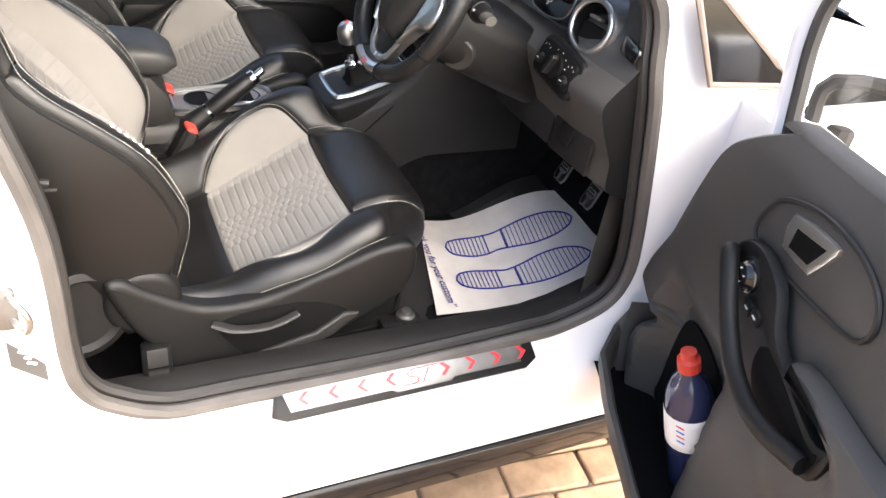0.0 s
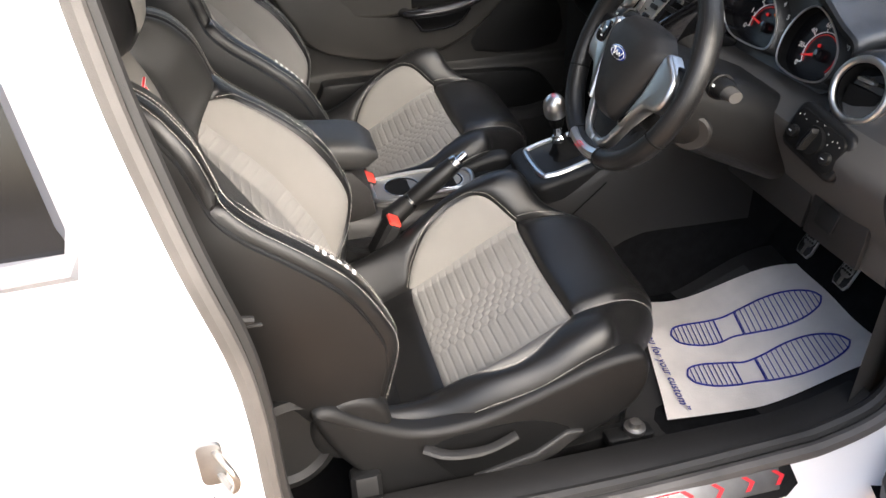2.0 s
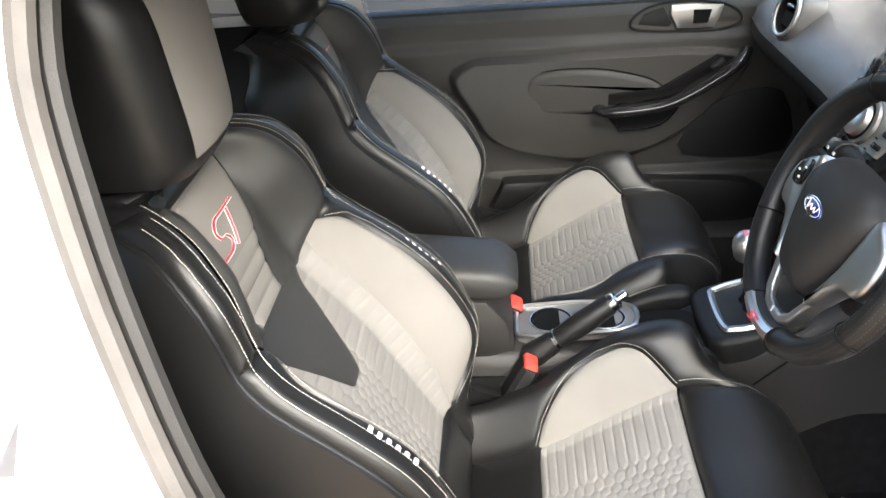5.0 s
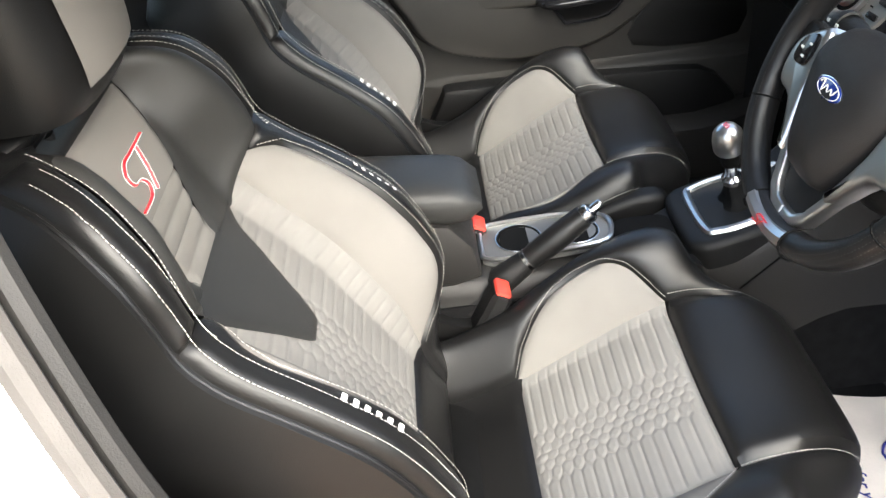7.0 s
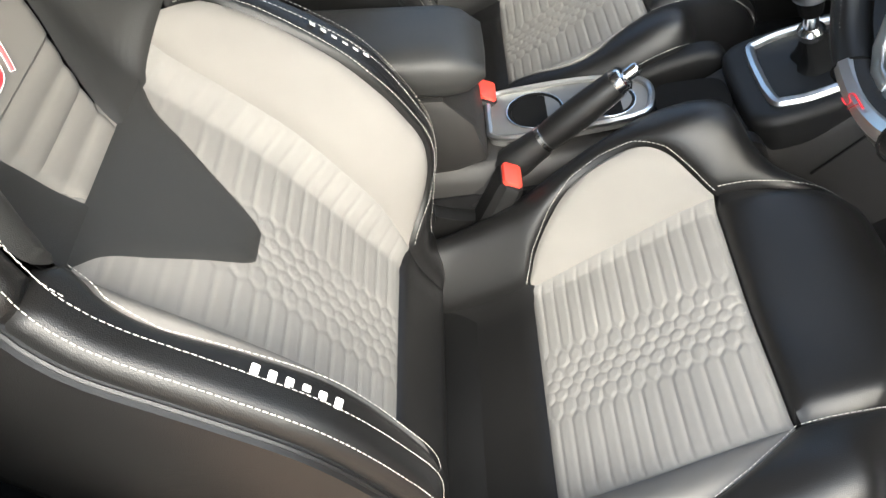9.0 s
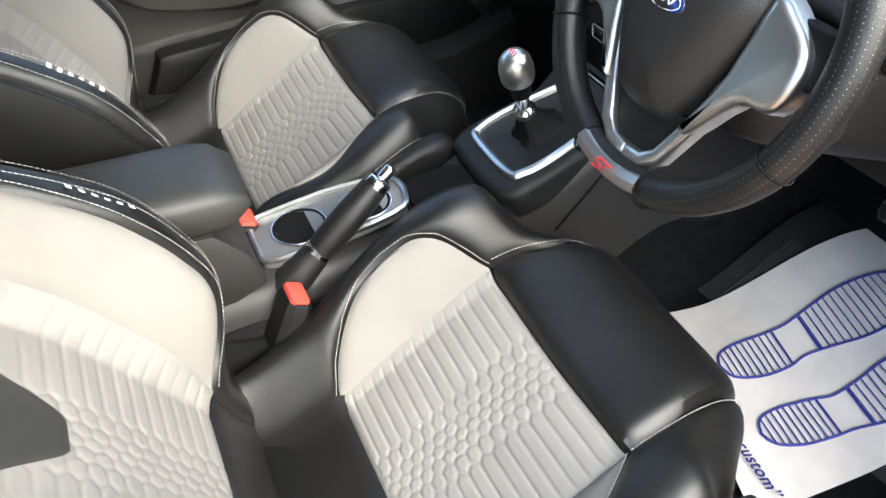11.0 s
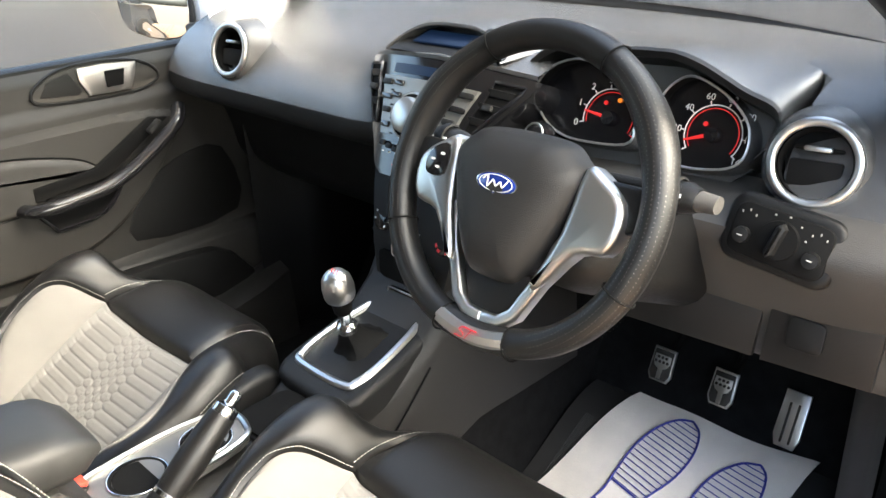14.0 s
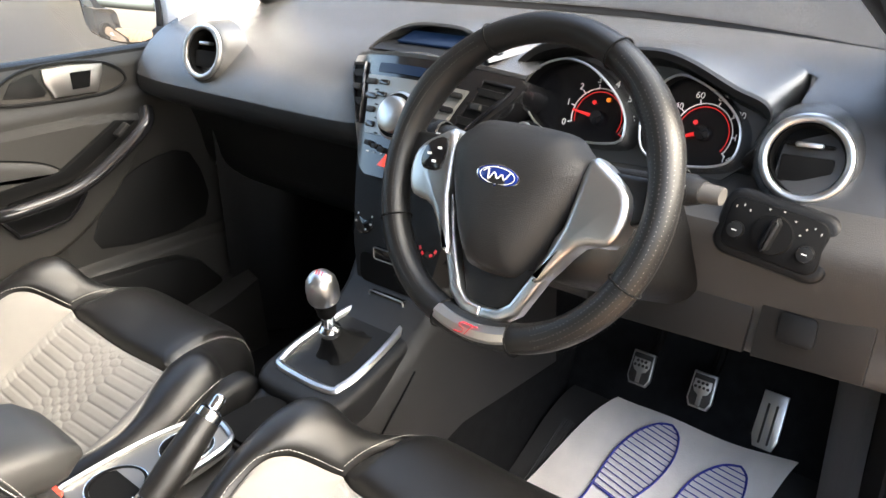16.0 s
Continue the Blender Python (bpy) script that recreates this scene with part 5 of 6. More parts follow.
part("knob", Geo().lathe(top + gd * 0.06, gd, [(0.0, 0.0228), (0.004, 0.0240), (0.02, 0.0245), (0.034, 0.022), (0.043, 0.016), (0.047, 0.008), (0.048, 0)], 32), "satin", lever)
for k in range(3):
    part("gate_mark", Geo().box(top + gd * 0.1085 + Vector((0.0, 0.006 * (k - 1), 0.0)), (0.009, 0.0010, 0.0010), gd.to_track_quat("Z", "X").to_matrix().to_4x4()), "red_ink", lever)

# cup holders with bright rim
cup = part("cup_tray", Geo().prism(smooth_curve([(0.155, 0.775), (0.15, 0.80), (0.155, 0.862), (0.20, 0.872), (0.30, 0.868), (0.365, 0.845), (0.37, 0.80), (0.34, 0.77), (0.20, 0.765)], 4, True), (0, 0, 0.583), (1, 0, 0.05), (0, 1, 0), 0.012, 0.003), "tray", con, "silver grey cup holder tray")
part("cup_plate_rim", Geo().tube([(x, y, 0.597 + 0.05 * x) for x, y in smooth_curve([(0.155, 0.775), (0.15, 0.80), (0.155, 0.862), (0.20, 0.872), (0.30, 0.868), (0.365, 0.845), (0.37, 0.80), (0.34, 0.77), (0.20, 0.765)], 4, True)], 0.0045, 6, closed=True), "satin", cup, "satin silver cup holder rim")
# no real depth: black discs paint the shade inside the wells
for x, y, r in ((0.215, 0.82, 0.039), (0.315, 0.815, 0.036)):
    part("cup_well", Geo().lathe((x, y, 0.598 + 0.05 * (x - 0.2)), (0, 0, 1), [(0.0085, r + 0.001), (0.0095, r - 0.002), (0.0085, r - 0.005), (-0.001, r - 0.006), (0.0075, r - 0.007), (0.0072, 0.0)][:4] + [(0.0078, r - 0.006), (0.0078, 0.0)], 32), "void", cup)
    ring("cup_rim", (x, y, 0.610 + 0.05 * (x - 0.2)), (0, 0, 1), r, 0.0013, "chrome", cup)

# flat black plate in place of the shaded hollow of a small tray
part("tray_well", Geo().prism(smooth_curve([(0.385, 0.765), (0.378, 0.81), (0.388, 0.848), (0.43, 0.852), (0.47, 0.845), (0.478, 0.81), (0.468, 0.77), (0.43, 0.762)], 4, True), (0, 0, 0.583), (1, 0, 0.03), (0, 1, 0), 0.004, 0.001), "void", con, "small console tray, its shade painted black")
part("tray_rim", Geo().tube([(x, y, 0.588 + 0.03 * x - 0.012) for x, y in smooth_curve([(0.385, 0.765), (0.378, 0.81), (0.388, 0.848), (0.43, 0.852), (0.47, 0.845), (0.478, 0.81), (0.468, 0.77), (0.43, 0.762)], 4, True)], 0.005, 8, closed=True), "plastic", con)
part("joint_line", Geo().tube(smooth_curve([(0.645, 0.7035, 0.615), (0.61, 0.7025, 0.582), (0.56, 0.703, 0.535)], 4), 0.0016, 6), "void", con)

hb = thing("handbrake", (0.20, 0.755, 0.60), "black leather handbrake lever with a chrome button", "handbrake")
h0, h1 = Vector((0.165, 0.752, 0.565)), Vector((0.328, 0.756, 0.690))
hd = (h1 - h0).normalized()
part("gaiter", Geo().tube([h0 - hd * 0.06, h0, h0 + hd * 0.05, h0 + hd * 0.075], [0.03, 0.027, 0.022, 0.019], 14), "plastic", hb)
part("grip", Geo().tube([h0 + hd * (0.07 + 0.12 * t) for t in np.linspace(0, 1, 7)], [0.0185, 0.020, 0.021, 0.0215, 0.021, 0.020, 0.0185], 18), "leather", hb)
part("chrome_band", Geo().lathe(h0 + hd * 0.072, hd, [(-0.004, 0.0185), (-0.003, 0.0205), (0.003, 0.0205), (0.004, 0.0185)], 24), "chrome", hb)
part("end_cap", Geo().lathe(h1 - hd * 0.016, hd, [(-0.006, 0.0165), (0, 0.018), (0.012, 0.017), (0.016, 0.012), (0.016, 0.0)], 24), "chrome", hb)
part("button", Geo().lathe(h1, hd, [(0, 0.0085), (0.016, 0.0085), (0.019, 0.006), (0.0195, 0)], 20), "chrome", hb)

arm = thing("armrest", (0.0, 0.80, 0.60), "black leather-topped centre armrest with stitched body", "armrest")
lid = []
for x in np.linspace(-0.28, 0.155, 20):
    t = (x + 0.28) / 0.435
    end = math.sqrt(max(0, 1 - max(0, (x - 0.10) / 0.056) ** 2))
    zt, zb = 0.765 + 0.045 * (1 - t), 0.693 + 0.06 * (1 - t)
    w = 0.072 * (0.75 + 0.25 * end)
    mid = (zt + zb) / 2
    h = max(0.004, (zt - zb) / 2 * max(0.25, end))
    lid.append([(x, 0.80 + w * math.copysign(abs(math.cos(k)) ** 0.5, math.cos(k)), mid + h * math.copysign(abs(math.sin(k)) ** 0.6, math.sin(k))) for k in np.linspace(0, 2 * math.pi, 25)[:-1]])
lid.append([(0.157, 0.80, 0.725)] * 24)
part("lid", Geo().grid(lid, close_u=True), "leather_v", arm)
part("body", Geo().prism([(-0.40, 0.58), (0.10, 0.585), (0.145, 0.60), (0.135, 0.66), (0.10, 0.705), (-0.28, 0.755), (-0.40, 0.755)], (0, 0.872, 0), (1, 0, 0), (0, 0, 1), 0.14, 0.012), "plastic_grey", arm)

# seat belt buckles
for p, d in (((0.173, 0.702, 0.590), 0), ((0.152, 0.872, 0.605), 1)):
    bk = thing("belt_buckle", (p[0], p[1], p[2] - 0.05), "black seat belt buckle with a red release button", "buckle")
    T = pose(0, 0, 0, 0, 28, 0)
    part("case", Geo().box((p[0] - 0.022, p[1], p[2] - 0.035), (0.034, 0.053, 0.095), T, 0.008), "plastic", bk)
    part("release", Geo().box((p[0] - 0.001, p[1], p[2] + 0.006), (0.026, 0.042, 0.012), T, 0.004), "red", bk, "red release button")

# ---- steering wheel ----
wc = Vector((0.528, 0.446, 1.006))
wup, wn, wy = Vector((0.41, 0, 0.912)).normalized(), Vector((-0.912, 0, 0.41)).normalized(), Vector((0, -1, 0))
WT = Matrix((wy, wup, wn)).transposed().to_4x4()
wheel = thing("steering_wheel", wc, "black perforated leather steering wheel with satin silver spokes", "steering wheel")


def W(a, b, h=0.0):
    """A point of the wheel: a to the driver's right, b up, h towards the driver."""
    return wc + wy * a + wup * b + wn * h


R0 = 0.170
rim = []
for k in np.linspace(0, 2 * math.pi, 97)[:-1]:
    flat = 1 - 0.035 * math.exp(-((math.atan2(math.sin(k + math.pi / 2), math.cos(k + math.pi / 2))) / 0.45) ** 2)
    th = 0.0165 + 0.0025 * (math.exp(-((abs(k - math.pi / 2) - 1.05) / 0.25) ** 2) + math.exp(-((abs(k - 5 * math.pi / 2) - 1.05) / 0.25) ** 2))
    e = (math.cos(k), math.sin(k))
    rim.append([W(e[0] * (R0 * flat + th * math.cos(m)), e[1] * (R0 * flat + th * math.cos(m)), -0.018 + 1.12 * th * math.sin(m)) for m in np.linspace(0, 2 * math.pi, 17)[:-1]])
rm = part("rim", Geo().grid(rim, close_u=True, close_v=True), "leather", wheel, "black leather rim")
for k in (62, 118, 205, 253, 287, 335):
    a = radians(k)
    loop = [W(math.cos(a) * (R0 * (0.985 if 230 < k < 310 else 1) + 0.0182 * math.cos(m)), math.sin(a) * (R0 * (0.985 if 230 < k < 310 else 1) + 0.0182 * math.cos(m)), -0.018 + 0.0203 * math.sin(m)) for m in np.linspace(0, 2 * math.pi, 17)[:-1]]
    part("rim_seam", Geo().tube(loop, 0.0011, 5, closed=True), "void", rm)
# little holes in the grips, pale to paint the highlights on them
holes = Geo()
for lo, hi in ((-62, 58), (122, 242)):
    for i, k in enumerate(np.arange(lo, hi, 1.5)):
        for j, m in enumerate(np.arange(-70, 121, 19)):
            a, b = radians(k + (0.75 if j % 2 else 0)), radians(m)
            th = 0.0168
            c = W(math.cos(a) * (R0 + th * math.cos(b)), math.sin(a) * (R0 + th * math.cos(b)), -0.018 + 1.12 * th * math.sin(b))
            nn = (wy * math.cos(a) * math.cos(b) + wup * math.sin(a) * math.cos(b) + wn * math.sin(b)).normalized()
            t1 = nn.orthogonal().normalized()
            t2 = nn.cross(t1)
            holes.add([c + nn * 0.0022 + (t1 * math.cos(q) + t2 * math.sin(q)) * 0.00042 for q in (0, 1.05, 2.09, 3.14, 4.19, 5.24)], [(0, 1, 2, 3, 4, 5)])
part("perforation", holes, "hole_glint", rm, "fine perforation", kind="stuff")
hub_o = [(-0.074, 0.05), (-0.045, 0.064), (0.045, 0.064), (0.074, 0.05), (0.088, 0.032), (0.082, 0.0), (0.06, -0.055), (0.038, -0.092), (0.02, -0.102), (-0.02, -0.102), (-0.038, -0.092), (-0.06, -0.055), (-0.082, 0.0), (-0.088, 0.032)]
hub = []
ho = smooth_curve(hub_o, 5, True)
for t in np.linspace(0, 1, 8):
    f = 1 - 0.98 * t ** 1.7
    hub.append([W(a * f, b * f - 0.008 * (1 - f), -0.03 + 0.04 * math.sin(min(1, t * 1.35) * math.pi / 2) ** 0.7 + (0.01 * t)) for a, b in ho])
hp = part("hub", Geo().grid(hub, close_u=True), "plastic_grey", wheel, "grained black airbag cover")
part("column_shroud", Geo().grid([[W(a * k, b * k - 0.028, h) for a, b in rounded(0.21, 0.135, 0.05, 6)] for h, k in ((-0.045, 0.02), (-0.045, 0.75), (-0.06, 0.92), (-0.10, 1.0), (-0.20, 1.05), (-0.33, 1.08))], close_u=True), "plastic", wheel, "grey steering column cowl")
part("ignition", Geo().lathe(W(0.094, -0.060, -0.115), (-0.55, -0.75, -0.1), [(-0.02, 0.034), (0, 0.034), (0.004, 0.03), (0.002, 0.0)], 28), "plastic_grey", wheel)
# spokes
for s in (-1, 1):
    sp = [(s * 0.06, 0.040), (s * 0.10, 0.034), (s * 0.165, 0.035), (s * 0.168, -0.005), (s * 0.12, -0.022), (s * 0.075, -0.02)]
    part("spoke", Geo().prism(sp, W(0, 0, -0.036), wy, wup, 0.02, 0.006, 3), "leather", wheel)
    sv = [(s * 0.086, 0.040), (s * 0.112, 0.034), (s * 0.138, 0.014), (s * 0.142, -0.016), (s * 0.130, -0.040), (s * 0.098, -0.048), (s * 0.066, -0.092), (s * 0.056, -0.088), (s * 0.076, -0.03)]
    k = part("spoke_cover", Geo().prism(smooth_curve(sv, 3, True), W(0, 0, -0.03), wy, wup, 0.026, 0.009, 4), "satin", wheel, "satin silver spoke cover")
    if s < 0:
        part("button_pad", Geo().prism(smooth_curve([(s * 0.094, 0.030), (s * 0.116, 0.024), (s * 0.124, 0.006), (s * 0.118, -0.008), (s * 0.094, -0.004)], 3, True), W(0, 0, -0.004), wy, wup, 0.004, 0.002), "gloss" if s < 0 else "satin", k)
    if s < 0:
        for a, b in ((-0.10, 0.018), (-0.113, 0.010), (-0.104, 0.002)):
            part("button_mark", Geo().prism(rounded(0.006, 0.003, 0.001, 2), W(a, b, 0.0002), wy, wup, 0.0006), "print", k)
# lower V of bright trim
for s in (-1, 1):
    v = [(s * 0.080, -0.02), (s * 0.094, -0.034), (s * 0.046, -0.135), (s * 0.026, -0.150), (0, -0.152), (0, -0.138), (s * 0.020, -0.136), (s * 0.034, -0.125), (s * 0.060, -0.07), (s * 0.066, -0.045)]
    part("lower_spoke", Geo().prism(v, W(0, 0, -0.030), wy, wup, 0.018, 0.005, 3), "satin", wheel, "bright V-shaped lower spoke")
part("spoke_infill", Geo().prism([(-0.05, -0.085), (0.05, -0.085), (0.026, -0.138), (-0.026, -0.138)], W(0, 0, -0.032), wy, wup, 0.012, 0.004), "plastic", wheel)
pl = []
for k in np.linspace(-0.30, 0.30, 15):
    a = -math.pi / 2 + k
    pl.append([W(math.cos(a) * r, math.sin(a) * r * 1.0, h) for r, h in ((0.1525, -0.012), (0.156, -0.0005), (0.163, 0.0035), (0.171, 0.0015), (0.177, -0.007))])
part("badge_plate", Geo().grid(pl), "satin", wheel, "satin metal insert at the foot of the rim")
emblem(wheel, lambda a, b, h: W(a, -0.1640 + b, 0.0036 + h), 0.028, 0.014, "red_ink")
eb = part("badge_rim", Geo().prism([(0.0285 * math.cos(k), 0.0128 * math.sin(k)) for k in np.linspace(0, 2 * math.pi, 33)[:-1]], W(0, 0.002, 0.0155), wy, wup, 0.003, 0.0015), "chrome", wheel, "oval badge rim")
part("badge", Geo().prism([(0.0265 * math.cos(k), 0.0110 * math.sin(k)) for k in np.linspace(0, 2 * math.pi, 33)[:-1]], W(0, 0.002, 0.0158), wy, wup, 0.0035, 0.001), "blue_badge", eb, "blue oval badge")
part("badge_mark", Geo().tube([W(a, b + 0.002, 0.0197) for a, b in smooth_curve([(-0.018, 0.002), (-0.012, 0.006), (-0.010, -0.005), (-0.004, 0.003), (0.001, -0.003), (0.006, 0.002), (0.010, -0.003), (0.016, 0.005)], 4)], 0.0009, 5), "print", eb)
part("badge_mark", Geo().tube([W(0.0225 * math.cos(k), 0.0088 * math.sin(k) + 0.002, 0.0194) for k in np.linspace(0, 2 * math.pi, 33)[:-1]], 0.0005, 4, closed=True), "print", eb)
# stalks
for s in (1, -1):
    b0, b1 = W(s * 0.07, 0.035, -0.075), W(s * 0.172, 0.036, -0.068)
    stalk = part("stalk", Geo().tube([b0, b0.lerp(b1, 0.5), b0.lerp(b1, 0.7), b1, b1 + wy * s * 0.012], [0.011, 0.012, 0.019, 0.020, 0.015], 14, flat=0.8), "plastic", wheel, "black column stalk")
    part("stalk_tip", Geo().tube([b1 + wy * s * 0.008, b1 + wy * s * 0.032], [0.0135, 0.011], 14, flat=0.8), "trim", stalk, "grey stalk end")
    part("stalk_ring", Geo().lathe(b1 - wy * s * 0.014, wy, [(-0.005, 0.018), (-0.004, 0.0205), (0.004, 0.0205), (0.005, 0.018)], 20), "plastic", stalk)
    for k in range(2):
        part("stalk_mark", Geo().box(b1 - wy * s * (0.002 + 0.022 * k) + wn * 0.0205, (0.006, 0.004, 0.001), WT), "print", stalk)

emblem(tp, lambda a, b, h: TZ + TX * (a + 0.012) + TY * (b - 0.003) + nrm * (0.0088 + h), 0.075, 0.034, "print")

# ---- pedals ----
for p, w, h, kind in (((1.066, 0.536, 0.487), 0.046, 0.062, "clutch_pedal"), ((1.080, 0.425, 0.478), 0.046, 0.064, "brake_pedal"), ((1.125, 0.318, 0.438), 0.046, 0.100, "throttle_pedal")):
    pd = thing(kind, p, "brushed metal pedal with black rubber inlay", "pedal", "pedals")
    up = Vector((0.42, 0, 0.9)).normalized()
    c = Vector(p)
    nn = Vector((0, -1, 0)).cross(up)
    out = [(-w * 0.36, -h / 2), (w * 0.36, -h / 2), (w * 0.5, -h * 0.3), (w * 0.46, h / 2), (-w * 0.46, h / 2), (-w * 0.5, -h * 0.3)]
    part("pad", Geo().prism(out, c, (0, -1, 0), up, 0.006, 0.002), "satin", pd)
    T = Matrix((Vector((0, -1, 0)), up, nn)).transposed().to_4x4()
    if kind != "throttle_pedal":
        part("rubber_pad", Geo().prism([(a * 0.86, b * 0.88) for a, b in out], c + nn * 0.005, (0, -1, 0), up, 0.0022, 0.0008), "rubber", pd, "black rubber inlay")
        paw = [(-w * .34, h * .30), (w * .34, h * .30), (w * .36, h * .08), (w * .26, -h * .06), (w * .10, -h * .12), (w * .09, -h * .42), (-w * .09, -h * .42), (-w * .10, -h * .12), (-w * .26, -h * .06), (-w * .36, h * .08)]
        plate_ = part("tread", Geo().prism(paw, c + nn * 0.0066, (0, -1, 0), up, 0.0018, 0.0006), "satin", pd, "bright metal tread")
        for k in range(7):
            part("stud", Geo().lathe(c + nn * 0.0082 + up * (h * (0.09 + 0.13 * (k // 4))) + Vector((0, -1, 0)) * (w * (-0.25 + 0.165 * (k % 4) + 0.08 * (k // 4))), nn, [(0, 0.0028), (0.002, 0.0024), (0.002, 0)], 10), "rubber", plate_)
    else:
        for k in (-1, 1):
            part("rib", Geo().box(c + nn * 0.0065 + Vector((0, -1, 0)) * (w * 0.16 * k) - up * h * 0.06, (0.004, h * 0.72, 0.003), T, 0.001), "rubber", pd)
    part("arm", Geo().tube(smooth_curve([c - nn * 0.002 + up * 0.01, c - nn * 0.05 + up * 0.07, c + Vector((0.05, 0, 0.22))], 5), 0.008, 8), "void", pd)

# ---- paper mat with two printed soles, over a rubber mat ----
def mat_z(x, y):
    return 0.300 + 0.088 * sstep(0.80, 1.10, x) + 0.006 * math.sin(9 * x + 4 * y) * math.sin(11 * y + 2) + 0.010 * sstep(0.53, 0.62, y) * math.sin(14 * x)


rubber = thing("floor_mat", (0.8, 0.4, 0.29), "black ribbed rubber floor mat", "floor mat")
part("mat", Geo().grid([[(x, y, mat_z(x, y) - 0.013) for y in np.linspace(0.20, 0.69, 18)] for x in np.linspace(0.55, 1.15, 24)]), "rubber", rubber)
for k in range(12):
    part("rib", Geo().tube([(x, 0.60 + 0.006 * k * 0.8, mat_z(x, 0.6) - 0.007) for x in np.linspace(0.62, 1.0, 12)], 0.0016, 5), "rubber", rubber)
paper = thing("paper_mat", (0.85, 0.43, 0.30), "cream paper floor protector printed with two blue shoe soles", "paper mat")


def on_paper(a, b, h=0.0):
    """a from the heel end towards the pedals, b from the sill towards the tunnel (0 to 1)."""
    x = (0.630 + 0.494 * a) * (1 - b) + (0.735 + 0.403 * a) * b
    y = (0.296 - 0.044 * a) * (1 - b) + (0.670 - 0.083 * a) * b
    return Vector((x, y, mat_z(x, y) + h))


def paper_pt(a, b):
    p = on_paper(a, b)
    return p + Vector((0, 0, 0.004 * math.sin(3.2 * (p.x - 0.66) / 0.455 + 7 * (p.y - 0.275) / 0.318)))


part("sheet", Geo().grid([[paper_pt(a, b) for b in np.linspace(0, 1, 24)] for a in np.linspace(0, 1, 32)]), "paper", paper)


def sole(x0, y0, ang, flip):
    def at(l, w):
        ca, sa = math.cos(ang), math.sin(ang)
        x, y = x0 + l * ca - w * flip * sa, y0 + l * sa + w * flip * ca
        return Vector((x, y, mat_z(x, y) + 0.0045 + 0.004 * math.sin(3.2 * ((x - 0.66) / 0.455) + 7 * ((y - 0.275) / 0.318))))
    L = 0.325
    lo = [(0.0, 0.0), (0.012, -0.025), (0.05, -0.036), (0.10, -0.035), (0.13, -0.028), (0.17, -0.034), (0.22, -0.045), (0.27, -0.042), (0.31, -0.022), (0.325, 0.004)]
    hi = [(0.0, 0.0), (0.012, 0.022), (0.05, 0.034), (0.10, 0.034), (0.13, 0.034), (0.17, 0.042), (0.22, 0.049), (0.27, 0.044), (0.31, 0.026), (0.325, 0.004)]
    g = Geo().tube([at(l, w) for l, w in smooth_curve(lo, 4)], 0.0021, 5)
    g.tube([at(l, w) for l, w in smooth_curve(hi, 4)], 0.0021, 5)
    for l in list(np.arange(0.012, 0.106, 0.0105)) + list(np.arange(0.155, 0.318, 0.0105)):
        g.tube([at(l, table(l, lo) + 0.001), at(l, (table(l, lo) + table(l, hi)) / 2), at(l, table(l, hi) - 0.001)], 0.00125, 4)
    for l in (0.106, 0.152):
        g.tube([at(l, table(l, lo)), at(l, table(l, hi))], 0.002, 4)
    part("sole_print", g, "ink", paper, "blue printed shoe sole")


sole(0.752, 0.523, radians(-10), 1)
sole(0.725, 0.395, radians(-11), -1)
tp0, tp1 = Vector((0.710, 0.602, mat_z(0.710, 0.602) + 0.008)), Vector((0.677, 0.330, mat_z(0.677, 0.330) + 0.008))
ex = (tp1 - tp0).normalized()
ez = Vector((0.0, 0, 1))
ez = (ez - ex * ez.dot(ex)).normalized()
words = lettering("words", "\u201cThank you for your custom\u201d", 0.0255, Matrix.Translation((tp0 + tp1) / 2) @ Matrix((ex, ez.cross(ex), ez)).transposed().to_4x4(), "ink", paper, "blue printed words", shear=0.25, bold=0.0005, spacing=1.05)
for v in words.data.vertices:
    x, y = v.co.x + 0.85, v.co.y + 0.43
    v.co.z = mat_z(x, y) + 0.0095 + 0.004 * math.sin(3.2 * (x - 0.66) / 0.455 + 7 * (y - 0.275) / 0.318) - 0.30

# ---- open driver's door ----
HX, HY, HA = 1.04, 0.0, radians(70)
DD, DN, DZ = Vector((-math.cos(HA), -math.sin(HA), 0)), Vector((-math.sin(HA), math.cos(HA), 0)), Vector((0, 0, 1))


def DP(d, z, n=0.0):
    """A place on the open door: d from the hinge, z up, n in from its axis."""
    return Vector((HX, HY, 0)) + DD * d + DN * n + DZ * z


door = thing("open_door", (HX, HY, 0.4), "open white car door with dark grey inner trim", "car door")
belt = lambda d: 0.97 + 0.09 * d
rows = []
for d in np.linspace(-0.02, 1.22, 16):
    rows.append([DP(d, z, -0.02 - 0.02 * math.sin(math.pi * (z - 0.2) / 0.9)) for z in np.linspace(0.30, belt(d), 9)] + [DP(d, belt(d) + 0.004, 0.02), DP(d, belt(d) - 0.01, 0.05), DP(d, 0.62, 0.06), DP(d, 0.34, 0.05), DP(d, 0.30, -0.02)])
part("skin", Geo().grid(rows), "white", door, "white painted door skin")
part("front_edge", Geo().grid([[DP(-0.022, z, -0.02) for z in np.linspace(0.3, 1.0, 5)], [DP(-0.024, z, 0.06) for z in np.linspace(0.3, 1.0, 5)]]), "white", door)


def front_d(z):
    """Front edge of the door trim at a height."""
    return table(z, [(0.33, 0.10), (0.40, 0.06), (0.45, 0.035), (0.50, 0.06), (0.535, 0.10), (0.56, 0.07), (0.575, 0.005), (0.60, 0.0), (0.70, 0.03), (0.85, 0.075), (0.93, 0.115), (0.98, 0.18), (1.03, 0.26)])


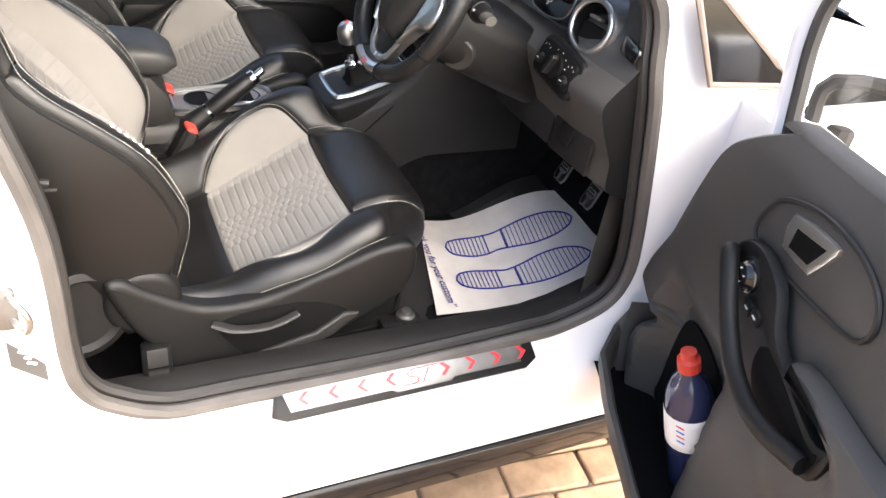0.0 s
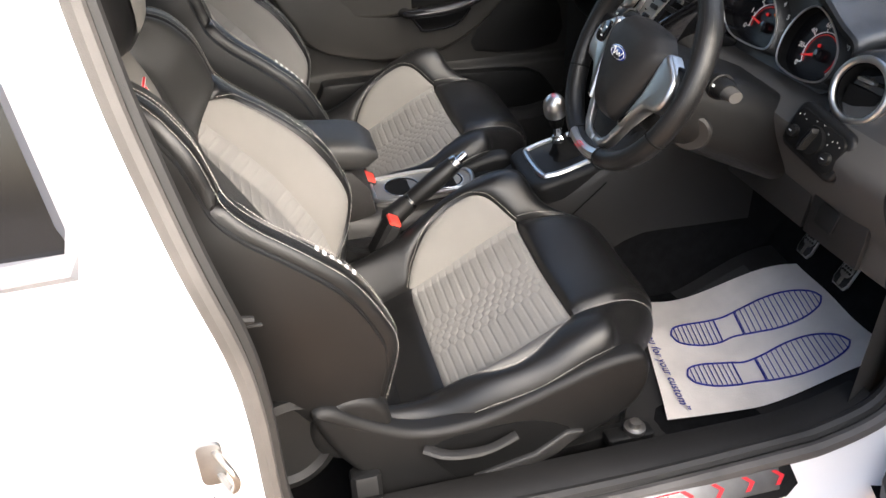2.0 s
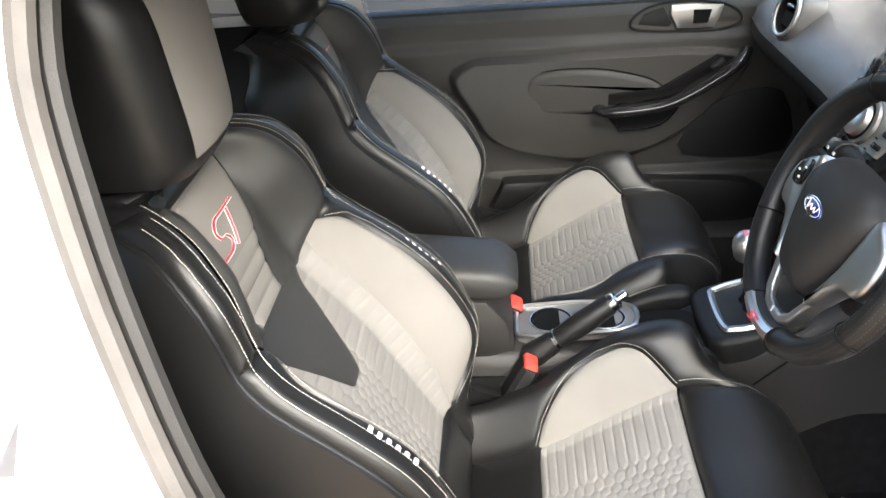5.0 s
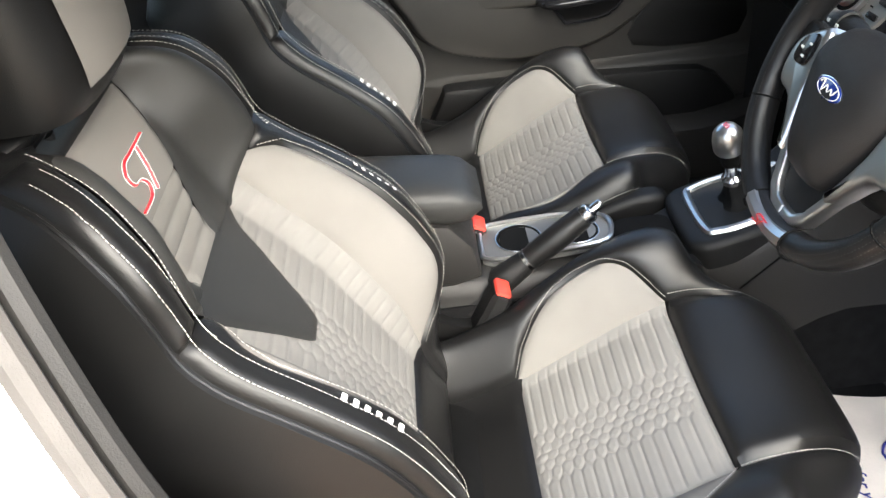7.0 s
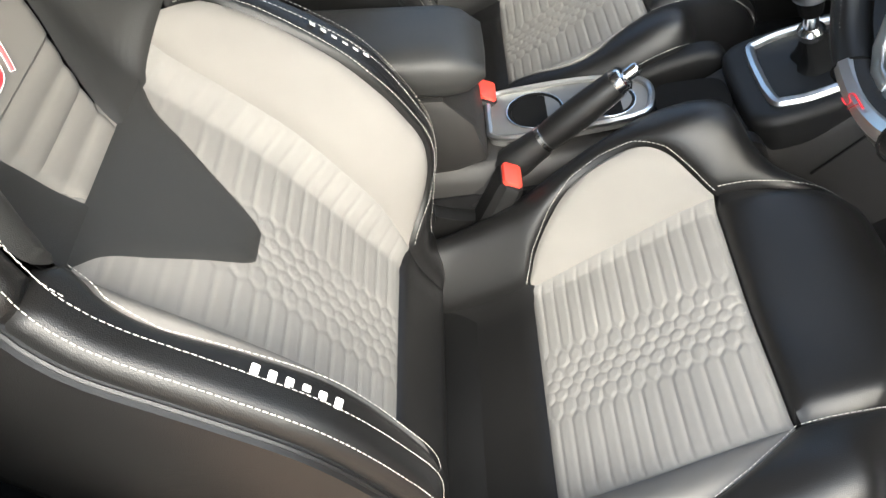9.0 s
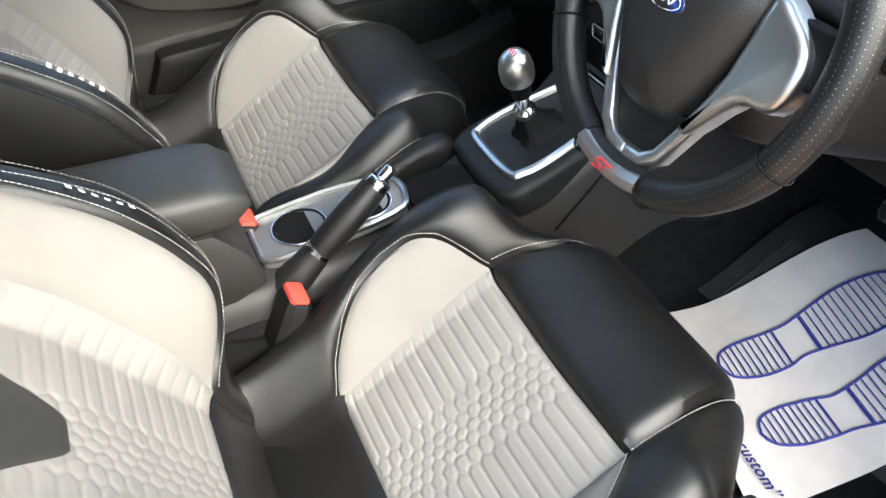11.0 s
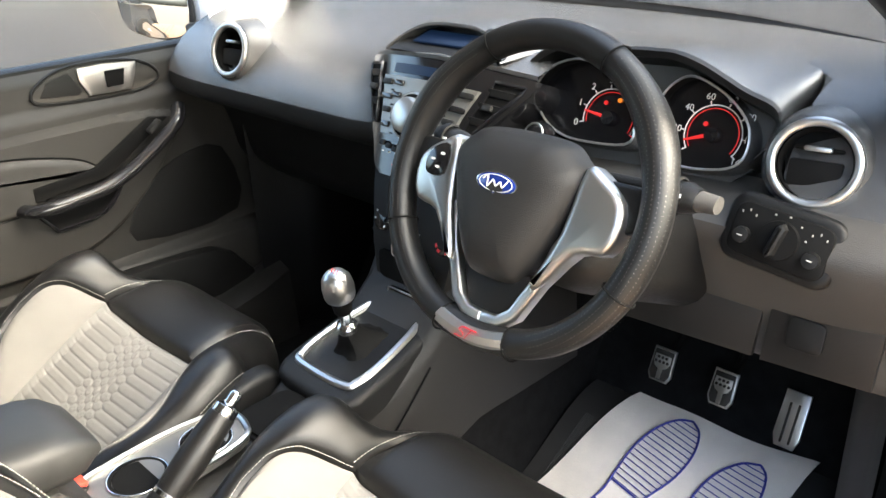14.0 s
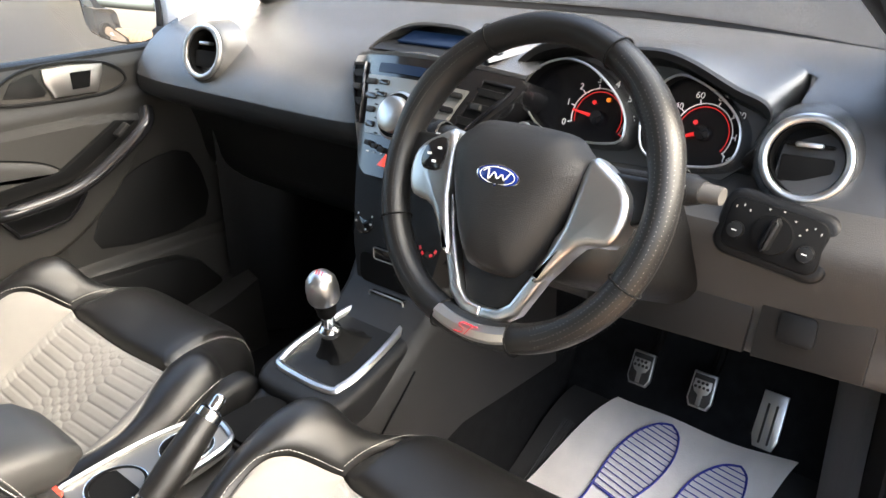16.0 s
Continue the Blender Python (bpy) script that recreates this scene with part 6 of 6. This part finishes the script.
def trim_n(d, z):
    n = 0.115 + 0.012 * (1 - sstep(0.60, 0.72, z)) - 0.02 * sstep(0.97, 1.05, z)
    n -= 0.055 * sstep(0.11, 0.15, d) * (1 - sstep(0.36, 0.42, d)) * (1 - sstep(0.60, 0.70, z))
    e = d - front_d(z)
    n -= 0.05 * (1 - sstep(0.0, 0.03, e))
    n += 0.022 * sstep(0.52, 0.60, d) * sstep(0.62, 0.70, z) * (1 - sstep(0.80, 0.86, z + 0.25 * max(0, 0.75 - d)))
    return n


rows = []
for z in np.linspace(0.33, 1.03, 60):
    f = front_d(z)
    rows.append([DP(f + (1.21 - f) * (k / 44) ** 1.3, z + (0.11 * (k / 44) ** 1.3 * sstep(0.85, 1.03, z)), trim_n(f + (1.21 - f) * (k / 44) ** 1.3, z)) for k in range(45)])
# same trim as the passenger door's, coloured in the lighter daylit tone
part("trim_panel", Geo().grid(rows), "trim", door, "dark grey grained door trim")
part("waist_rail", Geo().grid([[DP(d, 1.024 + 0.11 * (d - 0.25) / 0.96 + h, n) for d in np.linspace(0.24, 1.21, 8)] for h, n in ((0.0, 0.096), (0.006, 0.09), (0.008, 0.07), (0.004, 0.04))]), "rubber", door)
# pocket with a lip, its cavity's shade a black sheet, and the bottle standing in it
cav = smooth_curve([(0.155, 0.43), (0.16, 0.56), (0.20, 0.60), (0.30, 0.60), (0.355, 0.57), (0.36, 0.45), (0.34, 0.38), (0.17, 0.37)], 4, True)
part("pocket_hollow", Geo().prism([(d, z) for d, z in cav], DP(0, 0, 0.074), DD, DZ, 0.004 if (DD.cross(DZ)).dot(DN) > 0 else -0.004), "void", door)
lip = []
for d, z, w in ((0.03, 0.50, 0.125), (0.035, 0.455, 0.15), (0.10, 0.435, 0.19), (0.23, 0.42, 0.20), (0.42, 0.405, 0.20), (0.60, 0.40, 0.19), (0.75, 0.40, 0.17), (0.95, 0.42, 0.14)):
    lip.append([DP(d + 0.05, 0.33, 0.12), DP(d + 0.04, 0.345, w - 0.015), DP(d + 0.01, z - 0.03, w), DP(d, z - 0.005, w), DP(d, z, w - 0.008), DP(d + 0.004, z - 0.008, w - 0.016), DP(d + 0.02, z - 0.08, w - 0.02)])
# pocket floor near-black too, its shade put into the colour
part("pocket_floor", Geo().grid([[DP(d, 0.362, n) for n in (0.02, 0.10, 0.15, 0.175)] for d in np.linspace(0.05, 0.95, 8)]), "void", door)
part("pocket_end", Geo().grid([[DP(0.045 + 0.02 * k, z, n) for n in (0.02, 0.08, 0.135)] for k, z in ((2, 0.34), (1, 0.40), (0, 0.46), (0, 0.52))]), "trim", door)
part("pocket_lip", Geo().grid(lip), "trim", door, "grey plastic door pocket")
# armrest grip, switch panel, cup
g = smooth_curve([DP(0.32, 0.83, 0.13), DP(0.345, 0.865, 0.16), DP(0.385, 0.845, 0.17), DP(0.44, 0.795, 0.172), DP(0.50, 0.762, 0.172), DP(0.58, 0.757, 0.170), DP(0.66, 0.772, 0.15)], 6)
part("grip", Geo().tube(g, [0.014] * len(g), 12), "plastic", door, "black pull grip")
swp = [(d + 0.035, z + 0.03) for d, z in smooth_curve([(0.29, 0.835), (0.345, 0.87), (0.42, 0.855), (0.47, 0.80), (0.60, 0.77), (0.645, 0.785), (0.63, 0.72), (0.52, 0.685), (0.42, 0.70), (0.34, 0.77)], 4, True)]
sgn = 1 if DD.cross(DZ).dot(DN) > 0 else -1


def plate(name, outline, n, depth, inset, mat, parent, label=""):
    o = [(d, z) for d, z in outline]
    if sgn > 0:
        return part(name, Geo().prism(o, DP(0, 0, n), DD, DZ, depth, inset), mat, parent, label)
    return part(name, Geo().prism([(-d, z) for d, z in o], DP(0, 0, n), -DD, DZ, depth, inset), mat, parent, label)


sp_ = plate("switch_panel", swp, 0.125, 0.018, 0.006, "plastic", door, "black switch panel")
# the cup is a flat black plate, shade painted instead of depth
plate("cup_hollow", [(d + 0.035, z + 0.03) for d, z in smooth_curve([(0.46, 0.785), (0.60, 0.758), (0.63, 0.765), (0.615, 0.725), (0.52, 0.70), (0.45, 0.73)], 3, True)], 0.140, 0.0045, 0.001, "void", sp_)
ms = part("mirror_knob", Geo().lathe(DP(0.392, 0.858, 0.143), DN, [(0, 0.026), (0.006, 0.026), (0.008, 0.022), (0.010, 0.020), (0.016, 0.017), (0.017, 0)], 30), "gloss", sp_, "round mirror adjuster")
for k in range(4):
    a = k * math.pi / 2 + 0.4
    part("mark", Geo().box(DP(0.392, 0.858, 0.1605) + (DD * math.cos(a) + DZ * math.sin(a)) * 0.010, (0.0016, 0.0016, 0.0016)), "print", ms)
for k in (0, 1):
    w = plate("window_switch", rounded(0.024, 0.022, 0.004, 2), 0.143, 0.006, 0.002, "plastic", sp_)
    w.location = w.location + DD * (0.420 + 0.026 * k) + DZ * (0.822 + 0.003 * k)
    m = plate("mark", rounded(0.010, 0.003, 0.001, 2), 0.149, 0.0006, 0.0, "print", w)
# elbow pad behind the switches
plate("elbow_pad", smooth_curve([(0.545, 0.832), (0.59, 0.85), (0.70, 0.855), (0.95, 0.87), (1.05, 0.82), (1.0, 0.74), (0.80, 0.69), (0.69, 0.72), (0.695, 0.80), (0.64, 0.82)], 4, True), 0.118, 0.035, 0.02, "trim", door, "padded grey elbow rest")
# release handle in its oval
ovd = smooth_curve([(0.315, 0.895), (0.335, 0.945), (0.375, 0.975), (0.45, 1.0), (0.54, 1.005), (0.60, 0.985), (0.615, 0.945), (0.58, 0.915), (0.45, 0.89), (0.35, 0.875)], 4, True)
hr_ = plate("handle_recess", ovd, 0.108, 0.010, 0.003, "trim", door, "oval recess round the door release")
part("recess_rim", Geo().tube([DP(d, z, 0.119) for d, z in ovd], 0.0042, 6, closed=True), "plastic_grey", hr_)
plate("release_bezel", smooth_curve([(0.394, 0.966), (0.49, 0.988), (0.508, 0.98), (0.478, 0.928), (0.468, 0.922), (0.405, 0.914), (0.396, 0.922)], 2, True), 0.114, 0.010, 0.004, "satin", hr_, "satin silver release bezel")
plate("release_lever", [(0.416, 0.957), (0.488, 0.973), (0.466, 0.934), (0.414, 0.926)], 0.1215, 0.003, 0.0, "void", hr_)
# window frame, glass and mirror
frame_pts = [DP(0.22, 0.95, 0.07), DP(0.186, 1.06, 0.07), DP(0.166, 1.134, 0.07), DP(0.163, 1.20, 0.065), DP(0.20, 1.29, 0.05), DP(0.31, 1.37, 0.03), DP(0.50, 1.42, -0.02), DP(0.75, 1.44, -0.055), DP(1.10, 1.44, -0.055), DP(1.21, 1.38, -0.04), DP(1.20, 1.13, 0.03)]
part("window_frame", Geo().tube(smooth_curve(frame_pts, 5), 0.021, 8), "white", door, "white window frame")
part("frame_seal", Geo().tube(smooth_curve([p + DN * 0.010 + DD * 0.036 for p in frame_pts], 5), 0.011, 8), "rubber", door)
gl = part("door_glass", Geo().grid([[DP(d, z, 0.02 - 0.2 * max(0, z - 1.1)) for d in np.linspace(0.22 + 0.5 * max(0, z - 1.15), 1.19, 8)] for z in np.linspace(1.06, 1.40, 6)]), "glass", door)
gl.visible_shadow = False
dm = thing("wing_mirror", DP(0.15, 0.98, -0.08), "white wing mirror on the open driver's door", "wing mirror")
ax, ay = Vector((0.55, -0.83, 0)).normalized(), Vector((0.05, 0, 1))
part("housing", Geo().prism([(a * 1.12, b * 1.12) for a, b in mo], DP(0.20, 0.99, -0.12) - ax.cross(ay) * 0.085, ax, ay, 0.08, 0.0), "white", dm)
part("surround", Geo().tube([DP(0.20, 0.99, -0.12) + ax * a * 1.08 + ay * b * 1.08 for a, b in mo], 0.013, 8, closed=True), "rubber", dm)
part("mirror_glass", Geo().prism(mo, DP(0.20, 0.99, -0.12), ax, ay, 0.003), "mirror", dm, "mirror glass")
part("mirror_foot", Geo().box(DP(0.12, 0.96, -0.06), (0.06, 0.10, 0.06), None, 0.01), "rubber", dm)
# hinge and grommet
hg = part("hinge", Geo().tube([(1.03, 0.0, 0.958), (1.06, -0.012, 0.932), (1.09, -0.018, 0.906)], [0.014, 0.014, 0.012], 8, flat=0.6), "steel", car, "grey steel door hinge")
part("pin", Geo().tube([(1.045, -0.008, 0.93), (1.045, -0.008, 0.968)], 0.010, 10), "steel", hg)
part("grommet", Geo().lathe((1.022, 0.0, 0.905), (-0.4, -1, 0), [(-0.01, 0.019), (0.004, 0.019), (0.008, 0.014), (0.006, 0.0)], 20), "rubber", car, "black rubber grommet")
# bottle
bt = thing("water_bottle", DP(0.35, 0.40, 0.155), "blue plastic water bottle with white label and red cap", "bottle")
bx = Vector((-0.29, 0.16, 1)).normalized()
b0 = DP(0.345, 0.668, 0.160) - bx * 0.308
BK = 1.15
part("body", Geo().lathe(b0, bx, [(BK * h, BK * r) for h, r in [(0, 0.0), (0.0, 0.03), (0.01, 0.036), (0.09, 0.036), (0.095, 0.037), (0.165, 0.037), (0.17, 0.036), (0.19, 0.034), (0.215, 0.024), (0.228, 0.015), (0.235, 0.014), (0.24, 0.0)]], 28), "bottle", bt)
part("label", Geo().lathe(b0, bx, [(BK * h, BK * r) for h, r in [(0.097, 0.0368), (0.098, 0.0376), (0.160, 0.0376), (0.161, 0.0368)]], 28), "print", bt, "white paper label")
part("label_panel", Geo().lathe(b0, bx, [(BK * h, BK * r) for h, r in [(0.108, 0.0379), (0.150, 0.0379)]], 28), "print", bt)
for k in range(4):
    part("label_bar", Geo().box(b0 + bx * BK * (0.113 + 0.010 * k) + Vector((-0.0376 * BK * 0.87, -0.0376 * BK * 0.5, 0)), (0.002, 0.014, 0.003), pose(0, 0, 0, 0, 0, 30)), "red_ink" if k % 2 else "dial_blue", bt)
part("cap", Geo().lathe(b0 + bx * 0.232 * BK, bx, [(BK * h, BK * r) for h, r in [(0, 0.0145), (0.002, 0.0165), (0.02, 0.0165), (0.024, 0.012), (0.034, 0.011), (0.036, 0.0)]], 24), "red", bt, "red sports cap")
# belt guide on the sill and belt webbing by the pillar
ba = thing("belt_anchor", (0.0, 0.17, 0.40), "black plastic seat belt anchor cover on the inner sill", "belt anchor")
part("cover", Geo().box((0.012, 0.165, 0.435), (0.05, 0.04, 0.075), pose(0, 0, 0, -12, 0, 0), 0.008), "plastic", ba)
part("seam", Geo().box((0.012, 0.141, 0.44), (0.044, 0.003, 0.004), pose(0, 0, 0, -12, 0, 0)), "void", ba)
wb = thing("belt_guide", (-0.15, 0.14, 0.85), "grey plastic belt guide clipped beside the pillar", "belt guide")
part("guide", Geo().tube([(-0.185, 0.09, 0.868), (-0.15, 0.125, 0.852), (-0.115, 0.135, 0.838)], 0.006, 8), "plastic_grey", wb)
part("hook", Geo().tube([(-0.14, 0.13, 0.848), (-0.125, 0.14, 0.825), (-0.105, 0.145, 0.82)], 0.003, 6), "plastic_grey", wb)

# ---- outside: neighbouring car, brick wall ----
nc = thing("parked_car", (0.8, 4.0, 0.0), "dark parked car beyond the passenger window", "car")
prof = [(-1.6, 0.35), (-1.65, 0.75), (-1.5, 0.95), (-1.0, 1.05), (-0.5, 1.42), (0.7, 1.46), (1.5, 1.05), (2.3, 0.92), (2.6, 0.70), (2.62, 0.35)]
rows = []
for y, k in ((3.30, 0.90), (3.22, 0.97), (3.20, 1.0), (3.6, 1.01), (4.4, 1.01), (4.9, 1.0), (4.93, 0.97)):
    rows.append([(0.4 + (x - 0.4) * (k if z > 0.5 else 1), y + (0.18 * max(0, z - 0.95) if y < 4 else -0.18 * max(0, z - 0.95)), z * (k if z > 0.9 else 1)) for x, z in smooth_curve(prof, 4)])
part("body", Geo().grid(rows), "car_dark", nc)
part("body_side", Geo().add([rows[0][0], rows[0][-1]] and [p for p in rows[0]], [tuple(range(len(rows[0])))]), "car_dark", nc)
part("window", Geo().prism([(-0.85, 1.02), (-0.45, 1.34), (0.62, 1.38), (1.25, 1.02)], (0, 3.275, 0), (1, 0, 0), (0, 0.16, 1), 0.02, 0.005), "gloss", nc)
part("waist_trim", Geo().tube([(-1.2, 3.20, 0.985), (0.4, 3.19, 0.985), (1.6, 3.20, 0.97)], 0.014, 6), "chrome", nc)
for x in (-0.95, 1.75):
    wv = part("wheel", Geo().lathe((x, 3.24, 0.31), (0, -1, 0), [(-0.18, 0.30), (0.0, 0.31), (0.03, 0.30), (0.035, 0.22), (0.02, 0.2)], 32), "rubber", nc)
    part("rim", Geo().lathe((x, 3.24, 0.31), (0, -1, 0), [(0.03, 0.21), (0.025, 0.18), (0.015, 0.05), (0.035, 0.04), (0.035, 0)], 20), "satin", wv)


def brick_wall(name, x0, y0, y1, zt, near):
    w = part(name, Geo().prism([(y0, -0.05), (y1, -0.05), (y1, zt), (y0, zt)], (x0, 0, 0), (0, 1, 0), (0, 0, 1), 0.22), "joint", None, "tan brick garden wall ahead of the car", kind="structure")
    w["category"] = "wall"
    return w


wall = brick_wall("wall_front", 6.2, -6.0, 9.0, 1.0, True)
BM = Geo().box((0, 0, 0), (0.014, 0.215, 0.065), None, 0.004)
brick_me = bpy.data.meshes.new("brick")
brick_me.from_pydata(BM.v, [], BM.f)
brick_me.materials.append(M["wallbrick"])
far_g = Geo()
for r in range(13):
    for c in range(64):
        y, z = -5.9 + c * 0.226 + (0.113 if r % 2 else 0), 0.04 + r * 0.075
        if 1.2 < y < 4.0 and 0.4 < z < 1.3:
            b = new("brick", brick_me)
            b.parent = wall
            b.location = (6.2 - 0.006 + random.uniform(-0.002, 0.002), y, z)
        elif y < 8.9:
            far_g.box((6.194, y, z), (0.014, 0.215, 0.065))
part("brick_courses", far_g, "wallbrick", wall, kind="stuff")

# ---- block paving ----
PM = Geo().box((0, 0, -0.03), (0.196, 0.096, 0.06), None, 0.006)
pav_me = bpy.data.meshes.new("paver")
pav_me.from_pydata(PM.v, [], PM.f)
pav_me.materials.append(M["brick"])
ground = bpy.data.objects["ground"]
rest = Geo()
n_near = 0
for i in range(-34, 62):
    for j in range(-60, 70):
        x, y = i * 0.204 / 1.0, j * 0.104 + 0.0
        x += 0.102 if j % 2 else 0
        a = radians(-6)
        X, Y = 0.9 + x * math.cos(a) - y * math.sin(a), -0.3 + x * math.sin(a) + y * math.cos(a)
        if 0.35 < X < 2.0 and -0.75 < Y < 0.6 and n_near < 300:
            b = new("paver", pav_me)
            b.parent = ground
            b.matrix_basis = pose(X, Y, random.uniform(-0.003, 0.002), random.uniform(-0.6, 0.6), random.uniform(-0.6, 0.6), -6)
            n_near += 1
        elif -3 < X < 7.5 and -4.5 < Y < 6 and not (-0.8 < X < 0.0 and 0.3 < Y < 1.5):
            rest.box((X, Y, -0.03 + random.uniform(-0.003, 0.002)), (0.196, 0.096, 0.06), pose(0, 0, 0, 0, 0, -6))
part("paving", rest, "brick", ground, kind="stuff")
